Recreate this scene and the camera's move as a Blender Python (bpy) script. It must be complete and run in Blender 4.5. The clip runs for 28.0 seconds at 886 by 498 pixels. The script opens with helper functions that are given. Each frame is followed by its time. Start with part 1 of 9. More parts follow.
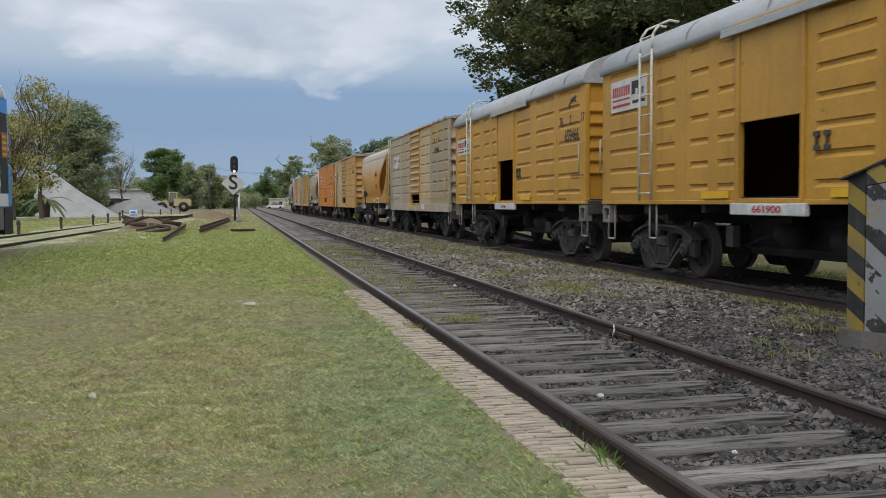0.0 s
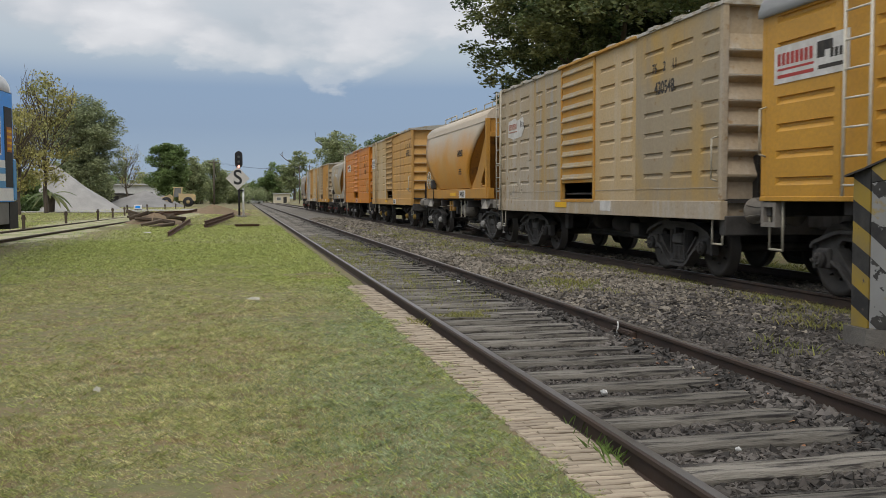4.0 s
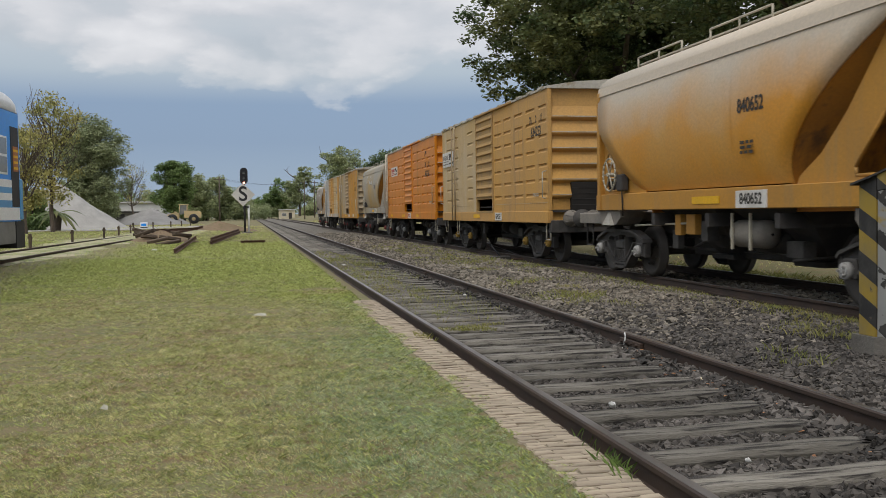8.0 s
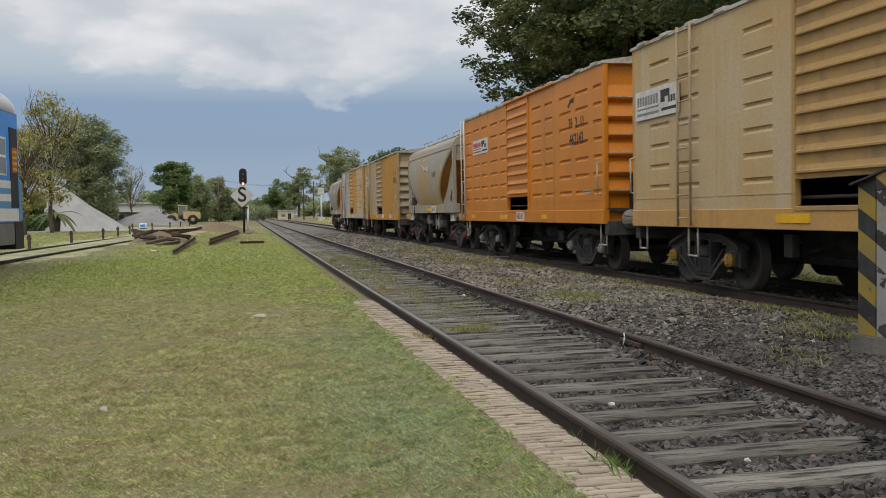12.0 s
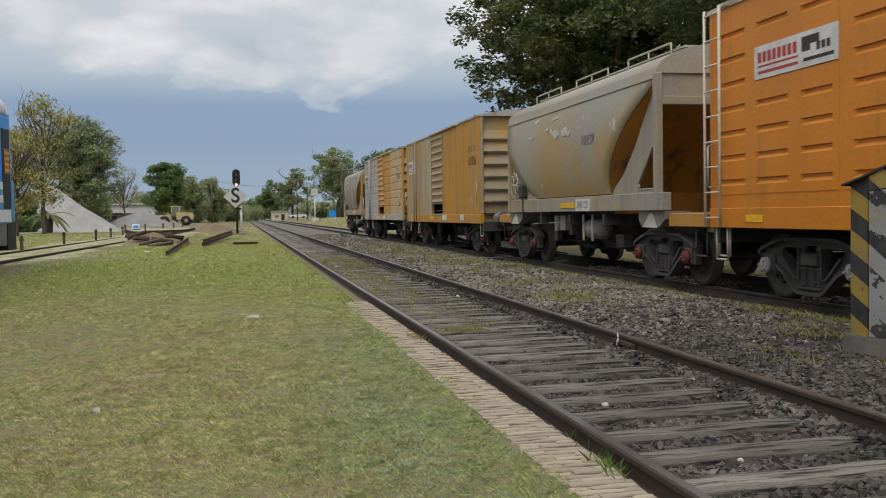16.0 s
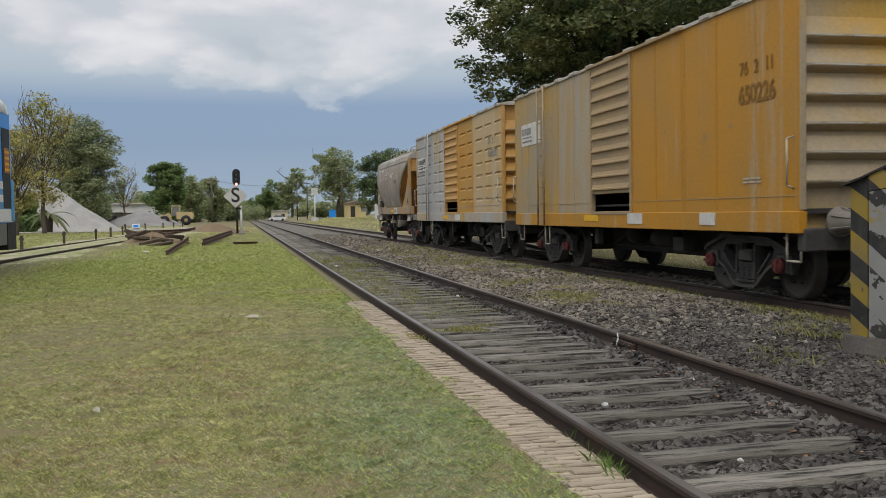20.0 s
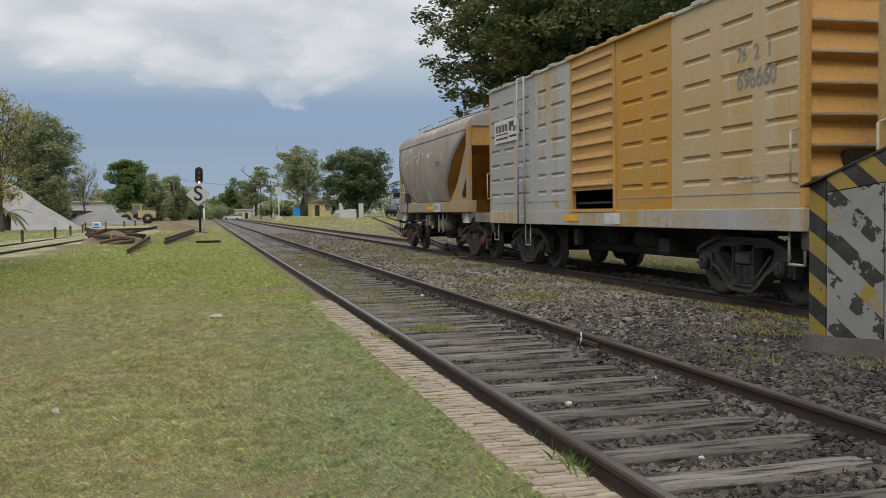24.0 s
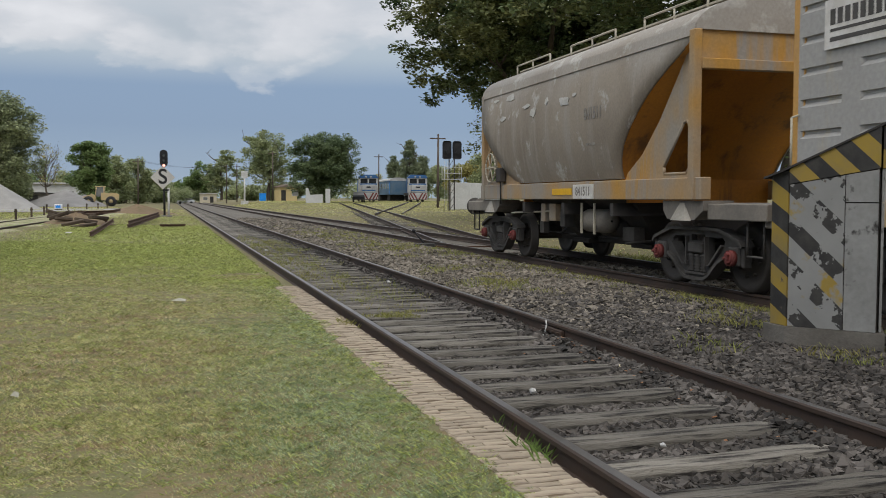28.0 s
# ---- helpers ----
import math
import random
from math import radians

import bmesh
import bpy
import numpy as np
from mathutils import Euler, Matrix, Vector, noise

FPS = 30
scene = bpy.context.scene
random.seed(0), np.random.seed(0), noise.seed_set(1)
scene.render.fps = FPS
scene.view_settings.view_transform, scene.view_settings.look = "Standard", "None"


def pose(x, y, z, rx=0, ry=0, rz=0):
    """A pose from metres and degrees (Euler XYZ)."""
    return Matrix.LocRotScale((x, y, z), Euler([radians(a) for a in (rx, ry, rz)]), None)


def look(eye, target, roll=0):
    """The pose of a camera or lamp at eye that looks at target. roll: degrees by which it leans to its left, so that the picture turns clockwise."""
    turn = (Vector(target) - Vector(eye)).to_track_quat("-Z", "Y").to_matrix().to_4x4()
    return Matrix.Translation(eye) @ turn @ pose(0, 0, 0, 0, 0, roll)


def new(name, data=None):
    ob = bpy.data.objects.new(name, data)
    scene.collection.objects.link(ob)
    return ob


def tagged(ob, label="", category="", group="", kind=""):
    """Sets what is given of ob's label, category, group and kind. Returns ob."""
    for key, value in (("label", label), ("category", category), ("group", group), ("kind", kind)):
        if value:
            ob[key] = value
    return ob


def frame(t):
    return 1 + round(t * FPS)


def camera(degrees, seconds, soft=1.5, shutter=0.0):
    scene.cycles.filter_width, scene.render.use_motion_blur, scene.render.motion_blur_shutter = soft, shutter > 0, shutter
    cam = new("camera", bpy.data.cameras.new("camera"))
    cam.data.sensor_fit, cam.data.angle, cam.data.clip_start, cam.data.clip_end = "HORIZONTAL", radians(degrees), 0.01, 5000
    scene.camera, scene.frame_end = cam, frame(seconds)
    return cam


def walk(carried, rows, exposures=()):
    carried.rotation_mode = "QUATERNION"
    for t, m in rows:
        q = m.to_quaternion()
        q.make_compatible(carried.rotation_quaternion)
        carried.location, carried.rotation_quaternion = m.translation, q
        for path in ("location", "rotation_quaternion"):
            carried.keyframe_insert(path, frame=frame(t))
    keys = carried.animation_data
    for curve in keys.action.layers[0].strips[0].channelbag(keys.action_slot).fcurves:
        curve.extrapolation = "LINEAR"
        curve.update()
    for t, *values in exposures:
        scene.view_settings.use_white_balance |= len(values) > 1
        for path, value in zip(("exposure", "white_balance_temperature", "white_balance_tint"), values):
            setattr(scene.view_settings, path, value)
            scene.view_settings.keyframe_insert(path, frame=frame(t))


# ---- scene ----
# A goods train rolls past a small country station under a stormy sky.
# x: across the tracks, y: along the tracks, z = 0 at the rail heads. The camera stands at the origin.
EYE = 1.22
cam = camera(50.55, 28.0, soft=0.8, shutter=0.3)
CAMERA = [
    (0.0, -12.25, -2.85, 0.29), (0.5, -11.89, -3.12, 0.10), (1.0, -11.70, -3.17, 0.17), (2.0, -11.72, -3.16, 0.16),
    (3.0, -11.80, -3.16, 0.17), (3.5, -11.96, -3.11, 0.12), (5.5, -12.01, -3.13, 0.12), (6.0, -11.92, -3.20, 0.10),
    (6.5, -11.85, -3.22, 0.08), (7.0, -12.06, -3.31, 0.00), (7.1, -12.02, -3.02, 0.26), (7.2, -11.72, -2.45, 0.73),
    (7.3, -11.70, -2.34, 0.82), (7.5, -11.69, -2.29, 0.86), (8.0, -11.68, -2.27, 0.87), (9.0, -11.70, -2.25, 0.93),
    (10.0, -11.69, -2.23, 0.96), (11.0, -11.69, -2.24, 0.92), (12.0, -11.73, -2.24, 0.94), (12.5, -11.70, -2.24, 0.93),
    (14.5, -12.14, -2.20, 1.00), (15.0, -12.12, -2.20, 1.00), (17.0, -12.13, -2.20, 0.96), (19.0, -12.11, -2.21, 0.95),
    (20.0, -12.12, -2.21, 0.93), (20.7, -12.12, -2.21, 0.92), (20.8, -12.25, -2.21, 0.91), (20.9, -12.85, -2.22, 0.88),
    (21.0, -13.79, -2.23, 0.85), (21.1, -14.18, -2.27, 0.82), (21.5, -14.24, -2.29, 0.80), (23.5, -14.26, -2.31, 0.70),
    (24.0, -14.27, -2.28, 0.72), (25.0, -14.24, -2.26, 0.73), (26.0, -14.21, -2.28, 0.73), (26.5, -14.24, -2.39, 0.69),
    (26.6, -14.68, -2.44, 0.66), (26.8, -14.80, -2.48, 0.63), (27.0, -14.80, -2.54, 0.60), (27.5, -14.81, -2.72, 0.30),
    (27.7, -15.03, -2.85, 0.20), (27.8, -15.47, -2.94, 0.10), (27.9, -15.92, -3.02, 0.03), (28.0, -16.27, -3.10, -0.04),
]
walk(cam, [(t, pose(0, 0, EYE, 90 + pitch, roll, yaw)) for t, yaw, pitch, roll in CAMERA],
     [(0.0, 0.0, 6050, 9), (1.5, 0.0, 6450, 10), (5.5, 0.0, 6500, 10), (26.0, 0.0, 6500, 10), (28.0, -0.02, 6430, 10)])

# how far the train has rolled, in metres, second by second
ROLLED = [0.0, 4.33, 8.66, 12.98, 17.27, 21.53, 25.75, 29.95, 34.12, 38.25, 42.36, 46.45, 50.51, 54.54, 58.54,
          62.52, 66.47, 70.38, 74.25, 78.07, 81.82, 85.48, 89.03, 92.47, 95.80, 99.02, 102.14, 105.20, 108.24]


def rolled(t):
    return float(np.interp(t, range(29), ROLLED))


# ---- sky and light: a bright, broken cloud deck over a dark blue rain front ----
world = bpy.data.worlds.new("stormy_sky")
scene.world = world
world.use_nodes = True
wn, wl = world.node_tree.nodes, world.node_tree.links
wn.clear()


def wnode(kind, **values):
    n = wn.new(kind)
    for k, v in values.items():
        n.inputs[k].default_value = v
    return n


def wmath(op, a, b=None, c=None, clamp=False):
    n = wn.new("ShaderNodeMath")
    n.operation, n.use_clamp = op, clamp
    for i, v in enumerate((a, b, c)):
        if v is None:
            continue
        if isinstance(v, (int, float)):
            n.inputs[i].default_value = v
        else:
            wl.new(v, n.inputs[i])
    return n.outputs[0]


def wramp(fac, stops, interp="LINEAR"):
    n = wn.new("ShaderNodeValToRGB")
    n.color_ramp.interpolation = interp
    el = n.color_ramp.elements
    while len(el) < len(stops):
        el.new(0.5)
    for e, (p, c) in zip(el, stops):
        e.position, e.color = p, (*c, 1) if len(c) == 3 else c
    wl.new(fac, n.inputs[0])
    return n.outputs[0]


def wmix(fac, a, b):
    n = wn.new("ShaderNodeMix")
    n.data_type = "RGBA"
    for v, i in ((fac, 0), (a, 6), (b, 7)):
        if isinstance(v, (int, float)):
            n.inputs[i].default_value = v
        elif isinstance(v, tuple):
            n.inputs[i].default_value = (*v, 1)
        else:
            wl.new(v, n.inputs[i])
    return n.outputs[2]


coord = wn.new("ShaderNodeTexCoord").outputs["Generated"]
sep = wn.new("ShaderNodeSeparateXYZ")
wl.new(coord, sep.inputs[0])
up = sep.outputs[2]
# stretch the clouds sideways near the horizon
flat = wn.new("ShaderNodeMapping")
flat.inputs["Scale"].default_value = (2.9, 2.9, 6.4)
flat.inputs["Location"].default_value = (0.35, 0.1, 0.42)
wl.new(coord, flat.inputs[0])
swirl = wnode("ShaderNodeTexNoise", Scale=2.2, Detail=8.0, Roughness=0.58)
wl.new(flat.outputs[0], swirl.inputs["Vector"])
soft_swirl = wnode("ShaderNodeTexNoise", Scale=1.1, Detail=3.0, Roughness=0.5)
wl.new(flat.outputs[0], soft_swirl.inputs["Vector"])
shift = wn.new("ShaderNodeVectorMath")
shift.operation = "MULTIPLY_ADD"
shift.inputs[1].default_value = (0.5, 0.5, 0.5)
wl.new(swirl.outputs["Color"], shift.inputs[0])
wl.new(flat.outputs[0], shift.inputs[2])
# small rounded heads on the cumulus
heads = wn.new("ShaderNodeTexVoronoi")
heads.feature = "SMOOTH_F1"
heads.inputs["Scale"].default_value, heads.inputs["Smoothness"].default_value = 3.4, 0.6
heads.inputs["Detail"].default_value, heads.inputs["Roughness"].default_value = 2.0, 0.5
wl.new(shift.outputs[0], heads.inputs["Vector"])
puff = wmath("SUBTRACT", 0.5, heads.outputs["Distance"])
billow = wmath("ADD", wmath("SUBTRACT", swirl.outputs[0], 0.5), wmath("MULTIPLY", puff, 0.5))
bearing = wmath("ARCTAN2", sep.outputs[0], sep.outputs[1])
# the cumulus banks: bearing, height, half width and half height in degrees
BANKS = [(-17.0, 11.9, 13.0, 3.3), (-30.1, 10.8, 14.8, 3.2), (-6.0, 10.4, 6.0, 1.7), (1.2, 9.6, 7.0, 2.4), (5.5, 10.6, 6.0, 3.2), (11.0, 12.0, 7.5, 3.4), (18.0, 11.4, 8.0, 2.9),
         (25.8, 11.4, 13.1, 3.3), (0.0, 12.6, 9.0, 1.6)]
field = None
for a_, e_, ra, re_ in BANKS:
    u_ = wmath("MULTIPLY", wmath("SUBTRACT", bearing, radians(a_)), 1 / radians(ra))
    v_ = wmath("MULTIPLY", wmath("SUBTRACT", up, math.sin(radians(e_))), 1 / radians(re_))
    one = wmath("SUBTRACT", 1.0, wmath("SQRT", wmath("MULTIPLY_ADD", u_, u_, wmath("MULTIPLY", v_, v_))))
    field = one if field is None else wmath("SMOOTH_MAX", field, one, 0.4)
overhead = wmath("MULTIPLY_ADD", up, 9.0, -2.0)
field = wmath("MAXIMUM", wmath("MAXIMUM", field, -1.0), wmath("MINIMUM", overhead, 0.9))
mass = wmath("MULTIPLY_ADD", billow, 1.7, wmath("MULTIPLY_ADD", field, 1.15, 0.24))
deck = wramp(wmath("MULTIPLY_ADD", mass, 0.5, 0.5), [(0.42, (0, 0, 0)), (0.52, (0.45, 0.45, 0.45)), (0.72, (1, 1, 1))], "EASE")
body = wmath("ADD", wmath("MULTIPLY_ADD", soft_swirl.outputs[0], 0.50, 0.10), wmath("ADD", wmath("MULTIPLY", billow, 0.42), wmath("MULTIPLY", wmath("MINIMUM", field, 0.6), 0.10)))
# brighter towards the train side
body = wmath("ADD", body, wmath("MULTIPLY_ADD", wmath("MULTIPLY_ADD", bearing, 2.6, 0.45, clamp=True), 0.15, -0.08))
front = wramp(up, [(0.0, (0.30, 0.38, 0.47)), (0.03, (0.235, 0.32, 0.455)), (0.075, (0.195, 0.27, 0.41)), (0.115, (0.21, 0.287, 0.42)),
                   (0.145, (0.40, 0.455, 0.51)), (0.2, (0.56, 0.585, 0.605))])
cloud = wramp(body, [(0.22, (0.45, 0.48, 0.51)), (0.32, (0.56, 0.57, 0.59)), (0.40, (0.645, 0.64, 0.65)), (0.53, (0.78, 0.765, 0.765))])
high = wmix(wmath("MULTIPLY", wmath("SUBTRACT", up, 0.25, clamp=True), 2.0, clamp=True), cloud, (1.15, 1.17, 1.2))
clouds = wmix(deck, front, high)
nishita = wn.new("ShaderNodeTexSky")
nishita.sky_type, nishita.sun_disc = "NISHITA", False
nishita.sun_elevation, nishita.sun_rotation = radians(52), radians(215)
thin = wn.new("ShaderNodeMix")
thin.data_type, thin.blend_type = "RGBA", "ADD"
thin.inputs[0].default_value = 0.02
wl.new(clouds, thin.inputs[6])
wl.new(nishita.outputs[0], thin.inputs[7])
back = wn.new("ShaderNodeBackground")
wl.new(thin.outputs[2], back.inputs[0])
back.inputs[1].default_value = 0.95
wl.new(back.outputs[0], wn.new("ShaderNodeOutputWorld").inputs[0])

sun = new("sun", bpy.data.lights.new("sun", "SUN"))
sun.data.energy, sun.data.angle, sun.data.color = 0.9, radians(25), (1.0, 0.925, 0.83)
sun.matrix_basis = look((-12, -18, 28), (0, 0, 0))
scene.view_settings.exposure = 0.0


# ---- materials ----
def material(name, colour, colour2=None, rough=0.7, metal=0.0, scale=3.0, fine=40.0, bump=0.2, stretch=(1, 1, 1), fleck=None,
             fleck_size=8.0, fleck_amount=0.42, island=0.0, seed=0.0, spec=0.4, streak=None, streak_amount=0.5, random_object=0.0, dust=None):
    """A surface of two colours in large soft patches, with fine grain, flecks of a third colour (wear, rust) and downward streaks."""
    m = bpy.data.materials.new(name)
    m.use_nodes = True
    nt = m.node_tree
    N, L = nt.nodes, nt.links
    b = N["Principled BSDF"]
    tc = N.new("ShaderNodeTexCoord")
    mp = N.new("ShaderNodeMapping")
    mp.inputs["Scale"].default_value = stretch
    mp.inputs["Location"].default_value = (seed * 7.3, seed * 3.1, seed * 5.7)
    L.new(tc.outputs["Object"], mp.inputs[0])

    def noise_tex(s, detail=4.0, rough_=0.55, src=mp.outputs[0]):
        n = N.new("ShaderNodeTexNoise")
        n.inputs["Scale"].default_value, n.inputs["Detail"].default_value, n.inputs["Roughness"].default_value = s, detail, rough_
        L.new(src, n.inputs["Vector"])
        return n.outputs[0]

    def ramp(src, lo, hi):
        r = N.new("ShaderNodeMapRange")
        r.inputs[1].default_value, r.inputs[2].default_value = lo, hi
        r.clamp = True
        L.new(src, r.inputs[0])
        return r.outputs[0]

    def mix(fac, a, c, kind="MIX"):
        n = N.new("ShaderNodeMix")
        n.data_type, n.blend_type = "RGBA", kind
        for v, i in ((fac, 0), (a, 6), (c, 7)):
            if isinstance(v, float):
                n.inputs[i].default_value = v
            elif isinstance(v, tuple):
                n.inputs[i].default_value = (*v, 1)
            else:
                L.new(v, n.inputs[i])
        return n.outputs[2]

    colour2 = colour2 or tuple(c * 0.72 for c in colour)
    large = noise_tex(scale)
    grain = noise_tex(fine, 3.0, 0.6)
    col = mix(ramp(large, 0.38, 0.62), colour, colour2)
    if streak:
        sm = N.new("ShaderNodeMapping")
        sm.inputs["Scale"].default_value = (1.0, 1.0, 0.10)
        sm.inputs["Location"].default_value = (seed * 2.3, seed * 4.7, 0)
        L.new(tc.outputs["Object"], sm.inputs[0])
        st = noise_tex(2.6, 5.0, 0.65, sm.outputs[0])
        col = mix(ramp(st, 0.62 - 0.3 * streak_amount, 0.78 - 0.3 * streak_amount), col, streak)
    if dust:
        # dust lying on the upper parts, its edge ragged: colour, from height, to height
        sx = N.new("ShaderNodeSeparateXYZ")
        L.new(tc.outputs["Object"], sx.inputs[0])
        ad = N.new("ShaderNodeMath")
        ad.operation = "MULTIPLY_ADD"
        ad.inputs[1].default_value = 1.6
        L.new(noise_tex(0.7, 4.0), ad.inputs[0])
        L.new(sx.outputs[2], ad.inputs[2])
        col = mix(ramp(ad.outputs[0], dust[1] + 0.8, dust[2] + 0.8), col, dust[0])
    if fleck:
        col = mix(ramp(noise_tex(fleck_size, 5.0, 0.65), 1 - fleck_amount - 0.06, 1 - fleck_amount + 0.02), col, fleck)
    col = mix(0.5, col, mix(ramp(grain, 0.25, 0.75), (0.72, 0.72, 0.72), (1.22, 1.22, 1.22)), "MULTIPLY") if fine else col
    if island:
        g = N.new("ShaderNodeNewGeometry")
        v = N.new("ShaderNodeMapRange")
        v.inputs[3].default_value, v.inputs[4].default_value = 1 - island, 1 + island
        L.new(g.outputs["Random Per Island"], v.inputs[0])
        col = mix(1.0, col, v.outputs[0], "MULTIPLY")
    if random_object:
        oi = N.new("ShaderNodeObjectInfo")
        v = N.new("ShaderNodeMapRange")
        v.inputs[3].default_value, v.inputs[4].default_value = 1 - random_object, 1 + random_object
        L.new(oi.outputs["Random"], v.inputs[0])
        col = mix(1.0, col, v.outputs[0], "MULTIPLY")
    L.new(col, b.inputs["Base Color"])
    rr = N.new("ShaderNodeMapRange")
    rr.inputs[3].default_value, rr.inputs[4].default_value = max(0.05, rough - 0.12), min(1.0, rough + 0.12)
    L.new(grain if fine else large, rr.inputs[0])
    L.new(rr.outputs[0], b.inputs["Roughness"])
    b.inputs["Metallic"].default_value = metal
    b.inputs["Specular IOR Level"].default_value = spec
    if bump:
        bn = N.new("ShaderNodeBump")
        bn.inputs["Strength"].default_value, bn.inputs["Distance"].default_value = bump, 0.01
        L.new(grain, bn.inputs["Height"])
        L.new(bn.outputs[0], b.inputs["Normal"])
    return m


def leafy(name, colour, colour2, scale=0.35, island=0.45):
    """Leaves: green by clumps, each leaf a little different, light shining through."""
    m = material(name, colour, colour2, rough=0.55, scale=scale, fine=0, bump=0, island=island, spec=0.3)
    b = m.node_tree.nodes["Principled BSDF"]
    b.inputs["Transmission Weight"].default_value = 0.0
    b.inputs["Subsurface Weight"].default_value = 0.0
    tr = m.node_tree.nodes.new("ShaderNodeBsdfTranslucent")
    ad = m.node_tree.nodes.new("ShaderNodeMixShader")
    ad.inputs[0].default_value = 0.35
    L = m.node_tree.links
    src = b.inputs["Base Color"].links[0].from_socket
    L.new(src, tr.inputs[0])
    out = m.node_tree.nodes["Material Output"]
    L.new(b.outputs[0], ad.inputs[1])
    L.new(tr.outputs[0], ad.inputs[2])
    L.new(ad.outputs[0], out.inputs[0])
    return m


def glow(name, colour, strength):
    m = bpy.data.materials.new(name)
    m.use_nodes = True
    b = m.node_tree.nodes["Principled BSDF"]
    b.inputs["Emission Color"].default_value, b.inputs["Emission Strength"].default_value = (*colour, 1), strength
    b.inputs["Base Color"].default_value = (*colour, 1)
    return m


RUST = (0.16, 0.07, 0.03)
DUST = (0.30, 0.27, 0.22)
M_RAIL = material("rusty_rail_steel", (0.048, 0.034, 0.027), (0.066, 0.043, 0.031), rough=0.72, metal=0.1, scale=2.0, fine=60, bump=0.15)
M_RAILTOP = material("worn_rail_head", (0.21, 0.20, 0.195), (0.12, 0.11, 0.10), rough=0.38, metal=0.8, scale=1.0, fine=30, bump=0.05)
M_SLEEPER = material("weathered_sleeper_wood", (0.235, 0.217, 0.184), (0.135, 0.124, 0.105), rough=0.95, scale=1.2, fine=34, bump=1.0, fleck=(0.035, 0.031, 0.028), fleck_size=2.4, fleck_amount=0.44,
                     stretch=(0.6, 6, 6), random_object=0.3)
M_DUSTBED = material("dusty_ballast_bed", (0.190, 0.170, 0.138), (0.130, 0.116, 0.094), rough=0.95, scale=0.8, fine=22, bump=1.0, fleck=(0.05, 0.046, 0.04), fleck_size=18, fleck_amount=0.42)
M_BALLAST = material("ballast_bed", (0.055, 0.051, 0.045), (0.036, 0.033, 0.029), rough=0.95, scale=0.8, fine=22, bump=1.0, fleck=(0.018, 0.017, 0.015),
                     fleck_size=18, fleck_amount=0.45)
M_DUSTYSTONE = material("dusty_crushed_stone", (0.228, 0.200, 0.160), (0.132, 0.115, 0.091), rough=0.92, scale=0.9, fine=50, bump=0.3, island=0.6)
M_STONE = material("crushed_stone", (0.108, 0.096, 0.085), (0.050, 0.044, 0.038), rough=0.85, scale=1.2, fine=50, bump=0.3, island=0.7)
M_GROUND = material("mown_grass_and_soil", (0.190, 0.172, 0.080), (0.150, 0.150, 0.062), rough=0.95, scale=0.9, fine=45, bump=1.0,
                    fleck=(0.205, 0.160, 0.082), fleck_size=5.0, fleck_amount=0.46)
M_GRASS = leafy("grass_blades", (0.60, 0.545, 0.27), (0.37, 0.365, 0.155), scale=6.0, island=0.6)
M_THATCH = leafy("dead_brown_thatch", (0.42, 0.325, 0.19), (0.265, 0.20, 0.115), scale=5.0, island=0.6)
M_COOL = leafy("cool_green_blades", (0.40, 0.475, 0.28), (0.225, 0.295, 0.155), scale=6.0, island=0.6)
M_LUSH = leafy("lush_grass", (0.46, 0.505, 0.155), (0.31, 0.365, 0.105), scale=4.0, island=0.55)
M_DRY = leafy("dry_grass_straw", (0.62, 0.52, 0.32), (0.36, 0.26, 0.145), scale=5.0, island=0.6)
M_TUFT = leafy("dark_weed_tuft", (0.17, 0.25, 0.065), (0.12, 0.19, 0.05), scale=3.0)
M_YARDGRASS = leafy("yard_grass", (0.56, 0.52, 0.23), (0.43, 0.44, 0.17), scale=0.3, island=0.35)
M_WEED = leafy("weed_leaves", (0.24, 0.27, 0.07), (0.30, 0.27, 0.09), scale=1.5)
M_BRICK = material("old_edge_brick", (0.40, 0.335, 0.245), (0.31, 0.25, 0.18), rough=0.95, scale=5, fine=26, bump=1.0, random_object=0.16, stretch=(0.45, 2.2, 1),
                   fleck=(0.24, 0.19, 0.14), fleck_size=5, fleck_amount=0.38)
M_BEDDING = material("sandy_bedding", (0.33, 0.275, 0.195), (0.25, 0.205, 0.145), rough=0.97, scale=4, fine=40, bump=0.9, fleck=(0.14, 0.12, 0.07), fleck_size=6, fleck_amount=0.42)
M_CONCRETE = material("weathered_concrete", (0.27, 0.255, 0.225), (0.20, 0.185, 0.165), rough=0.92, scale=2.0, fine=40, bump=0.5)
M_WHITE = material("dirty_white_paint", (0.66, 0.66, 0.64), (0.52, 0.51, 0.48), rough=0.6, scale=3, fine=30, bump=0.1)
M_SIGNWHITE = material("sign_white", (0.62, 0.60, 0.57), (0.55, 0.53, 0.50), rough=0.5, scale=2, fine=20, bump=0.05)
M_BLACK = material("black_paint", (0.018, 0.018, 0.02), (0.03, 0.03, 0.032), rough=0.6, scale=3, fine=30, bump=0.1)
M_INK = material("stencil_black", (0.03, 0.028, 0.025), (0.06, 0.05, 0.04), rough=0.75, scale=14, fine=60, bump=0)
M_REDINK = material("stencil_red", (0.45, 0.05, 0.04), (0.36, 0.06, 0.05), rough=0.7, scale=8, fine=40, bump=0)
M_MARK = material("yellow_marker_plate", (0.80, 0.45, 0.012), (0.70, 0.40, 0.015), rough=0.6, scale=4, fine=30, bump=0.05)
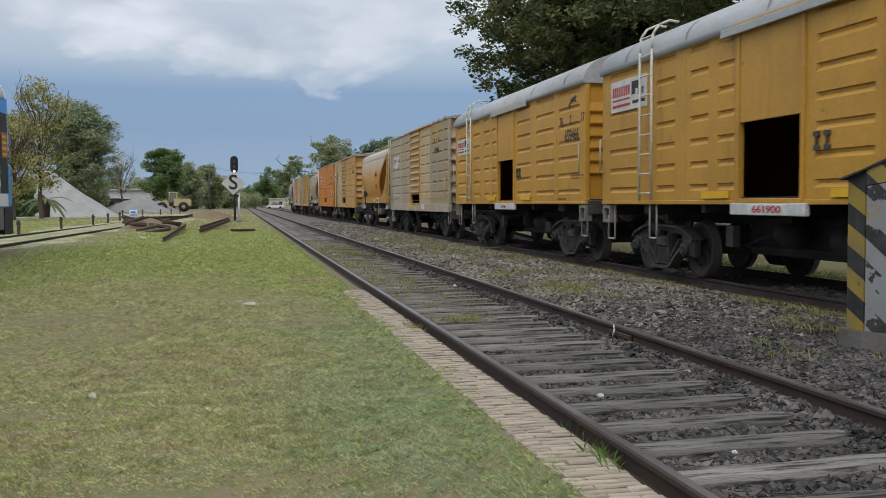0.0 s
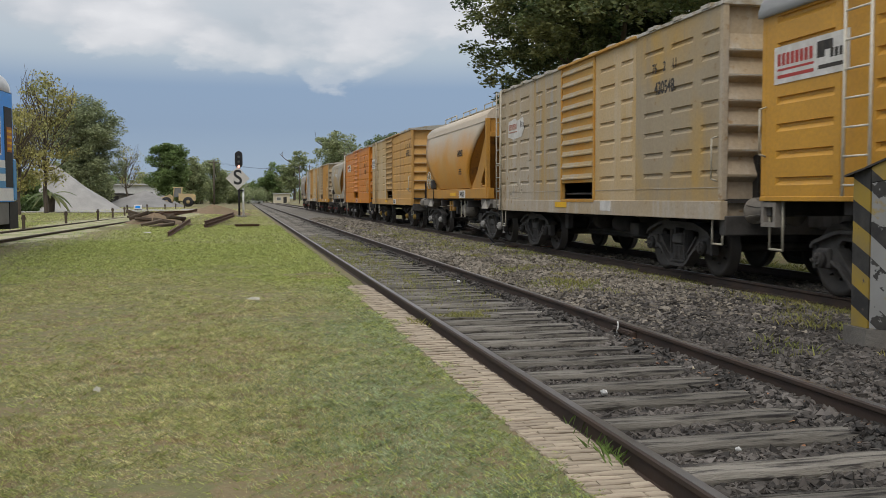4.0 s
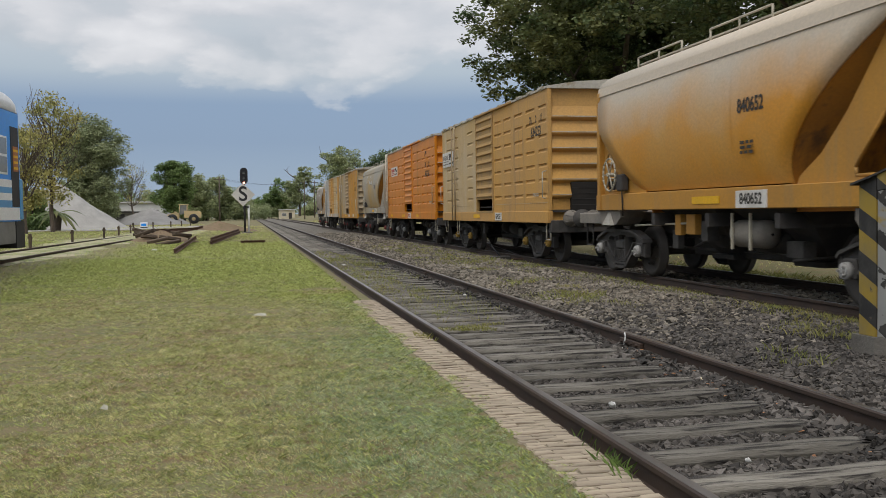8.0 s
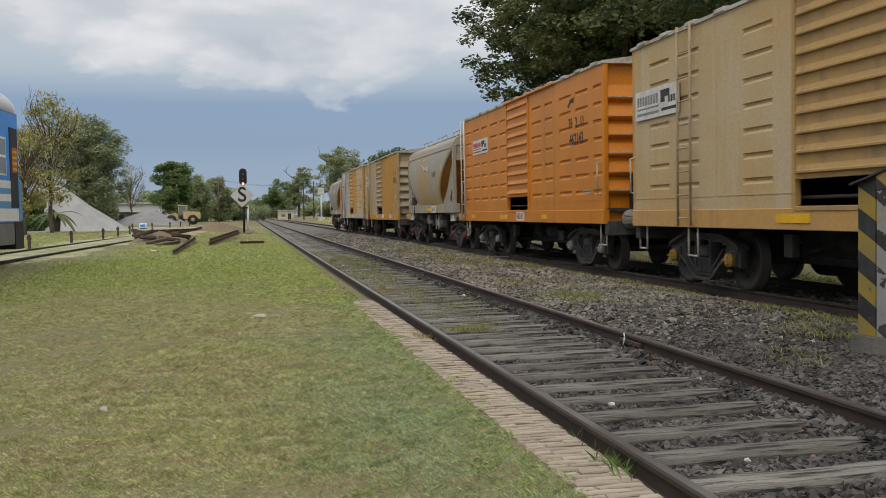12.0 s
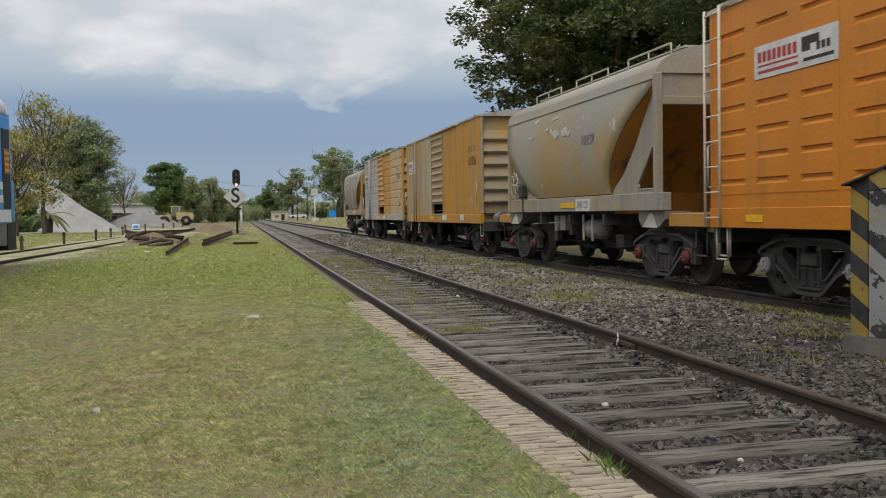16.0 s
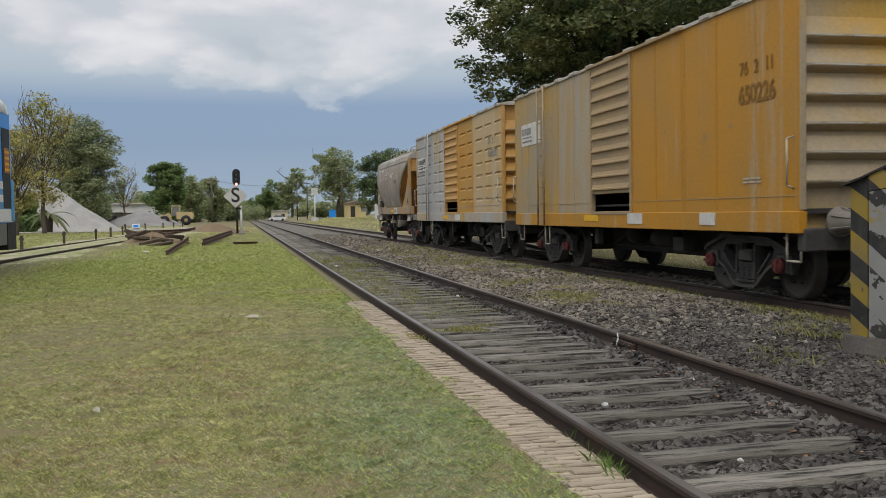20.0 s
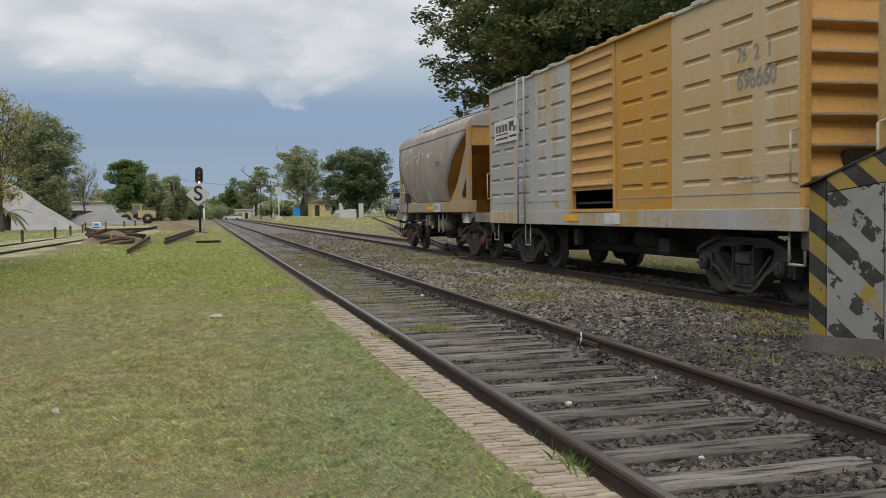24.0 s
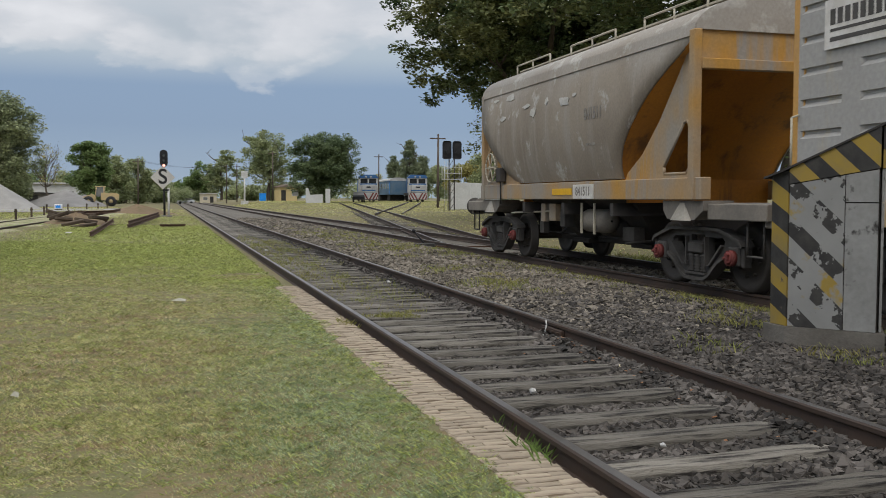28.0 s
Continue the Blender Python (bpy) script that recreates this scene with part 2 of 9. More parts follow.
M_UNDER = material("sooty_underframe", (0.055, 0.050, 0.046), (0.035, 0.032, 0.030), rough=0.85, scale=2.2, fine=25, bump=0.4)
M_BOGIE = material("dusty_cast_bogie", (0.086, 0.080, 0.074), (0.050, 0.047, 0.043), rough=0.82, scale=3.0, fine=30, bump=0.4)
M_WHEEL = material("wheel_steel", (0.080, 0.070, 0.060), (0.052, 0.046, 0.041), rough=0.65, metal=0.35, scale=2.0, fine=25, bump=0.2)
M_ROOF = material("grey_painted_roof", (0.44, 0.44, 0.43), (0.36, 0.355, 0.34), rough=0.55, scale=1.2, fine=18, bump=0.15, stretch=(1, 0.3, 1), seed=2)
M_ROOF2 = material("pale_dusty_roof", (0.50, 0.47, 0.41), (0.40, 0.37, 0.31), rough=0.7, scale=1.5, fine=18, bump=0.3, fleck=(0.33, 0.27, 0.18), fleck_size=3)
M_LADDER = material("pale_ladder_paint", (0.50, 0.46, 0.36), (0.40, 0.36, 0.28), rough=0.6, scale=4, fine=40, bump=0.1)
# near-black colour that stands in for the shade inside openings
M_DARK = material("shaded_interior_black", (0.03, 0.026, 0.022), (0.02, 0.018, 0.016), rough=0.95, scale=2, fine=20, bump=0.2)
M_DUSTFRAME = material("dust_covered_steel", (0.25, 0.225, 0.19), (0.17, 0.155, 0.135), rough=0.85, scale=2.0, fine=25, bump=0.3)
M_PALEDUST = material("pale_dust_on_steel", (0.40, 0.375, 0.33), (0.30, 0.28, 0.24), rough=0.9, scale=3.0, fine=25, bump=0.3)
M_CRUST = material("pale_cement_crust", (0.50, 0.485, 0.45), (0.42, 0.405, 0.37), rough=0.92, scale=5, fine=30, bump=0.5)
M_LEAF = material("dry_brown_leaf", (0.30, 0.15, 0.07), (0.22, 0.11, 0.06), rough=0.8, scale=8, fine=40, bump=0.1, island=0.4)
M_STICKER = material("worn_white_panel", (0.68, 0.66, 0.62), (0.56, 0.53, 0.48), rough=0.6, scale=5, fine=40, bump=0.05)


# ---- mesh building ----
class Build:
    """Gathers corners and faces of one mesh."""

    def __init__(self):
        self.v, self.f, self.s, self.m = [], [], [], []

    def add(self, verts, faces, smooth=False, slot=0):
        o = len(self.v)
        self.v.extend(verts)
        self.f.extend([tuple(o + i for i in q) for q in faces])
        self.s.extend([smooth] * len(faces))
        self.m.extend([slot] * len(faces))
        return self

    def box(self, x0, x1, y0, y1, z0, z1, c=0.0, slot=0):
        """A box, its edges cut by c."""
        if c <= 0:
            v = [(x, y, z) for z in (z0, z1) for y in (y0, y1) for x in (x0, x1)]
            return self.add(v, [(0, 2, 3, 1), (4, 5, 7, 6), (0, 1, 5, 4), (2, 6, 7, 3), (0, 4, 6, 2), (1, 3, 7, 5)], slot=slot)
        v = []
        for z, sz in ((z0, 1), (z1, -1)):
            for y, sy in ((y0, 1), (y1, -1)):
                for x, sx in ((x0, 1), (x1, -1)):
                    v += [(x, y + sy * c, z + sz * c), (x + sx * c, y, z + sz * c), (x + sx * c, y + sy * c, z)]
        i = lambda k, a: 3 * k + a
        f = [(i(0, 2), i(2, 2), i(3, 2), i(1, 2)), (i(4, 2), i(5, 2), i(7, 2), i(6, 2)), (i(0, 1), i(1, 1), i(5, 1), i(4, 1)),
             (i(2, 1), i(6, 1), i(7, 1), i(3, 1)), (i(0, 0), i(4, 0), i(6, 0), i(2, 0)), (i(1, 0), i(3, 0), i(7, 0), i(5, 0))]
        for a, b in ((0, 1), (2, 3), (4, 5), (6, 7)):
            f.append((i(a, 1), i(a, 2), i(b, 2), i(b, 1)))
        for a, b in ((0, 2), (1, 3), (4, 6), (5, 7)):
            f.append((i(a, 0), i(a, 2), i(b, 2), i(b, 0)))
        for a, b in ((0, 4), (1, 5), (2, 6), (3, 7)):
            f.append((i(a, 0), i(a, 1), i(b, 1), i(b, 0)))
        for k in range(8):
            f.append((i(k, 0), i(k, 1), i(k, 2)))
        return self.add(v, f, slot=slot)

    def tube(self, p, q, r, n=10, r2=None, caps=True, slot=0):
        p, q = Vector(p), Vector(q)
        r2 = r if r2 is None else r2
        d = (q - p).normalized()
        a = d.orthogonal().normalized()
        b = d.cross(a)
        ring = [(math.cos(2 * math.pi * k / n), math.sin(2 * math.pi * k / n)) for k in range(n)]
        v = [tuple(p + r * (c * a + s * b)) for c, s in ring] + [tuple(q + r2 * (c * a + s * b)) for c, s in ring]
        self.add(v, [(k, (k + 1) % n, n + (k + 1) % n, n + k) for k in range(n)], True, slot)
        if caps:
            o = len(self.v) - 2 * n
            self.f += [tuple(o + k for k in reversed(range(n))), tuple(o + n + k for k in range(n))]
            self.s += [False, False]
            self.m += [slot, slot]
        return self

    def path(self, pts, r, n=6, slot=0):
        for p, q in zip(pts, pts[1:]):
            self.tube(p, q, r, n, slot=slot)
        return self

    def prism(self, profile, axis, a, b, smooth=False, slot=0, caps=True):
        """A flat outline drawn out along an axis from a to b. The outline's pairs are the two other axes in order."""
        def at(u, w, t):
            return (t, u, w) if axis == "x" else (u, t, w) if axis == "y" else (u, w, t)
        n = len(profile)
        v = [at(u, w, a) for u, w in profile] + [at(u, w, b) for u, w in profile]
        self.add(v, [(k, (k + 1) % n, n + (k + 1) % n, n + k) for k in range(n)], smooth, slot)
        if caps:
            o = len(self.v) - 2 * n
            self.f += [tuple(o + k for k in reversed(range(n))), tuple(o + n + k for k in range(n))]
            self.s += [False, False]
            self.m += [slot, slot]
        return self

    def sheet(self, outline, axis, a, b, smooth=True, slot=0):
        """An open strip drawn out along an axis."""
        def at(u, w, t):
            return (t, u, w) if axis == "x" else (u, t, w) if axis == "y" else (u, w, t)
        n = len(outline)
        v = [at(u, w, a) for u, w in outline] + [at(u, w, b) for u, w in outline]
        return self.add(v, [(k, k + 1, n + k + 1, n + k) for k in range(n - 1)], smooth, slot)

    def lathe(self, profile, axis, centre, n=24, slot=0):
        """A closed turn of (along, radius) pairs round an axis through centre."""
        cx, cy, cz = centre
        v = []
        for t, r in profile:
            for k in range(n):
                c, s = r * math.cos(2 * math.pi * k / n), r * math.sin(2 * math.pi * k / n)
                v.append((cx + t, cy + c, cz + s) if axis == "x" else (cx + c, cy + t, cz + s) if axis == "y" else (cx + c, cy + s, cz + t))
        f = [(i * n + k, i * n + (k + 1) % n, (i + 1) * n + (k + 1) % n, (i + 1) * n + k) for i in range(len(profile) - 1) for k in range(n)]
        return self.add(v, f, True, slot)

    def mesh(self, name, materials):
        me = bpy.data.meshes.new(name)
        me.from_pydata([tuple(p) for p in self.v], [], self.f)
        me.polygons.foreach_set("use_smooth", self.s)
        for m in (materials if isinstance(materials, (list, tuple)) else [materials]):
            me.materials.append(m)
        me.polygons.foreach_set("material_index", self.m)
        fix = bmesh.new()
        fix.from_mesh(me)
        bmesh.ops.recalc_face_normals(fix, faces=fix.faces)
        fix.to_mesh(me)
        fix.free()
        me.update()
        return me


def part(name, built, materials, parent, label=""):
    ob = new(name, built.mesh(name, materials))
    ob.parent = parent
    return tagged(ob, label)


def shared(name, me, parent, m=None, label=""):
    ob = new(name, me)
    ob.parent = parent
    if m is not None:
        ob.matrix_basis = m
    return tagged(ob, label)


def thing(name, m, label, category, group="", kind=""):
    ob = new(name)
    ob.empty_display_size = 0.3
    ob.matrix_basis = m
    return tagged(ob, label, category, group, kind)


def solid(name, built, materials, m, label, category, group="", kind=""):
    ob = new(name, built.mesh(name, materials))
    ob.matrix_basis = m
    return tagged(ob, label, category, group, kind)


def arrays(name, verts, faces, materials, smooth=False):
    """A mesh straight from arrays, for what is too many to count."""
    me = bpy.data.meshes.new(name)
    k = faces.shape[1]
    me.vertices.add(len(verts))
    me.vertices.foreach_set("co", verts.astype(np.float32).ravel())
    me.loops.add(faces.size)
    me.loops.foreach_set("vertex_index", faces.astype(np.int32).ravel())
    me.polygons.add(len(faces))
    me.polygons.foreach_set("loop_start", np.arange(0, faces.size, k, dtype=np.int32))
    me.polygons.foreach_set("use_smooth", np.full(len(faces), smooth))
    me.materials.append(materials)
    me.update(calc_edges=True)
    return me


def lettering(text, height, mat, parent, m, name="lettering", squeeze=1.0, label="", bold=0.034):
    """Painted characters, flat on their surface; m: the text's own plane, its middle at the origin."""
    words = text.split()
    if len(words) > 1:
        # each word is a piece of its own, along the line
        step = height * 0.80 * squeeze
        for k, word in enumerate(words):
            first = text.index(word, sum(len(q) for q in words[:k]))
            at = first + len(word) / 2 - len(text) / 2
            lettering(word, height, mat, parent, m @ Matrix.Translation((at * step, 0, 0)), name, squeeze, label, bold)
        return None
    cu = bpy.data.curves.new("glyphs", "FONT")
    cu.body, cu.size, cu.align_x, cu.align_y, cu.extrude = text, height * 1.38, "CENTER", "CENTER", 0.001
    cu.offset = height * bold
    tmp = bpy.data.objects.new("glyphs", cu)
    scene.collection.objects.link(tmp)
    me = bpy.data.meshes.new_from_object(tmp.evaluated_get(bpy.context.evaluated_depsgraph_get()))
    bpy.data.objects.remove(tmp)
    bpy.data.curves.remove(cu)
    me.transform(Matrix.Diagonal((squeeze, 1, 1, 1)))
    me.materials.clear()
    me.materials.append(mat)
    return shared(name, me, parent, m, label)


def facing(x, y, z):
    """The plane of a thing's side that looks to -x: writing runs towards -y."""
    return Matrix(((0, 0, -1, x), (-1, 0, 0, y), (0, 1, 0, z), (0, 0, 0, 1)))


def smooth_step(a, b, v):
    q = np.clip((v - a) / (b - a), 0, 1)
    return q * q * (3 - 2 * q)


# ---- ground ----
LEFT_X, GAUGE = 1.888, 1.746      # nearer track: middle of its first rail head; rail to rail
TRAIN_X = 8.07                    # middle of the track on which the train rolls


def ground_height(x, y):
    """The lie of the land: lawn just under the rails, the yard on either side a little higher in the distance."""
    left = smooth_step(1.2, -6.0, x) * smooth_step(8, 30, y) * 0.20 + smooth_step(1.0, -2.5, x) * smooth_step(30, 70, y) * 0.08
    right = smooth_step(10.5, 16.0, x) * (smooth_step(20, 70, y) * 0.30 + smooth_step(70, 150, y) * 0.45)
    far = smooth_step(100, 300, y) * 0.25 * smooth_step(1.5, -3, x)
    bed = smooth_step(1.76, 1.86, x) * smooth_step(11.2, 10.0, x) * -0.16
    return -0.092 + left + right + far + bed


def make_ground():
    ys = np.concatenate([np.linspace(-2500, -60, 10), np.linspace(-50, -4, 18), np.linspace(-3, 30, 100), np.linspace(31, 160, 110), np.linspace(170, 600, 30), np.linspace(700, 4500, 12)])
    xs = np.concatenate([np.linspace(-3500, -130, 12), np.linspace(-110, -20, 30), np.linspace(-19, 19, 120), np.linspace(20, 110, 40), np.linspace(130, 3500, 12)])
    X, Y = np.meshgrid(xs, ys)
    rough = np.sin(X * 1.7 + np.sin(Y * 0.9) * 2) * np.sin(Y * 1.3 + np.sin(X * 1.1)) * 0.012
    Z = ground_height(X, Y) + rough * (np.abs(X) < 40) * (X < 1.2)
    nx, ny = len(xs), len(ys)
    idx = np.arange(nx * ny).reshape(ny, nx)
    faces = np.stack([idx[:-1, :-1], idx[:-1, 1:], idx[1:, 1:], idx[1:, :-1]], -1).reshape(-1, 4)
    ob = new("ground", arrays("ground", np.stack([X, Y, Z], -1).reshape(-1, 3), faces, M_GROUND, True))
    tagged(ob, "uneven mown grass with dry brown patches reaching the horizon", "ground", kind="structure")


def bed_height(x, y):
    """Ballast: low between the rails, heaped between the two tracks."""
    near = -0.222 + 0.095 * smooth_step(3.32, 3.58, x)
    heap = -0.175 + 0.115 * smooth_step(3.75, 4.5, x) * smooth_step(7.05, 6.3, x)
    wave = 0.012 * np.sin(x * 5.1 + np.sin(y * 1.9)) * np.sin(y * 3.3 + x)
    return np.where(x < 3.7, near, np.where(x < 7.1, heap, -0.16)) + wave


def make_ballast():
    xs = np.concatenate([np.linspace(1.83, 10.2, 85)])
    ys = np.concatenate([np.linspace(-20, 2, 30), np.linspace(2.2, 30, 200), np.linspace(30.5, 170, 160), np.linspace(174, 300, 32)])
    X, Y = np.meshgrid(xs, ys)
    X = X.copy()
    Z = bed_height(X, Y)
    Z[:, 0] -= 0.2
    Z[:, -1] -= 0.25
    # the edge of the bed wanders on its far side
    X[:, -3:] += (0.25 * np.sin(ys * 0.7) + 0.15 * np.sin(ys * 2.3))[:, None]
    nx, ny = len(xs), len(ys)
    idx = np.arange(nx * ny).reshape(ny, nx)
    faces = np.stack([idx[:-1, :-1], idx[:-1, 1:], idx[1:, 1:], idx[1:, :-1]], -1).reshape(-1, 4)
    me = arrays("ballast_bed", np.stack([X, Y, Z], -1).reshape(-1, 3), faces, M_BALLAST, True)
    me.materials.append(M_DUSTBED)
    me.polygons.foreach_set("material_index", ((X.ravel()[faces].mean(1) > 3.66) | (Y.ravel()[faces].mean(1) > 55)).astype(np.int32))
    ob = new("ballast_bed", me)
    tagged(ob, "grey-brown crushed stone bed under both tracks", "ballast", kind="structure")


def scatter(name, base_v, base_f, places, sizes, mat, label, category, squash=0.7, seed=1, lift=0.3):
    """Many small turned and squashed copies of one form, in one mesh."""
    rng = np.random.default_rng(seed)
    n = len(places)
    q = rng.normal(size=(n, 4))
    q /= np.linalg.norm(q, axis=1)[:, None]
    w, x, y, z = q.T
    R = np.stack([1 - 2 * (y * y + z * z), 2 * (x * y - z * w), 2 * (x * z + y * w), 2 * (x * y + z * w), 1 - 2 * (x * x + z * z), 2 * (y * z - x * w),
                  2 * (x * z - y * w), 2 * (y * z + x * w), 1 - 2 * (x * x + y * y)], -1).reshape(n, 3, 3)
    shape = base_v[None] * rng.uniform(0.45, 1.35, (n, 1, 3)) * (1 + 0.22 * rng.normal(size=(n, len(base_v), 1)))
    v = np.einsum("nij,nkj->nki", R, shape) * sizes[:, None, None]
    v[:, :, 2] *= squash
    v += places[:, None, :]
    v[:, :, 2] += (sizes * lift)[:, None]
    f = (base_f[None] + (np.arange(n) * len(base_v))[:, None, None]).reshape(-1, base_f.shape[1])
    ob = new(name, arrays(name, v.reshape(-1, 3), f, mat))
    return tagged(ob, label, category, kind="stuff")


CUBE_V = np.array([(x, y, z) for z in (-0.62, 0.62) for y in (-0.62, 0.62) for x in (-0.62, 0.62)], float)
CUBE_F = np.array([(0, 2, 3, 1), (4, 5, 7, 6), (0, 1, 5, 4), (2, 6, 7, 3), (0, 4, 6, 2), (1, 3, 7, 5)])
OCTA_V = np.array([(1, 0, 0), (-1, 0, 0), (0, 1, 0), (0, -1, 0), (0, 0, 1), (0, 0, -1)], float)
ROUND_V = [(0, 0, 0.8)] + [(math.cos(k * 1.2566 + q * 0.63) * 0.85, math.sin(k * 1.2566 + q * 0.63) * 0.85, 0.3 - 0.6 * q) for q in range(2) for k in range(5)] + [(0, 0, -0.8)]
ROUND_F = [(0, 1 + k, 1 + (k + 1) % 5) for k in range(5)] + [(1 + k, 6 + k, 1 + (k + 1) % 5) for k in range(5)] + [(1 + (k + 1) % 5, 6 + k, 6 + (k + 1) % 5) for k in range(5)] + [(11, 6 + (k + 1) % 5, 6 + k) for k in range(5)]
OCTA_F = np.array([(0, 2, 4), (2, 1, 4), (1, 3, 4), (3, 0, 4), (2, 0, 5), (1, 2, 5), (3, 1, 5), (0, 3, 5)])


def make_stones():
    rng = np.random.default_rng(5)
    rows = []
    for y0, y1, x0, x1, per, size in ((-3, 3.6, 1.95, 3.7, 120, 0.03), (-3, 3.6, 3.68, 7.1, 90, 0.03), (3.6, 7, 1.95, 3.66, 1700, 0.0255), (7, 13, 1.95, 3.66, 950, 0.0265), (13, 24, 1.95, 3.66, 380, 0.0290), (24, 60, 1.95, 3.6, 90, 0.032),
                                      (3.6, 9, 3.68, 7.1, 1350, 0.0245), (9, 16, 3.68, 7.1, 760, 0.0275), (16, 30, 3.7, 7.1, 330, 0.036), (30, 60, 3.7, 7.1, 100, 0.054), (6, 22, 7.3, 10.2, 80, 0.033)):
        n = int(per * (y1 - y0) * (x1 - x0))
        x, y = rng.uniform(x0, x1, n), rng.uniform(y0, y1, n)
        s = size * rng.uniform(0.45, 1.5, n) ** 1.3
        rows.append(np.stack([x, y, bed_height(x, y), s], -1))
    a = np.concatenate(rows)
    heaped = (a[:, 0] > 3.7) & (rng.uniform(size=len(a)) < smooth_step(7.0, 14.0, a[:, 1]))
    for name, sel, mat, label, sd in (("ballast_stones", ~heaped, M_STONE, "loose grey crushed ballast stones between and beside the rails", 6), ("dusty_ballast_stones", heaped, M_DUSTYSTONE, "brownish dusty ballast stones heaped between the tracks", 7)):
        scatter(name, OCTA_V, OCTA_F, a[sel, :3], a[sel, 3], mat, label, "stones", seed=sd, lift=0.25)


def blades(name, x, y, z, height, width, mat, label, seed, lean=0.6):
    """Grass: one bent pair of triangles a blade."""
    rng = np.random.default_rng(seed)
    n = len(x)
    a = rng.uniform(0, 2 * np.pi, n)
    h = height * rng.uniform(0.5, 1.3, n)
    w = width * rng.uniform(0.6, 1.3, n)
    l = lean * h * rng.uniform(0.2, 1.2, n)
    dx, dy = np.cos(a), np.sin(a)
    p0 = np.stack([x - dy * w, y + dx * w, z], -1)
    p1 = np.stack([x + dy * w, y - dx * w, z], -1)
    p2 = np.stack([x + dx * l * 0.4 + dy * w * 0.7, y + dy * l * 0.4 - dx * w * 0.7, z + h * 0.6], -1)
    p3 = np.stack([x + dx * l, y + dy * l, z + h], -1)
    v = np.stack([p0, p1, p2, p3], 1).reshape(-1, 3)
    o = np.arange(n) * 4
    f = np.concatenate([np.stack([o, o + 1, o + 2], -1), np.stack([o, o + 2, o + 3], -1)])
    ob = new(name, arrays(name, v, f, mat))
    return tagged(ob, label, "grass", kind="stuff")


def soft_noise(x, y, s, k=0.0):
    return (np.sin(x * s + 1.3 * np.sin(y * s * 0.7 + k) + k) * np.sin(y * s * 1.2 + 1.7 * np.sin(x * s * 0.6 + 2 * k)) + 1) / 2


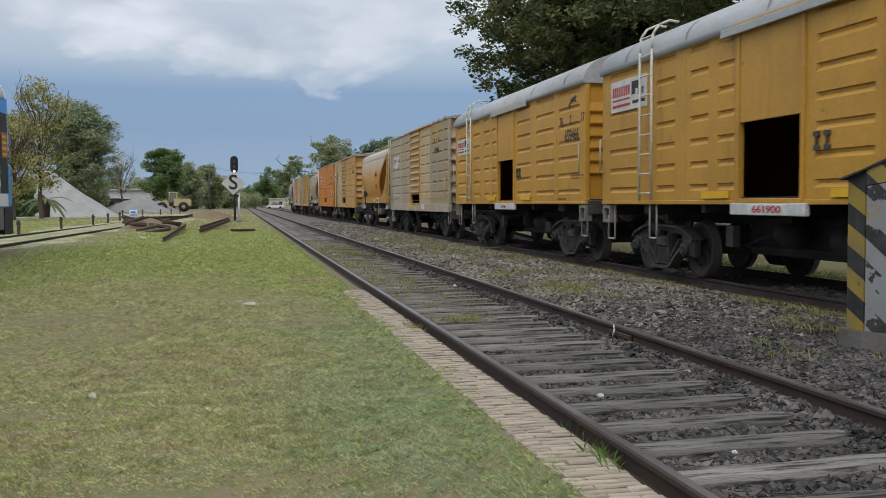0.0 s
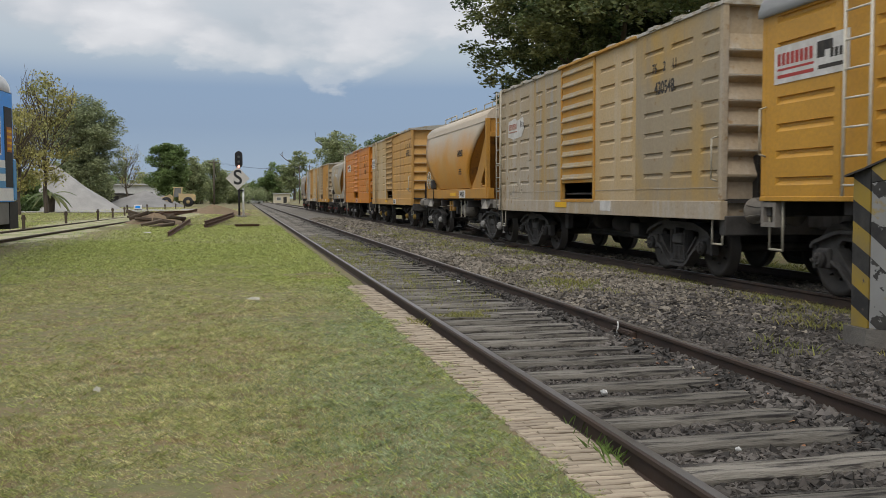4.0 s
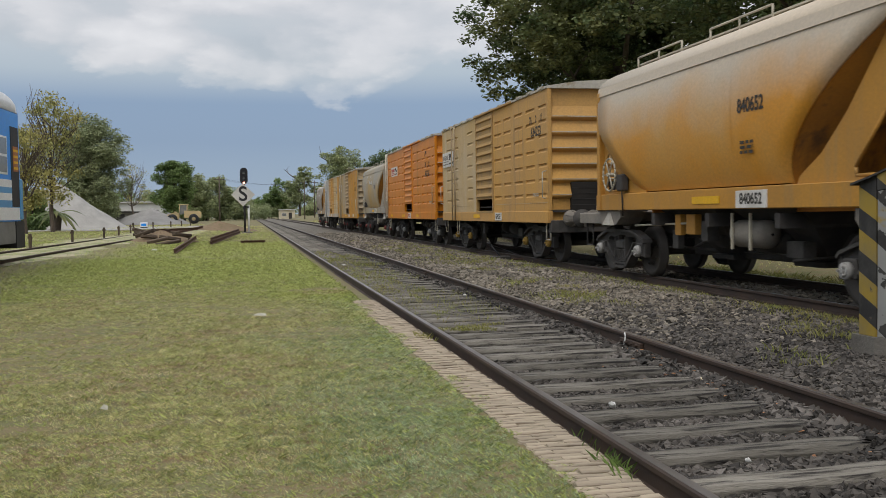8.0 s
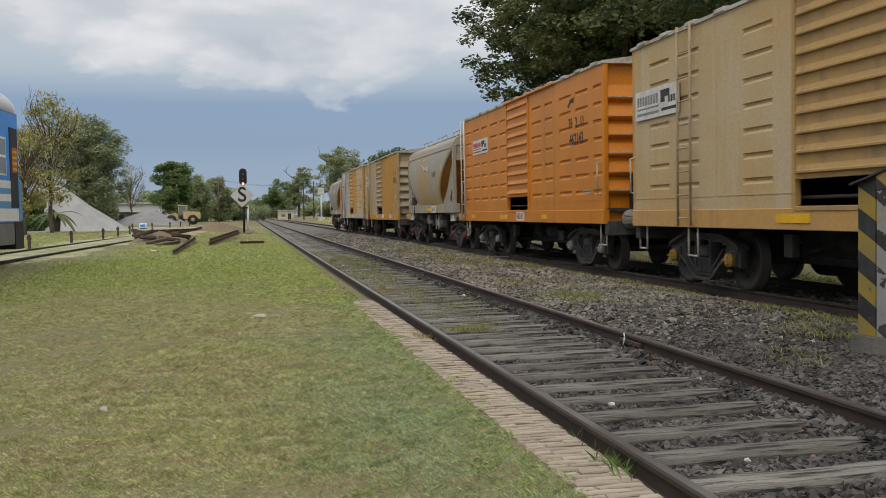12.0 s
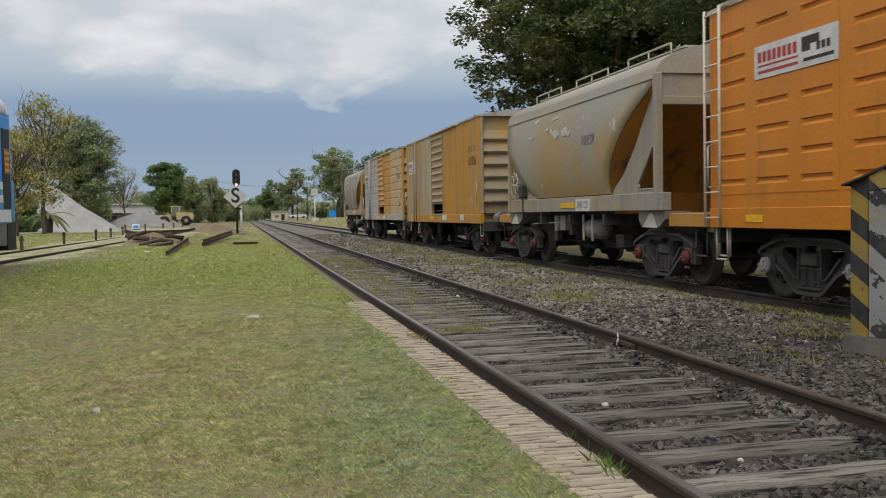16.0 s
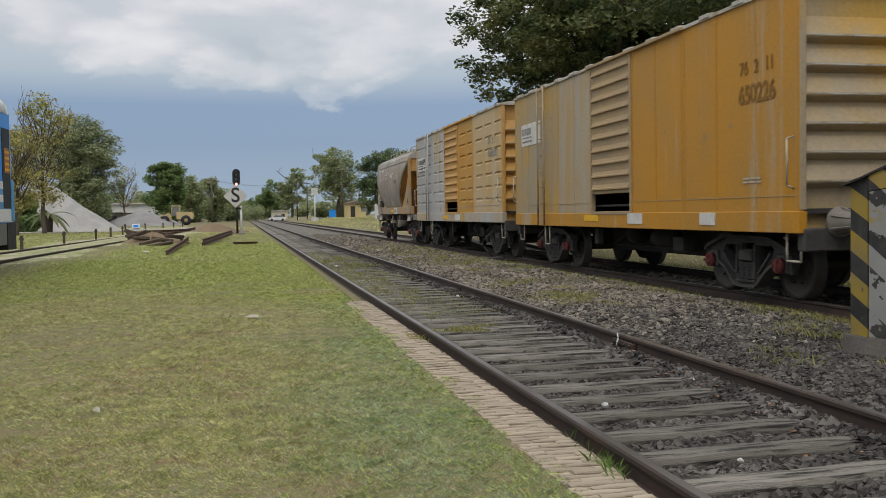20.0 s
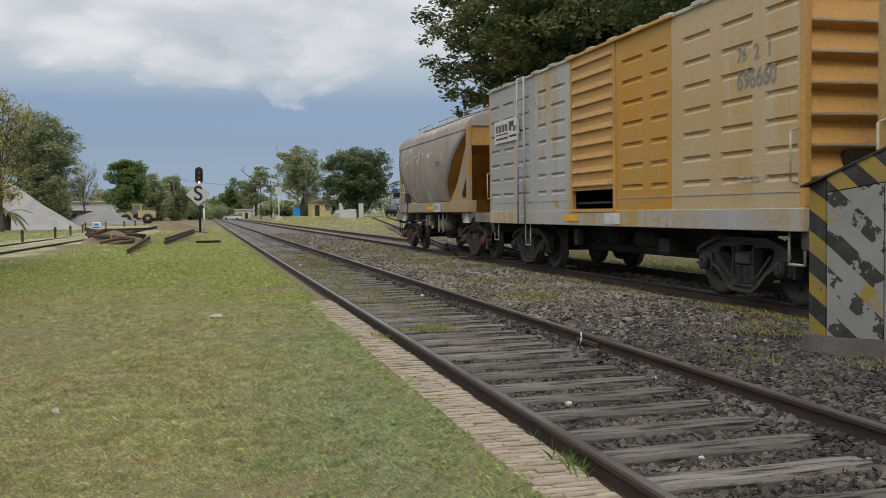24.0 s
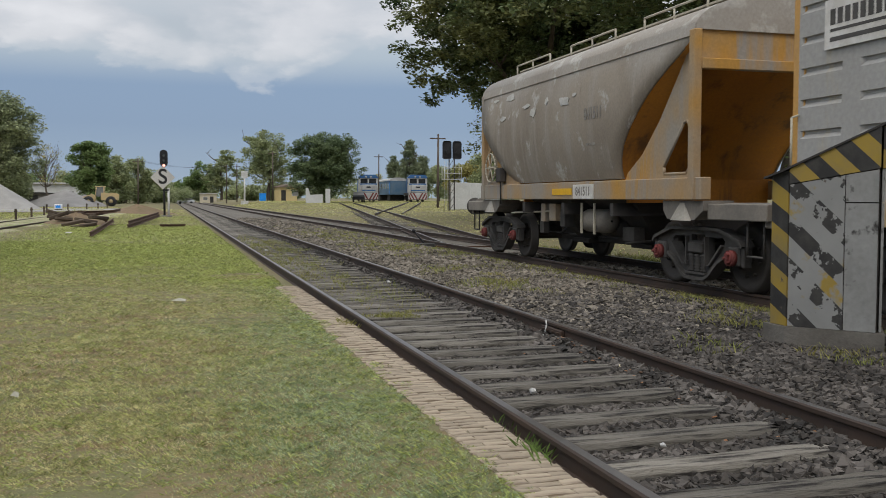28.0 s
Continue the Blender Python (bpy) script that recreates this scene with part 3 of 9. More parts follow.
def make_grass():
    rng = np.random.default_rng(11)
    xs, ys, thatch = [], [], []
    for y0, y1, per in ((-3, 3.3, 500), (3.3, 6, 21000), (6, 10, 11000), (10, 16, 5600), (16, 27, 1150), (27, 45, 300), (45, 70, 60)):
        x0 = -0.27 * y1 - 1.2 - (1.5 if y1 < 3.8 else 0.0)
        n = int(per * (y1 - y0) * (1.62 - x0))
        x, y = rng.uniform(x0, 1.62, n), rng.uniform(y0, y1, n)
        keep = (x > -0.27 * np.abs(y) - 1.0 - 1.5 * (y < 3.3)) & (x < np.where(y < 13.9, 1.51 + 0.06 * np.sin(y * 2.1) + 0.05 * np.sin(y * 7.3) + 0.03 * np.sin(y * 17.0), 1.72 + 0.06 * np.sin(y * 1.3)))
        # trodden bare patches
        bare = soft_noise(x * 0.8, y * 2.4, 1.9, 2.0) * soft_noise(x, y, 3.7, 0.4)
        scuff = soft_noise(x * 1.0 + 0.4 * y, y, 4.6, 1.1) * soft_noise(x - 0.2 * y, y * 1.4, 9.0, 2.6)
        worn = rng.uniform(size=n) < (0.55 * smooth_step(0.40, 0.70, bare) + 0.85 * smooth_step(0.44, 0.64, scuff)) * smooth_step(1.2, 0.2, x) * (y < 14)
        # thin on the sandy ground round the side track
        keep &= rng.uniform(size=n) > 0.92 * smooth_step(3.6, 1.6, np.abs(x + 7.9 - y * 0.0419)) * (y > 18)
        xs.append(x[keep]), ys.append(y[keep]), thatch.append(worn[keep])
    x, y, thatch = np.concatenate(xs), np.concatenate(ys), np.concatenate(thatch)
    # tufts a hand wide, with thin places between them
    tuft = 0.5 * soft_noise(x, y * 0.8, 17.0, 0.7) + 0.5 * soft_noise(x * 0.9 + 0.35 * y, y - 0.3 * x, 29.0, 1.9)
    keep = rng.uniform(size=len(x)) < np.where(y < 16, 0.45 + 0.95 * smooth_step(0.2, 0.75, tuft), 1.0)
    x, y, tuft, thatch = x[keep], y[keep], tuft[keep], thatch[keep]
    z = ground_height(x, y) - 0.004
    r = rng.uniform(size=len(x))
    far = smooth_step(14.0, 17.5, y + 1.2 * np.sin(x * 0.9))
    strip = smooth_step(0.9, 1.5, x) * (y < 15) * 0.12
    is_lush = r < 0.10 + 0.85 * far + strip
    is_dry = (~is_lush) & (rng.uniform(size=len(x)) < (1 - 0.65 * smooth_step(-0.2, 1.1, x)) * (0.10 + 0.80 * smooth_step(0.34, 0.72, 0.5 * soft_noise(x, y, 1.3, 1.0) + 0.5 * soft_noise(x * 0.7 + 3, y * 1.3, 4.3, 2.0))))
    scorched = (((x - 1.15) / 0.55) ** 2 + ((y - 15.9) / 0.8) ** 2 + 0.5 * soft_noise(x, y, 9.0) < 1.2) & (rng.uniform(size=len(x)) < 0.75)
    is_dry |= scorched
    is_lush &= ~scorched
    thatch &= ~is_lush
    is_dry &= ~thatch
    is_cool = ~thatch & ~is_lush & ~is_dry & (rng.uniform(size=len(x)) < 0.15 + 0.8 * smooth_step(-0.8, 1.0, x - 0.12 * y + 0.9 * soft_noise(x, y, 1.1, 0.2)))
    is_green = ~is_lush & ~is_dry & ~is_cool & ~thatch
    size = 0.85 + 0.05 * np.minimum(y, 32)
    for name, sel, mat, h, label, sd in (("lawn_grass", is_green, M_GRASS, 0.017, "short mown dull green lawn grass", 21), ("dry_grass", is_dry, M_DRY, 0.011, "short dry straw-coloured grass in the lawn", 22),
                                         ("dead_thatch", thatch, M_THATCH, 0.008, "brown dead grass matted over worn soil", 28), ("cool_grass", is_cool, M_COOL, 0.016, "short grey-green lawn grass nearer the track", 27), ("lush_grass", is_lush, M_LUSH, 0.022, "brighter green grass along the track and further lawn", 23)):
        blades(name, x[sel], y[sel], z[sel], h * 0.82 * size[sel] * (0.6 + 0.9 * tuft[sel]), 0.0018 * size[sel] ** 1.9, mat, label, sd, 1.9)
    # rough grass of the yard beyond the train, in drifts between the tracks
    n = 70000
    gx, gy = rng.uniform(10.6, 48, n), 18 + 150 * rng.uniform(size=n) ** 1.3
    drift = soft_noise(gx, gy * 0.6, 0.55, 0.9) * 0.6 + 0.4 * soft_noise(gx, gy, 1.7, 2.2)
    ok = (drift > 0.28) & (gx < 10.6 + 0.55 * gy)
    gx, gy = gx[ok], gy[ok]
    blades("yard_grass", gx, gy, ground_height(gx, gy) - 0.01, 0.035 + 0.0005 * gy, 0.006 + 0.00035 * gy, M_YARDGRASS, "patchy yellow-green grass between the yard tracks", 25, 1.6)
    n = 26000
    gx, gy = rng.uniform(-20, 1.5, n), rng.uniform(34, 110, n)
    ok = (soft_noise(gx, gy * 0.6, 0.7, 0.3) > 0.3) & (np.abs(gx + 7.9 - gy * 0.0419) > 1.6)
    gx, gy = gx[ok], gy[ok]
    blades("far_lawn_grass", gx, gy, ground_height(gx, gy) - 0.01, 0.035 + 0.0004 * gy, 0.006 + 0.0003 * gy, M_YARDGRASS, "thin yellow-green grass on the yard beyond the lawn", 26, 1.6)
    # weeds in the ballast and tufts beside the rail
    wx, wy, wh = [], [], []
    for cx, cy, rx, ry, n, h in ((2.45, 10.6, 0.34, 0.22, 620, 0.03), (2.8, 10.9, 0.2, 0.12, 90, 0.03), (2.6, 15.6, 0.8, 2.6, 1300, 0.04), (2.5, 20.0, 0.8, 3.2, 1500, 0.05), (2.7, 27.0, 0.8, 6.0, 2200, 0.06), (2.7, 12.6, 0.75, 1.2, 500, 0.035), (5.75, 7.7, 0.25, 0.35, 500, 0.06), (5.35, 7.2, 0.2, 0.2, 200, 0.05),
                                 (4.6, 13.0, 0.5, 0.9, 700, 0.06), (6.3, 13.6, 0.6, 3.2, 500, 0.05), (6.4, 19.0, 0.6, 4.0, 500, 0.06), (5.5, 23.0, 1.0, 3.0, 900, 0.08), (5.2, 31.0, 1.2, 4.0, 900, 0.09),
                                 (6.5, 9.5, 0.4, 1.6, 500, 0.06), (9.6, 14.0, 0.6, 9.0, 4200, 0.12), (1.75, 9.6, 0.07, 0.35, 160, 0.09)):
        a, q = rng.uniform(0, 2 * np.pi, n), np.sqrt(rng.uniform(size=n))
        q = q * (1 + 0.35 * np.sin(3 * a + cy) + 0.2 * np.sin(7 * a + cx))
        wx.append(cx + rx * q * np.cos(a)), wy.append(cy + ry * q * np.sin(a)), wh.append(np.full(n, h))
    for k in range(150):
        # scattered small plants over the heaped ballast, thickest beside the train
        cx, cy = rng.uniform(4.3, 7.0) if k % 3 else rng.uniform(6.2, 7.0), rng.uniform(6, 42)
        n = rng.integers(20, 110)
        a, q = rng.uniform(0, 2 * np.pi, n), np.sqrt(rng.uniform(size=n))
        wx.append(cx + 0.22 * q * np.cos(a)), wy.append(cy + 0.45 * q * np.sin(a)), wh.append(np.full(n, 0.06))
    wx, wy, wh = map(np.concatenate, (wx, wy, wh))
    blades("ballast_weeds", wx, wy, np.where(wx < 3.7, -0.148, bed_height(wx, wy) + 0.012), wh * 1.0, 0.0042 + 0.0 * wx, M_WEED, "sparse low weeds growing through the ballast", 24, 0.9)
    for k, (cx, cy, n) in enumerate(((1.80, 4.52, 46), (1.81, 4.95, 14), (1.80, 4.36, 22))):
        a, q = rng.uniform(0, 2 * np.pi, n), np.sqrt(rng.uniform(size=n))
        tx, ty = cx + 0.06 * q * np.cos(a), cy + 0.19 * q * np.sin(a)
        blades("weed_tuft", tx, ty, np.full(n, -0.12), np.full(n, 0.085), np.full(n, 0.0022), M_TUFT, "tall green weed tuft against the rail", 30 + k, 0.9)


def make_fallen_leaves():
    rng = np.random.default_rng(8)
    n = 90
    x, y = rng.normal(3.42, 0.14, n).clip(3.0, 3.58), rng.uniform(4.4, 8.5, n)
    scatter("fallen_leaves", CUBE_V, CUBE_F, np.stack([x, y, bed_height(x, y) + 0.012], -1), rng.uniform(0.010, 0.022, n), M_LEAF, "dry reddish-brown leaves lying along the rail", "leaves", squash=0.35, seed=9)


# ---- tracks ----
def rail_profile(cx, top=0.0):
    return [(cx - 0.066, top - 0.145), (cx + 0.066, top - 0.145), (cx + 0.066, top - 0.134), (cx + 0.014, top - 0.118), (cx + 0.009, top - 0.044), (cx + 0.034, top - 0.032),
            (cx + 0.035, top - 0.008), (cx + 0.027, top), (cx - 0.027, top), (cx - 0.035, top - 0.008), (cx - 0.034, top - 0.032), (cx - 0.009, top - 0.044), (cx - 0.014, top - 0.118), (cx - 0.066, top - 0.134)]


def straight_track(name, first_x, y0, y1, label, sleeper_from, sleeper_to, spacing, top=0.0, sunk=0.0, polished=True, turn=0.0, rise=0.0):
    t = thing(name, pose(first_x, y0, top, rise, 0, turn), label, "railway track", kind="structure")
    for cx in (0.0, GAUGE):
        rail = Build()
        rail.prism(rail_profile(cx), "y", 0, y1 - y0)
        r = part("rail", rail, M_RAIL, t)
        if polished:
            part("rail_head", Build().box(cx - 0.024, cx + 0.024, 0, y1 - y0, -0.002, 0.003, 0.001), M_RAILTOP, r, "worn shiny running surface")
    rng = random.Random(len(name))
    meshes = []
    for k in range(5):
        b = Build()
        l0, l1 = -0.48 + rng.uniform(-0.05, 0.05), GAUGE + 0.48 + rng.uniform(-0.05, 0.05)
        if first_x == LEFT_X:
            l0 = -0.02
        # weathered timber: wandering edges, hollowed top, split ends and open cracks along the grain
        w0, w1, n = -0.094 - rng.uniform(0, 0.012), 0.094 + rng.uniform(0, 0.012), 22
        ph = [rng.uniform(0, 6.3) for _ in range(6)]
        cracks = [rng.uniform(-0.06, -0.02), rng.uniform(0.02, 0.07)]
        v, f = [], []
        for i in range(n + 1):
            q = i / n
            x = l0 + (l1 - l0) * q
            e0 = w0 + 0.010 * math.sin(9 * q + ph[0]) + 0.007 * math.sin(31 * q + ph[1]) + rng.uniform(-0.005, 0.005)
            e1 = w1 + 0.010 * math.sin(8 * q + ph[2]) + 0.007 * math.sin(27 * q + ph[3]) + rng.uniform(-0.005, 0.005)
            worn = 0.010 * (math.sin(14 * q + ph[4]) + 1) * 0.5 + (0.018 if q > 0.90 or q < 0.08 else 0.0) * rng.uniform(0.2, 1)
            top = -0.148 - sunk
            c0, c1 = (c + 0.012 * math.sin(5 * q + p_) for c, p_ in zip(cracks, ph[4:]))
            g0, g1 = 0.010 * max(0.0, math.sin(7 * q + ph[5])), 0.012 * max(0.0, math.sin(6 * q + ph[1]))
            row = [(e0, -0.34), (e0 - 0.004, top - 0.035 - worn), (e0 + 0.012, top - 0.006 - worn), (c0 - 0.005, top - rng.uniform(0, 0.004)), (c0, top - g0 * 1.6), (c0 + 0.005, top - rng.uniform(0, 0.003)),
                   (c1 - 0.005, top - rng.uniform(0, 0.003)), (c1, top - g1 * 1.6), (c1 + 0.005, top - rng.uniform(0, 0.004)), (e1 - 0.014, top - 0.005 - worn * 0.6), (e1 + 0.002, top - 0.035 - worn), (e1, -0.34)]
            v += [(x, y_, z_) for y_, z_ in row]
        m_ = 12
        for i in range(n):
            f += [(i * m_ + k, i * m_ + k + 1, (i + 1) * m_ + k + 1, (i + 1) * m_ + k) for k in range(m_ - 1)]
        f += [tuple(range(m_)), tuple(n * m_ + k for k in reversed(range(m_)))]
        b.add(v, f)
        meshes.append(b.mesh("sleeper", M_SLEEPER))
    y, n = sleeper_from, 0
    while y < sleeper_to and n < 300:
        shared("sleeper", meshes[rng.randrange(5)], t, pose(0, y - y0, rng.uniform(-0.012, 0.006), 0, 0, rng.uniform(-1.0, 1.0)))
        y += spacing * rng.uniform(0.965, 1.035)
        n += 1
    return t


def make_tracks():
    near = straight_track("near_track", LEFT_X, -20, 300, "rusty railway track on grey timber sleepers beside the lawn", 8.48 - 0.534 * 22 + 0.115, 139, 0.534)
    # fishplates, bolts and a pale bond wire at the joint of the second rail
    joint = Build().box(GAUGE - 0.052, GAUGE - 0.012, 28.25, 28.75, -0.105, -0.05, 0.006)
    joint.box(GAUGE + 0.012, GAUGE + 0.052, 28.25, 28.75, -0.105, -0.05, 0.006)
    for k in range(4):
        joint.tube((GAUGE - 0.075, 28.32 + 0.12 * k, -0.078), (GAUGE + 0.07, 28.32 + 0.12 * k, -0.078), 0.013, 6)
    part("fishplate", joint, M_RAIL, near)
    part("bond_wire", Build().path([(GAUGE - 0.05, 28.62, 0.006), (GAUGE - 0.06, 28.58, -0.03), (GAUGE - 0.07, 28.60, -0.12), (GAUGE - 0.12, 28.56, -0.15)], 0.008, 6), M_WHITE, near, "pale frayed bond wire")
    joint2 = Build().box(GAUGE - 0.05, GAUGE - 0.012, 39.3, 39.8, -0.105, -0.05, 0.006)
    part("fishplate", joint2, M_RAIL, near)
    straight_track("train_track", TRAIN_X - GAUGE / 2, -60, 300, "worn railway track carrying the goods train", -8, 60, 0.62, sunk=0.03)
    # the bricks of the platform edge, laid on edge across it
    edge = thing("platform_edge", pose(0, 0, 0), "row of old worn pinkish bricks edging the lawn", "brick edging", kind="structure")
    rng = random.Random(4)
    part("bedding", Build().box(1.475, 1.80, -2.43, 13.98, -0.2, -0.0865), M_BEDDING, edge, "sand and soil packed between the bricks")
    forms = []
    for k in range(10):
        # worn bricks: chipped corners, uneven tops
        l = (0.232, 0.105)[k % 2] * 0.5
        w = 0.0315 + rng.uniform(-0.0015, 0.001)
        b, j = Build(), lambda q: rng.uniform(-q, q)
        rings = [[(-l, -w), (0.0, -w), (l, -w), (l, w), (0.0, w), (-l, w)]]
        v = []
        for z, cut in ((-0.12, 0.0), (-0.006, 0.0), (0.0, 0.004)):
            for x, y in rings[0]:
                v.append((x - math.copysign(cut * rng.uniform(0.5, 2.2), x) * (x != 0) + j(0.004), y - math.copysign(cut * rng.uniform(0.3, 1.0), y) + j(0.002), z + (j(0.0035) if z == 0.0 else 0)))
        f = [(q * 6 + i, q * 6 + (i + 1) % 6, q * 6 + 6 + (i + 1) % 6, q * 6 + 6 + i) for q in range(2) for i in range(6)] + [(12, 13, 16, 17), (13, 14, 15, 16)]
        forms.append(b.add(v, f).mesh("brick", M_BRICK))
    y, row = -2.4, 0
    while y < 13.95 and row < 262:
        flip = row % 2
        for long_, cx in ((0, 1.592 if flip else 1.690), (1, 1.762 if flip else 1.520)):
            if y < 3.5 and long_:
                continue
            shared("brick", forms[2 * rng.randrange(5) + long_], edge, pose(cx + rng.uniform(-0.010, 0.010), y, -0.080 + rng.uniform(-0.006, 0.003), rng.uniform(-2, 2), rng.uniform(-1.2, 1.2), rng.uniform(-2.0, 2.0)))
        y += 0.0665
        row += 1


make_ground()
make_ballast()
make_tracks()
make_stones()
make_fallen_leaves()
make_grass()


# ---- the goods train ----
WHEEL_R = 0.45


def wheelset_mesh():
    b = Build()
    for sx in (-1, 1):
        a = sx * 0.873
        prof = [(-0.062, 0.10), (-0.062, 0.13), (-0.018, 0.17), (-0.012, 0.33), (-0.062, 0.38), (-0.062, WHEEL_R - 0.002), (0.05, WHEEL_R + 0.004), (0.055, WHEEL_R + 0.028), (0.075, WHEEL_R + 0.028),
                (0.075, 0.38), (0.03, 0.33), (0.02, 0.17), (0.055, 0.13), (0.055, 0.10)]
        b.lathe([(a - sx * t if sx > 0 else a + t, r) for t, r in prof], "x", (0, 0, 0), 32)
    b.tube((-1.12, 0, 0), (1.12, 0, 0), 0.075, 12)
    for k in range(8):
        # bolts on the hub, so that the turning shows
        an = k * math.pi / 4
        for sx in (-1, 1):
            b.tube((sx * 0.95, 0.24 * math.cos(an), 0.24 * math.sin(an)), (sx * 0.905, 0.24 * math.cos(an), 0.24 * math.sin(an)), 0.016, 6)
    return b.mesh("wheelset", M_WHEEL)


def pierced_plate(outline, holes, x0, x1):
    """A plate in the y-z plane between x0 and x1, with holes cut through it."""
    g = bmesh.new()
    made = []
    for x in (x0, x1):
        loops, edges = [], []
        for ring in [outline] + holes:
            vs = [g.verts.new((x, y, z)) for y, z in ring]
            edges += [g.edges.new((vs[i], vs[(i + 1) % len(vs)])) for i in range(len(vs))]
            loops.append(vs)
        bmesh.ops.triangle_fill(g, use_beauty=True, use_dissolve=False, edges=edges)
        made.append(loops)
    for a, c in zip(*made):
        for i in range(len(a)):
            j = (i + 1) % len(a)
            g.faces.new((a[i], a[j], c[j], c[i]))
    bmesh.ops.recalc_face_normals(g, faces=g.faces)
    g.verts.index_update()
    v, f = [tuple(q.co) for q in g.verts], [tuple(q.index for q in p.verts) for p in g.faces]
    g.free()
    return Build().add(v, f)


def side_frame(sx):
    """The cast side of a bogie: a flat top member, slanting shoulders over the axle boxes, a deep V below with the spring window in its middle."""
    wb = 0.915
    half_top = [(0.0, 0.83), (0.60, 0.82), (0.86, 0.75), (1.10, 0.67), (1.15, 0.60), (1.14, 0.40), (1.06, 0.35), (0.78, 0.36), (0.70, 0.44), (0.56, 0.36), (0.34, 0.17), (0.24, 0.12), (0.0, 0.11)]
    outline = half_top + [(-y, z) for y, z in half_top[-2:0:-1]]
    window = [(0.26, 0.70), (0.60, 0.70), (0.66, 0.65), (0.62, 0.57), (0.34, 0.31), (0.26, 0.33)]
    holes = [window, [(-y, z) for y, z in window], [(-0.17, 0.64), (0.17, 0.64), (0.17, 0.73), (-0.17, 0.73)], [(-0.19, 0.20), (0.19, 0.20), (0.19, 0.47), (-0.19, 0.47)]]
    b = pierced_plate(outline, holes, *sorted((sx * 1.04, sx * 1.11)))

    def flange(pts, half, out):
        # a raised lip along a bent line on the outer face
        up, down = [], []
        for i, (y, z) in enumerate(pts):
            p, q = pts[max(0, i - 1)], pts[min(len(pts) - 1, i + 1)]
            dy, dz = q[0] - p[0], q[1] - p[1]
            l = math.hypot(dy, dz)
            ny, nz = -dz / l * half, dy / l * half
            up.append((y + ny, z + nz))
            down.append((y - ny, z - nz))
        b.prism(up + down[::-1], "x", *sorted((sx * 1.00, sx * out)))
    flange([(-1.13, 0.60), (-1.08, 0.66), (-0.86, 0.735), (-0.60, 0.805), (0.0, 0.815), (0.60, 0.805), (0.86, 0.735), (1.08, 0.66), (1.13, 0.60)], 0.022, 1.19)
    flange([(-0.72, 0.45), (-0.56, 0.375), (-0.34, 0.185), (-0.24, 0.135), (0.0, 0.125), (0.24, 0.135), (0.34, 0.185), (0.56, 0.375), (0.72, 0.45)], 0.022, 1.18)
    for sy in (-1, 1):
        flange([(sy * 0.63, 0.60), (sy * 0.34, 0.325), (sy * 0.245, 0.31), (sy * 0.235, 0.70)], 0.014, 1.16)
        b.box(*sorted((sx * 1.00, sx * 1.165)), sy * wb - 0.13, sy * wb + 0.13, 0.35, 0.60, 0.02)
        b.box(*sorted((sx * 1.03, sx * 1.15)), sy * 1.10 - 0.035, sy * 1.10 + 0.035, 0.34, 0.62, 0.01)
    b.box(*sorted((sx * 1.00, sx * 1.17)), -0.18, 0.18, 0.475, 0.62, 0.02)
    return b


def bogie_meshes():
    nests = []
    for sx in (-1, 1):
        coil = Build().lathe([(0.215 + 0.0205 * j, 0.078 if j % 2 else 0.046) for j in range(13)], "z", (sx * 1.09, 0, 0), 12)
        seat = Build().box(sx * 1.09 - 0.07, sx * 1.09 + 0.07, -0.25, 0.25, 0.185, 0.215)
        nests.append((coil.mesh("spring", M_BOGIE), seat.mesh("spring_seat", M_BOGIE)))
    bolster = Build().box(-1.13, 1.13, -0.165, 0.165, 0.48, 0.64, 0.02)
    bolster.tube((0, 0, 0.62), (0, 0, 0.80), 0.24, 20)
    bolster.box(-0.85, -0.62, -0.14, 0.14, 0.66, 0.76, 0.01).box(0.62, 0.85, -0.14, 0.14, 0.66, 0.76, 0.01)
    brake = Build()
    for sy in (-1, 1):
        brake.tube((-0.85, sy * 0.40, 0.42), (0.85, sy * 0.40, 0.42), 0.04, 8)
        for sx in (-1, 1):
            brake.box(sx * 0.873 - 0.06, sx * 0.873 + 0.06, sy * 0.415 - 0.03, sy * 0.415 + 0.05, 0.28, 0.56, 0.015)
    cap = Build().tube((0, 0, 0), (-0.07, 0, 0), 0.105, 18, 0.10).tube((-0.07, 0, 0), (-0.085, 0, 0), 0.088, 18, 0.07).tube((-0.085, 0, 0), (-0.10, 0, 0), 0.03, 10)
    for k in range(3):
        cap.tube((-0.07, 0.058 * math.cos(k * 2.09), 0.058 * math.sin(k * 2.09)), (-0.115, 0.058 * math.cos(k * 2.09), 0.058 * math.sin(k * 2.09)), 0.02, 6)
    return dict(wheelset=wheelset_mesh(), left=side_frame(-1).mesh("side_frame", M_BOGIE), right=side_frame(1).mesh("side_frame", M_BOGIE), springs=nests,
                bolster=bolster.mesh("bolster", M_UNDER), brake=brake.mesh("brake_beam", M_UNDER), cap=cap)


BOGIE = bogie_meshes()
M_CAPS = {"white": material("chalky_white_paint", (0.42, 0.41, 0.39), (0.30, 0.29, 0.27), rough=0.8, scale=8, fine=30, bump=0.1), "red": material("dull_red_paint", (0.20, 0.040, 0.036), (0.14, 0.040, 0.034), rough=0.7, scale=6, fine=40, bump=0.1),
          "yellow": material("dull_yellow_paint", (0.45, 0.28, 0.05), (0.36, 0.22, 0.05), rough=0.7, scale=6, fine=40, bump=0.1), "plain": M_BOGIE}
CAP_MESH = {k: BOGIE["cap"].mesh("axle_cap", m) for k, m in M_CAPS.items()}
WHEELS = []
CARS = []


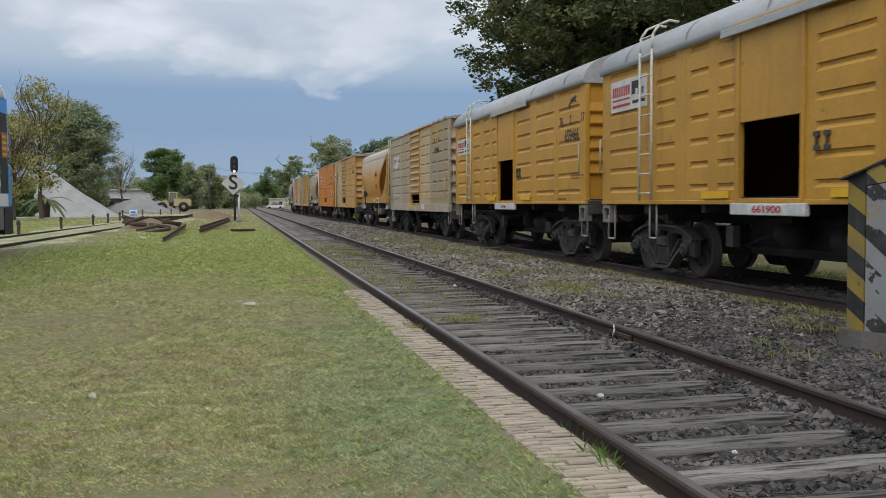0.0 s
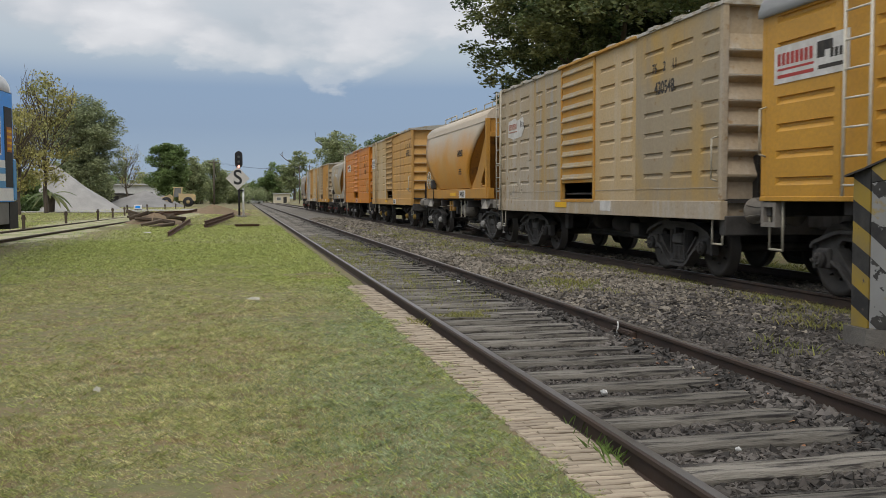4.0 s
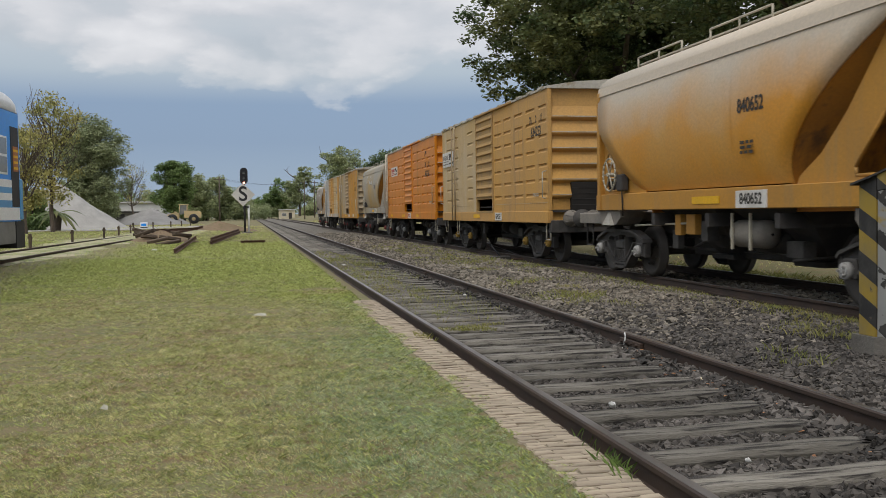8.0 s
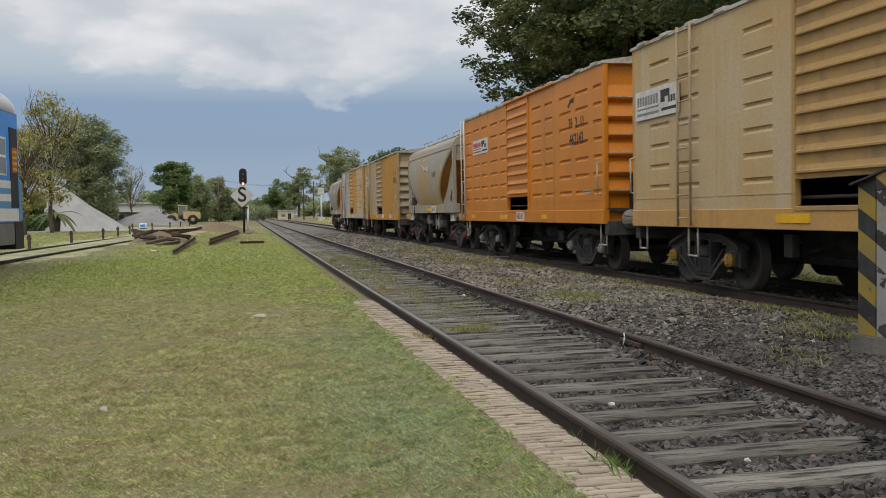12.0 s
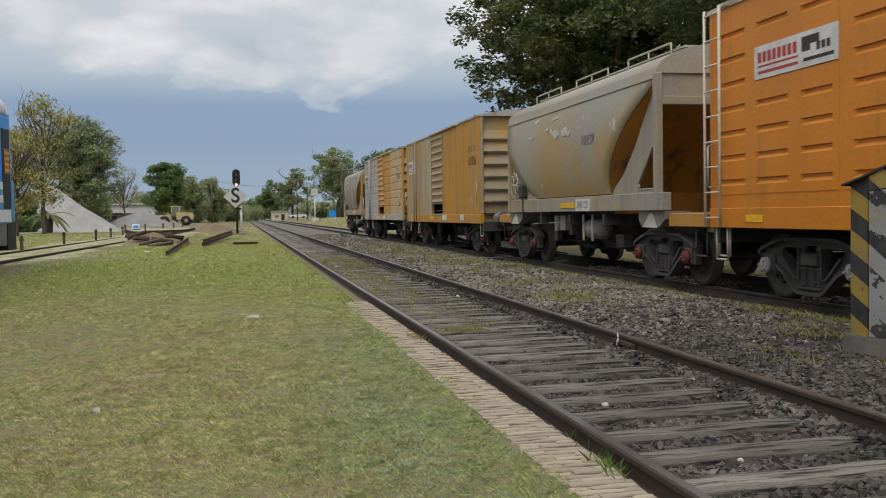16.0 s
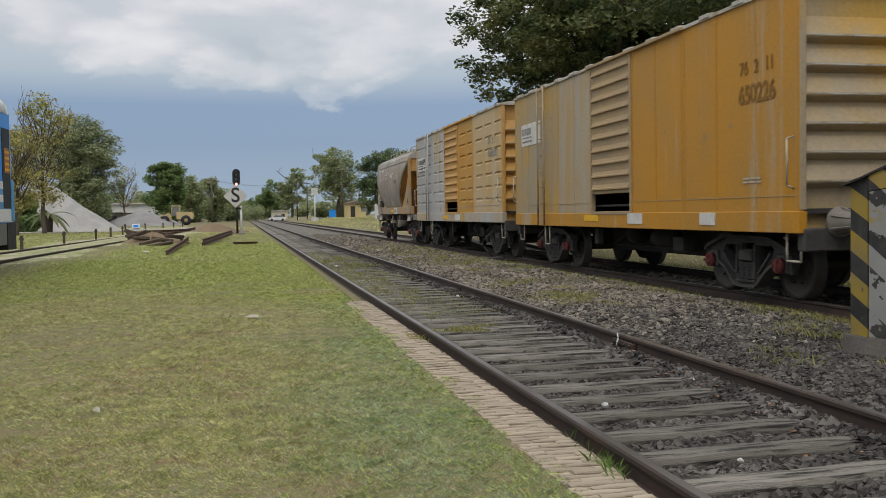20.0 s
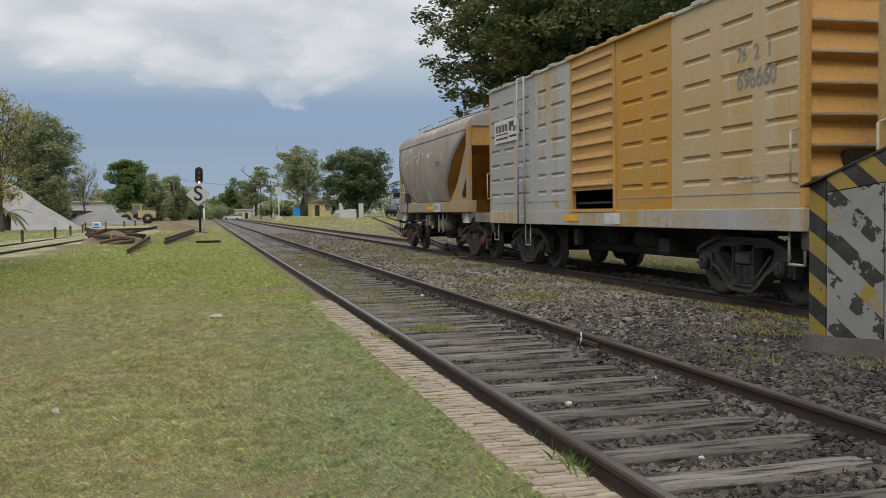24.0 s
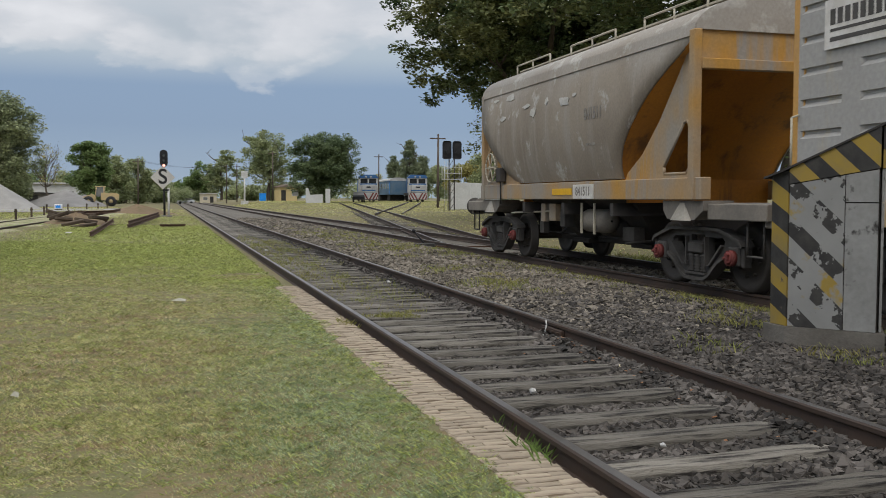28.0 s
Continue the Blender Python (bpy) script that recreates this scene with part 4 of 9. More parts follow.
def bogie(car, y, caps="plain"):
    frame_ = shared("bogie", BOGIE["bolster"], car, pose(0, y, 0), "dusty cast steel three-piece bogie")
    shared("side_frame", BOGIE["left"], frame_)
    shared("side_frame", BOGIE["right"], frame_)
    for coil, seat in BOGIE["springs"]:
        shared("spring_seat", seat, frame_)
        for k in (-0.155, 0.0, 0.155):
            shared("spring", coil, frame_, pose(0, k, 0))
    shared("brake_beam", BOGIE["brake"], frame_)
    for sy in (-1, 1):
        w = shared("wheelset", BOGIE["wheelset"], frame_, pose(0, sy * 0.915, WHEEL_R))
        WHEELS.append(w)
        shared("axle_cap", CAP_MESH[caps], frame_, pose(-1.165, sy * 0.915, 0.455))
        shared("axle_cap", CAP_MESH[caps], frame_, pose(1.165, sy * 0.915, 0.455, 0, 0, 180))


def underframe(car, half, bolsters, floor, sill_mat, sill_z, kind="box"):
    """Centre sill, floor beams, brake gear, couplers and corner steps."""
    # second box: added depth that makes the space beneath the floor dark
    b = Build().box(-0.22, 0.22, -half + 0.05, half - 0.05, floor - 0.42, floor - 0.06, 0.01).box(-0.30, 0.30, -bolsters[1] + 1.35, bolsters[1] - 1.35, 0.40, floor - 0.3, 0.02)
    part("centre_sill", b, M_UNDER, car)
    for y in bolsters if kind == "box" else ():
        part("cross_bearer", Build().box(-1.38, 1.38, y - 0.2, y + 0.2, floor - 0.26, floor - 0.04, 0.01), M_UNDER, car)
    for y in (-1.9, 0.0, 1.9):
        part("cross_bearer", Build().box(-1.4, 1.4, y - 0.06, y + 0.06, floor - 0.22, floor - 0.02), M_UNDER, car)
    for s in (-1, 1):
        e = s * half
        c = Build().box(-0.14, 0.14, *sorted((e - s * 0.1, e + s * 0.24)), 0.78, 1.02, 0.02)
        c.box(-0.17, 0.12, *sorted((e + s * 0.22, e + s * 0.43)), 0.76, 1.04, 0.04)
        c.box(-0.17, -0.06, *sorted((e + s * 0.38, e + s * 0.56)), 0.78, 1.02, 0.03)
        part("coupler", c, M_BOGIE, car)
        part("air_hose", Build().path([(0.32, e, 0.85), (0.34, e + s * 0.16, 0.70), (0.30, e + s * 0.32, 0.52), (0.24, e + s * 0.46, 0.50)], 0.025, 8), M_BLACK, car)
    res = Build().lathe([(-0.42, 0.02), (-0.40, 0.11), (-0.33, 0.16), (0.33, 0.16), (0.40, 0.11), (0.42, 0.02)], "y", (-0.75, -0.75, 0.72), 18)
    part("air_reservoir", res, M_UNDER, car)
    cyl = Build().lathe([(-0.3, 0.02), (-0.3, 0.17), (0.1, 0.17), (0.14, 0.11), (0.3, 0.09), (0.3, 0.02)], "y", (-0.55, 1.0, 0.74), 18)
    cyl.box(-0.62, -0.40, 0.85, 1.15, 0.88, floor - 0.05)
    part("brake_cylinder", cyl, M_UNDER, car)
    rods = Build().tube((-0.3, -2.9, 0.52), (-0.3, 2.9, 0.50), 0.022, 6).tube((-0.62, 1.3, 0.74), (-0.3, 2.6, 0.52), 0.02, 6).tube((-1.05, -1.7, 0.50), (-0.35, -1.7, 0.54), 0.02, 6)
    rods.box(-0.9, -0.7, -1.7, -1.3, 0.52, 0.75, 0.01).box(-1.12, -1.0, 1.55, 1.75, 0.55, 0.86, 0.01)
    part("brake_rigging", rods, M_BOGIE, car)


def step_iron(car, x, y, z_top, z_foot, mat, width=0.30):
    b = Build().path([(x, y - width / 2, z_top), (x, y - width / 2, z_foot), (x, y + width / 2, z_foot), (x, y + width / 2, z_top)], 0.016, 6)
    part("step", b, mat, car)


def ladder(car, x, y0, y1, z0, z1, rungs, mat, hook=False):
    b = Build()
    for y in (y0, y1):
        pts = [(x, y, z0), (x, y, z1)]
        if hook:
            pts += [(x + 0.02, y, z1 + 0.24), (x + 0.12, y, z1 + 0.38), (x + 0.30, y, z1 + 0.46), (x + 0.46, y, z1 + 0.44)]
        b.path(pts, 0.02, 6)
    for k in range(rungs):
        z = z0 + 0.12 + (z1 - z0 - 0.2) * k / (rungs - 1)
        b.tube((x, y0, z), (x, y1, z), 0.013, 6)
    if hook:
        for q, z in ((0.02, 0.22), (0.28, 0.455)):
            b.tube((x + q, y0, z1 + z), (x + q, y1, z1 + z), 0.013, 6)
    part("ladder", b, mat, car)


def rib(b, y0, y1, z, depth=0.045, h=0.055, x=-1.5):
    """A pressed horizontal ridge with slanting flanks, standing out of the wall."""
    s = -1 if x < 0 else 1
    e = min(0.035, (y1 - y0) * 0.2)
    rings = ((1.0, 0.0, 0.0), (-0.1, 0.55, 0.5), (-0.35, 1.0, 0.9), (-0.75, 1.0, 1.0), (-1.0, 0.0, 0.6))
    v = []
    for q, d, c in rings:
        for yy, sg in ((y0, 1), (y1, -1)):
            v += [(x, yy, z + q * h), (x + s * depth * d, yy + sg * e, z + q * h)]
    f = []
    for i in range(len(rings) - 1):
        o = 4 * i
        f += [(o + 1, o + 3, o + 7, o + 5), (o, o + 1, o + 5, o + 4), (o + 2, o + 6, o + 7, o + 3)]
    b.add(v, f)
    return b


def grooved_sheet(x, y0, y1, z0, z1, columns, rows, depth, h):
    """A side sheet with level grooves pressed into it. columns: (middle, length) of the grooves, rows: their heights."""
    s = 1 if x > 0 else -1
    ends = [(max(y0 + 0.12, c - l / 2), min(y1 - 0.12, c + l / 2)) for c, l in columns]
    columns = [((a + e) / 2, e - a) for a, e in ends]
    ys = sorted({y0, y1} | {c - l / 2 for c, l in columns} | {c + l / 2 for c, l in columns})
    zs = sorted({z0, z1} | {r - h / 2 for r in rows} | {r + h / 2 for r in rows})
    ny, nz = len(ys), len(zs)
    b = Build()
    v = [(x, y, z) for z in zs for y in ys]
    f = []
    at = lambda i, j: j * ny + i
    in_y = [any(abs((ys[i] + ys[i + 1]) / 2 - c) < l / 2 for c, l in columns) for i in range(ny - 1)]
    in_z = [any(abs((zs[j] + zs[j + 1]) / 2 - r) < h / 2 for r in rows) for j in range(nz - 1)]
    for j in range(nz - 1):
        for i in range(ny - 1):
            a, c, d, e = at(i, j), at(i + 1, j), at(i + 1, j + 1), at(i, j + 1)
            if not (in_y[i] and in_z[j]):
                f.append((a, c, d, e))
                continue
            o, q = len(v), min(0.045, (ys[i + 1] - ys[i]) * 0.2)
            xi = x - s * depth
            zt, zb = zs[j + 1] - h * 0.10, zs[j + 1] - h * 0.48
            v += [(xi, ys[i] + q, zb), (xi, ys[i + 1] - q, zb), (xi, ys[i + 1] - q, zt), (xi, ys[i] + q, zt)]
            f += [(a, c, o + 1, o), (c, d, o + 2, o + 1), (d, e, o + 3, o + 2), (e, a, o, o + 3), (o, o + 1, o + 2, o + 3)]
    # edges and back
    rim = [at(i, 0) for i in range(ny)] + [at(ny - 1, j) for j in range(1, nz)] + [at(i, nz - 1) for i in range(ny - 2, -1, -1)] + [at(0, j) for j in range(nz - 2, 0, -1)]
    o, m = len(v), len(rim)
    v += [(x - s * 0.05, v[k][1], v[k][2]) for k in rim]
    f += [(rim[k], rim[(k + 1) % m], o + (k + 1) % m, o + k) for k in range(m)]
    f.append(tuple(o + k for k in reversed(range(m))))
    return b.add(v, f)


def corrugated_end(half_w, y, z0, z1, waves, depth, s, hatch=False):
    """An end wall folded into deep level ridges, with a plain head."""
    b = Build()
    prof = [(0, z0)]
    base = z0 + 0.5
    top = z1 - 0.42
    p = (top - base) / waves
    prof.append((0, base))
    for k in range(waves):
        zz = base + k * p
        prof += [(0, zz + p * 0.06), (depth * 0.80, zz + p * 0.20), (depth, zz + p * 0.27), (depth * 0.98, zz + p * 0.36), (depth * 0.62, zz + p * 0.58), (depth * 0.16, zz + p * 0.88)]
    prof += [(0, top), (0, z1)]
    outer = [(y + s * d, z) for d, z in prof]
    inner = [(y - s * 0.05, z1), (y - s * 0.05, z0)]
    b.prism(outer + inner, "x", -half_w + 0.02, half_w - 0.02)
    return b


def sticker(car, y, z, w, h, ink, ink2, tilt=0.0, x=-1.565):
    """The owner's white panel, its lettering drawn as plain bars and blocks."""
    p = part("owner_panel", Build().box(x, x + 0.012, y - w / 2, y + w / 2, z - h / 2, z + h / 2), M_STICKER, car, "worn white panel with plain coloured bars")
    b = Build()
    x -= 0.002
    n, a, e = 8, y + w * 0.45, y - w * 0.06
    for k in range(n):
        y1 = a + (e - a) * k / n
        y0 = a + (e - a) * (k + 0.72) / n
        b.box(x, x + 0.003, min(y0, y1), max(y0, y1), z - h * 0.02, z + h * 0.30)
    b.box(x, x + 0.003, e, a, z - h * 0.16, z - h * 0.10)
    b.box(x, x + 0.003, e, a, z - h * 0.36, z - h * 0.27)
    part("printed_block", b, ink, p)
    c = Build().box(x, x + 0.003, y - w * 0.20, y - w * 0.10, z - h * 0.05, z + h * 0.36).box(x, x + 0.003, y - w * 0.30, y - w * 0.20, z + h * 0.12, z + h * 0.36)
    for k in range(3):
        c.box(x, x + 0.003, y - w * (0.31 + 0.055 * k), y - w * (0.27 + 0.055 * k), z - h * 0.10, z + h * 0.12)
    c.box(x, x + 0.003, y - w * 0.46, y - w * 0.12, z - h * 0.34, z - h * 0.24)
    part("printed_block", c, ink2, p)


def running_dog(car, y, z, size, mat, x=-1.56):
    """A small stencilled emblem: a stretched dark sprinting form, as a plain shape."""
    pts = [(0.52, 0.20), (0.40, 0.27), (0.28, 0.21), (0.05, 0.23), (-0.22, 0.13), (-0.32, 0.02), (-0.56, -0.14), (-0.42, -0.13), (-0.40, -0.28), (-0.26, -0.09), (-0.05, 0.01), (0.15, 0.03), (0.36, 0.0), (0.54, -0.03), (0.38, 0.09), (0.42, 0.16)]
    part("emblem", Build().prism([(y - u * size, z + w * size) for u, w in pts], "x", x - 0.002, x), mat, car)


def plate_number(car, text, y, z, w, h, ink, x=-1.565):
    part("number_plate", Build().box(x, x + 0.02, y - w / 2, y + w / 2, z - h / 2, z + h / 2, 0.004), M_STICKER, car)
    if text:
        lettering(text, h * 0.62, ink, car, facing(x - 0.002, y, z), squeeze=w / (h * 0.62 * len(text) * 0.95))


def small_print(car, y, z, w, rows, mat, x=-1.553, h=0.05):
    """Lines of stencil too small to read, as bars."""
    b = Build()
    rng = random.Random(int(y * 100))
    for k in range(rows):
        a = y + w / 2
        while a > y - w / 2:
            l = rng.uniform(0.05, 0.16)
            b.box(x - 0.002, x, max(a - l, y - w / 2), a, z - k * h * 1.7 - h, z - k * h * 1.7)
            a -= l + 0.035
    part("small_print", b, mat, car)


def boxcar(u, length, bolster, base, eave, wall, roof, door_mat, label, style, numbers, ink, caps="plain", owner=(None, None), sticker_at=None, seed=0, ladder_at=3.7, bay_mats=None, groove_shift=0.0, end_mat=None, rib_mat=None):
    """A bogie van: ribbed side panels, sliding door, folded ends, curved roof. u: its middle on the train."""
    car = thing("boxcar", pose(TRAIN_X, u, 0), label, "freight wagon", "wagons of the goods train")
    CARS.append((car, u))
    half = length / 2
    W = 1.5
    rng = random.Random(seed)
    round_roof = style == "round"
    door = 0.74 if round_roof else 0.93
    off = 0.0 if round_roof else -0.05
    d0, d1 = off - door, off + door
    floor = base + 0.08 if round_roof else base + 0.30
    # floor and sills
    part("floor", Build().box(-W + 0.02, W - 0.02, -half + 0.03, half - 0.03, floor - 0.06, floor), M_UNDER, car)
    for sx in (-1, 1):
        lo, hi = (base - 0.02, base + 0.04) if round_roof else (base, base + 0.27)
        part("side_sill", Build().box(*sorted((sx * (W + 0.018), sx * (W - 0.10))), -half, half, lo, hi, 0.008), bay_mats[2] if style == "plain" else wall, car)
    # side panels: bays left and right of the door, on both sides
    if round_roof:
        rows = [1.42 + 0.335 * k for k in range(7)]
        columns = [(4.42, 1.62), (2.98, 0.68), (1.95, 0.72), (1.08, 0.5), (-1.585, 1.23), (-3.065, 1.23), (-4.6, 1.28)]
        bays_l, bays_r = [(half, 3.92, 1), (3.92, 2.28, 2), (2.28, d1, 1)], [(d0, -2.15, 1), (-2.15, -3.85, 1), (-3.85, -half, 1)]
    else:
        rows = [1.57 + 0.333 * k for k in range(7)]
        columns = [(sg * (1.6 + 1.0 * k) + (groove_shift if sg > 0 or groove_shift > 0 else 0.0), 0.74) for sg in (-1, 1) for k in range(5)]
        bays_l = [(half, 2.85, 3), (2.85, d1, 2)]
        bays_r = [(d0, -2.9, 2), (-2.9, -half, 3)]
    wall_lo = base + 0.03 if round_roof else base + 0.265
    for sx in (-1, 1):
        for bay, (y1, y0, n) in enumerate(bays_l + bays_r):
            paint = bay_mats[bay] if bay_mats else wall
            if style == "plain":
                b = Build().box(*sorted((sx * W, sx * (W - 0.05))), y0 + 0.004, y1 - 0.004, wall_lo, eave, 0.004)
                panel = part("side_panel", b, paint, car)
                rivet = Build()
                for k in range(n + 1):
                    yy = min(max(y0 + (y1 - y0) * k / n, y0 + 0.04), y1 - 0.04)
                    rivet.box(*sorted((sx * W, sx * (W + 0.006))), yy - 0.035, yy + 0.035, wall_lo + 0.02, eave - 0.02)
                    for j in range(34):
                        z = wall_lo + 0.06 + (eave - wall_lo - 0.12) * j / 33
                        rivet.box(*sorted((sx * (W + 0.006), sx * (W + 0.013))), yy - 0.009, yy + 0.009, z - 0.009, z + 0.009)
                tagged(part("riveted_strip", rivet, paint, panel), kind="stuff")
                continue
            mids = [c for c in columns if y0 + 0.2 < c[0] < y1 - 0.2]
            part("side_panel", grooved_sheet(sx * W, y0 + 0.004, y1 - 0.004, wall_lo, eave, mids, [z for z in rows if z < eave - 0.09], 0.035, 0.10 if round_roof else 0.088), paint, car)
        if not round_roof:
            for y1, y0, n in bays_l + bays_r:
                part("lap_seam", Build().box(*sorted((sx * (W - 0.01), sx * (W + 0.007))), y0 + 0.06, y1 - 0.06, base + 0.455, base + 0.467), bay_mats[0] if bay_mats else wall, car)
        # the doorway, its frame and the sliding door above or before the opening
        opening_top = base + 1.07 if round_roof else base + 0.62
        fr = Build()
        for yy in (d0, d1):
            fr.box(*sorted((sx * (W + 0.03), sx * (W - 0.06))), yy - 0.035, yy + 0.035, wall_lo, eave - 0.02, 0.006)
        fr.box(*sorted((sx * (W + 0.03), sx * (W - 0.05))), d0, d1, wall_lo - 0.03, wall_lo + 0.03, 0.006)
        part("door_frame", fr, wall if round_roof else door_mat, car)
        dr = Build().box(*sorted((sx * (W + 0.012), sx * (W - 0.03))), d0 + 0.036, d1 - 0.036, opening_top, eave - 0.03, 0.005)
        if not round_roof:
            nr = 10
        d = part("sliding_door", dr, door_mat, car)
        if not round_roof:
            louvre = Build()
            rib(louvre, d0 + 0.05, d1 - 0.05, 0.0, 0.045, 0.06, sx * (W + 0.010))
            louvre = louvre.mesh("door_rib", rib_mat or door_mat)
            for k in range(nr):
                shared("door_rib", louvre, d, pose(0, 0, opening_top + 0.12 + (eave - opening_top - 0.28) * k / (nr - 1)))
        part("door_rail", Build().box(*sorted((sx * (W + 0.07), sx * (W - 0.02))), d0 - (0.15 if round_roof else 1.9) * (sx < 0) - 0.1, d1 + 0.12, eave - 0.03, eave + 0.02, 0.006), door_mat, car)
        if not round_roof:
            g = Build()
            g.tube((sx * (W - 0.10), d0, base + 0.40), (sx * (W - 0.10), d1, base + 0.40), 0.022, 8)
            part("opening_bars", g, M_UNDER, car)
    if round_roof:
        part("door_sill", Build().box(-W - 0.06, -W + 0.02, d0 - 0.12, d1 + 0.12, base - 0.16, base - 0.005, 0.01), M_WHITE, car, "pale painted door sill plate")
    # ends
    for s in (-1, 1):
        e = corrugated_end(W, s * (half - 0.12 if not round_roof else half - 0.05), base + 0.02, eave + 0.02, 6, 0.115 if not round_roof else 0.05, s)
        part("end_wall", e, end_mat or wall, car)
        if not round_roof:
            pitch = (eave + 0.02 - 0.42 - base - 0.52) / 6
            for k in range(6):
                # pale strip per crest: the bright highlight and worn paint put into colour
                zc, yc = base + 0.52 + (k + 0.32) * pitch, s * (half - 0.12 + 0.115)
                wear = Build().prism([(-1.40, zc - 0.004), (-0.7, zc - 0.012), (0.2, zc - 0.008), (1.40, zc - 0.011), (1.40, zc + 0.008), (0.6, zc + 0.012), (-0.4, zc + 0.008), (-1.40, zc + 0.010)], "y", *sorted((yc, yc + s * 0.003)))
                part("worn_crest", wear, M_ROOF2, car, "pale line along the ridge crest, wear and highlight in its colour")
        if style == "ribbed":
            gy = s * (half - 0.12)
            # solid box: shade of the opening is put into its near-black colour
            part("end_vent", Build().box(-0.95, 1.2, *sorted((gy, gy + s * 0.119)), base + 0.30, base + 0.92), M_DARK, car, "near-black box behind level bars, shade of the opening in its colour")
            for k in range(4):
                part("vent_bar", Build().box(-0.95, 1.2, *sorted((gy + s * 0.119, gy + s * 0.13)), base + 0.40 + 0.13 * k, base + 0.412 + 0.13 * k), M_UNDER, car)
        for sx in (-1, 1):
            part("corner_post", Build().box(*sorted((sx * (W + 0.004), sx * (W - 0.09))), *sorted((s * (half + 0.003), s * (half - 0.10))), base + 0.28 if not round_roof else base + 0.045, eave, 0.012), end_mat or wall, car)
        part("buffer_beam", Build().box(-W + 0.05, W - 0.05, *sorted((s * (half + 0.02), s * (half - 0.14))), base - 0.22, base + 0.06, 0.015), M_BOGIE, car)
    # roof
    if round_roof:
        arc = [(-1.56, eave - 0.04), (-1.56, eave + 0.04)] + [(-1.54 * math.cos(a), eave + 0.06 + 0.60 * math.sin(a)) for a in [math.pi * k / 20 for k in range(1, 20)]] + [(1.56, eave + 0.04), (1.56, eave - 0.04)]
        r = Build().prism(arc, "y", -half - 0.02, half + 0.02)
        r.s = [True] * (len(arc)) + [False, False]
        rf = part("roof", r, roof, car, "smooth grey arched roof")
        part("eave_drip", Build().box(-1.6, -1.55, -1.9, d1 + 0.35, eave - 0.12, eave - 0.01, 0.006), roof, car)
        for k in range(5):
            y = -half + length * (k + 0.5) / 5
            seam = [(-1.562 * math.cos(a), eave + 0.062 + 0.606 * math.sin(a)) for a in [math.pi * q / 20 for q in range(21)]]
            part("roof_seam", Build().sheet(seam, "y", y - 0.03, y + 0.03), roof, car)
    else:
        top = [(-1.53, eave - 0.02), (-1.53, eave + 0.03), (-0.8, eave + 0.14), (0, eave + 0.19), (0.8, eave + 0.14), (1.53, eave + 0.03), (1.53, eave - 0.02)]
        part("roof", Build().prism(top, "y", -half - 0.02, half + 0.02), roof, car, "pale low-pitched roof of pressed sheets")
        n = 13
        for k in range(n):
            y = -half + length * (k + 0.5) / n
            part("roof_rib", Build().prism([(-1.55, eave + 0.0), (-1.55, eave + 0.055), (0, eave + 0.235), (1.55, eave + 0.055), (1.55, eave)], "y", y - 0.14, y + 0.14), roof, car)
    # ladders, grips, steps
    lad = M_LADDER
    if round_roof:
        ladder(car, -1.60, 3.27, 3.72, base + 0.04, eave + 0.10, 8, M_WHITELAD, True)
        step_iron(car, -1.45, 3.5, base - 0.02, 0.62, lad, 0.26)
    else:
        y = ladder_at
        ladder(car, -1.60, y - 0.21, y + 0.21, base + 0.02, eave + 0.02, 9, owner[1] or lad)
        step_iron(car, -1.45, y, base, 0.50, lad)
    for s in (-1, 1):
        step_iron(car, -1.42, s * (half - 0.25), base, 0.55, lad)
        step_iron(car, 1.42, s * (half - 0.25), base, 0.55, lad)
        g = Build().path([(-1.51, s * (half - 0.12), base + 0.55), (-1.60, s * (half - 0.12), base + 0.58), (-1.60, s * (half - 0.12), base + 1.15), (-1.51, s * (half - 0.12), base + 1.18)], 0.013, 6)
        part("grab_iron", g, lad, car)
    underframe(car, half, (-bolster, bolster), floor, wall, base)
    for s in (-1, 1):
        bogie(car, s * bolster, caps)
    # marks
    if sticker_at:
        sticker(car, *sticker_at)
    for text, y, z, h in numbers:
        lettering(text, h, ink, car, facing(-1.503 if style != "plain" else -1.509, y, z), squeeze=0.86)
    return car


# colours of the wagons
M_WHITELAD = material("white_ladder_paint", (0.66, 0.62, 0.52), (0.58, 0.54, 0.45), rough=0.6, scale=4, fine=30, bump=0.05)
P_GOLD = material("golden_yellow_paint", (0.55, 0.288, 0.034), (0.47, 0.247, 0.032), rough=0.5, scale=0.9, fine=22, bump=0.08, seed=1, streak=(0.34, 0.17, 0.03), streak_amount=0.18, fleck=(0.28, 0.14, 0.03), fleck_size=6, fleck_amount=0.30)
P_GOLD2 = material("golden_yellow_paint_fresh", (0.58, 0.296, 0.032), (0.51, 0.262, 0.030), rough=0.48, scale=1.0, fine=22, bump=0.06, seed=2, streak=(0.38, 0.19, 0.03), streak_amount=0.12)
P_FADED = material("faded_grey_yellow_paint", (0.43, 0.36, 0.27), (0.43, 0.325, 0.19), rough=0.75, scale=0.45, fine=20, bump=0.15, seed=3, streak=(0.47, 0.42, 0.345), streak_amount=0.4, fleck=(0.33, 0.22, 0.11), fleck_size=4, fleck_amount=0.33)
P_TANDUST = material("dusty_pale_tan_paint", (0.52, 0.39, 0.225), (0.50, 0.335, 0.14), rough=0.75, scale=0.6, fine=20, bump=0.12, seed=31, streak=(0.52, 0.41, 0.26), streak_amount=0.35)
P_TAN = material("dull_tan_yellow_paint", (0.56, 0.305, 0.075), (0.50, 0.29, 0.10), rough=0.7, scale=0.5, fine=20, bump=0.12, seed=4, streak=(0.36, 0.215, 0.09), streak_amount=0.25)
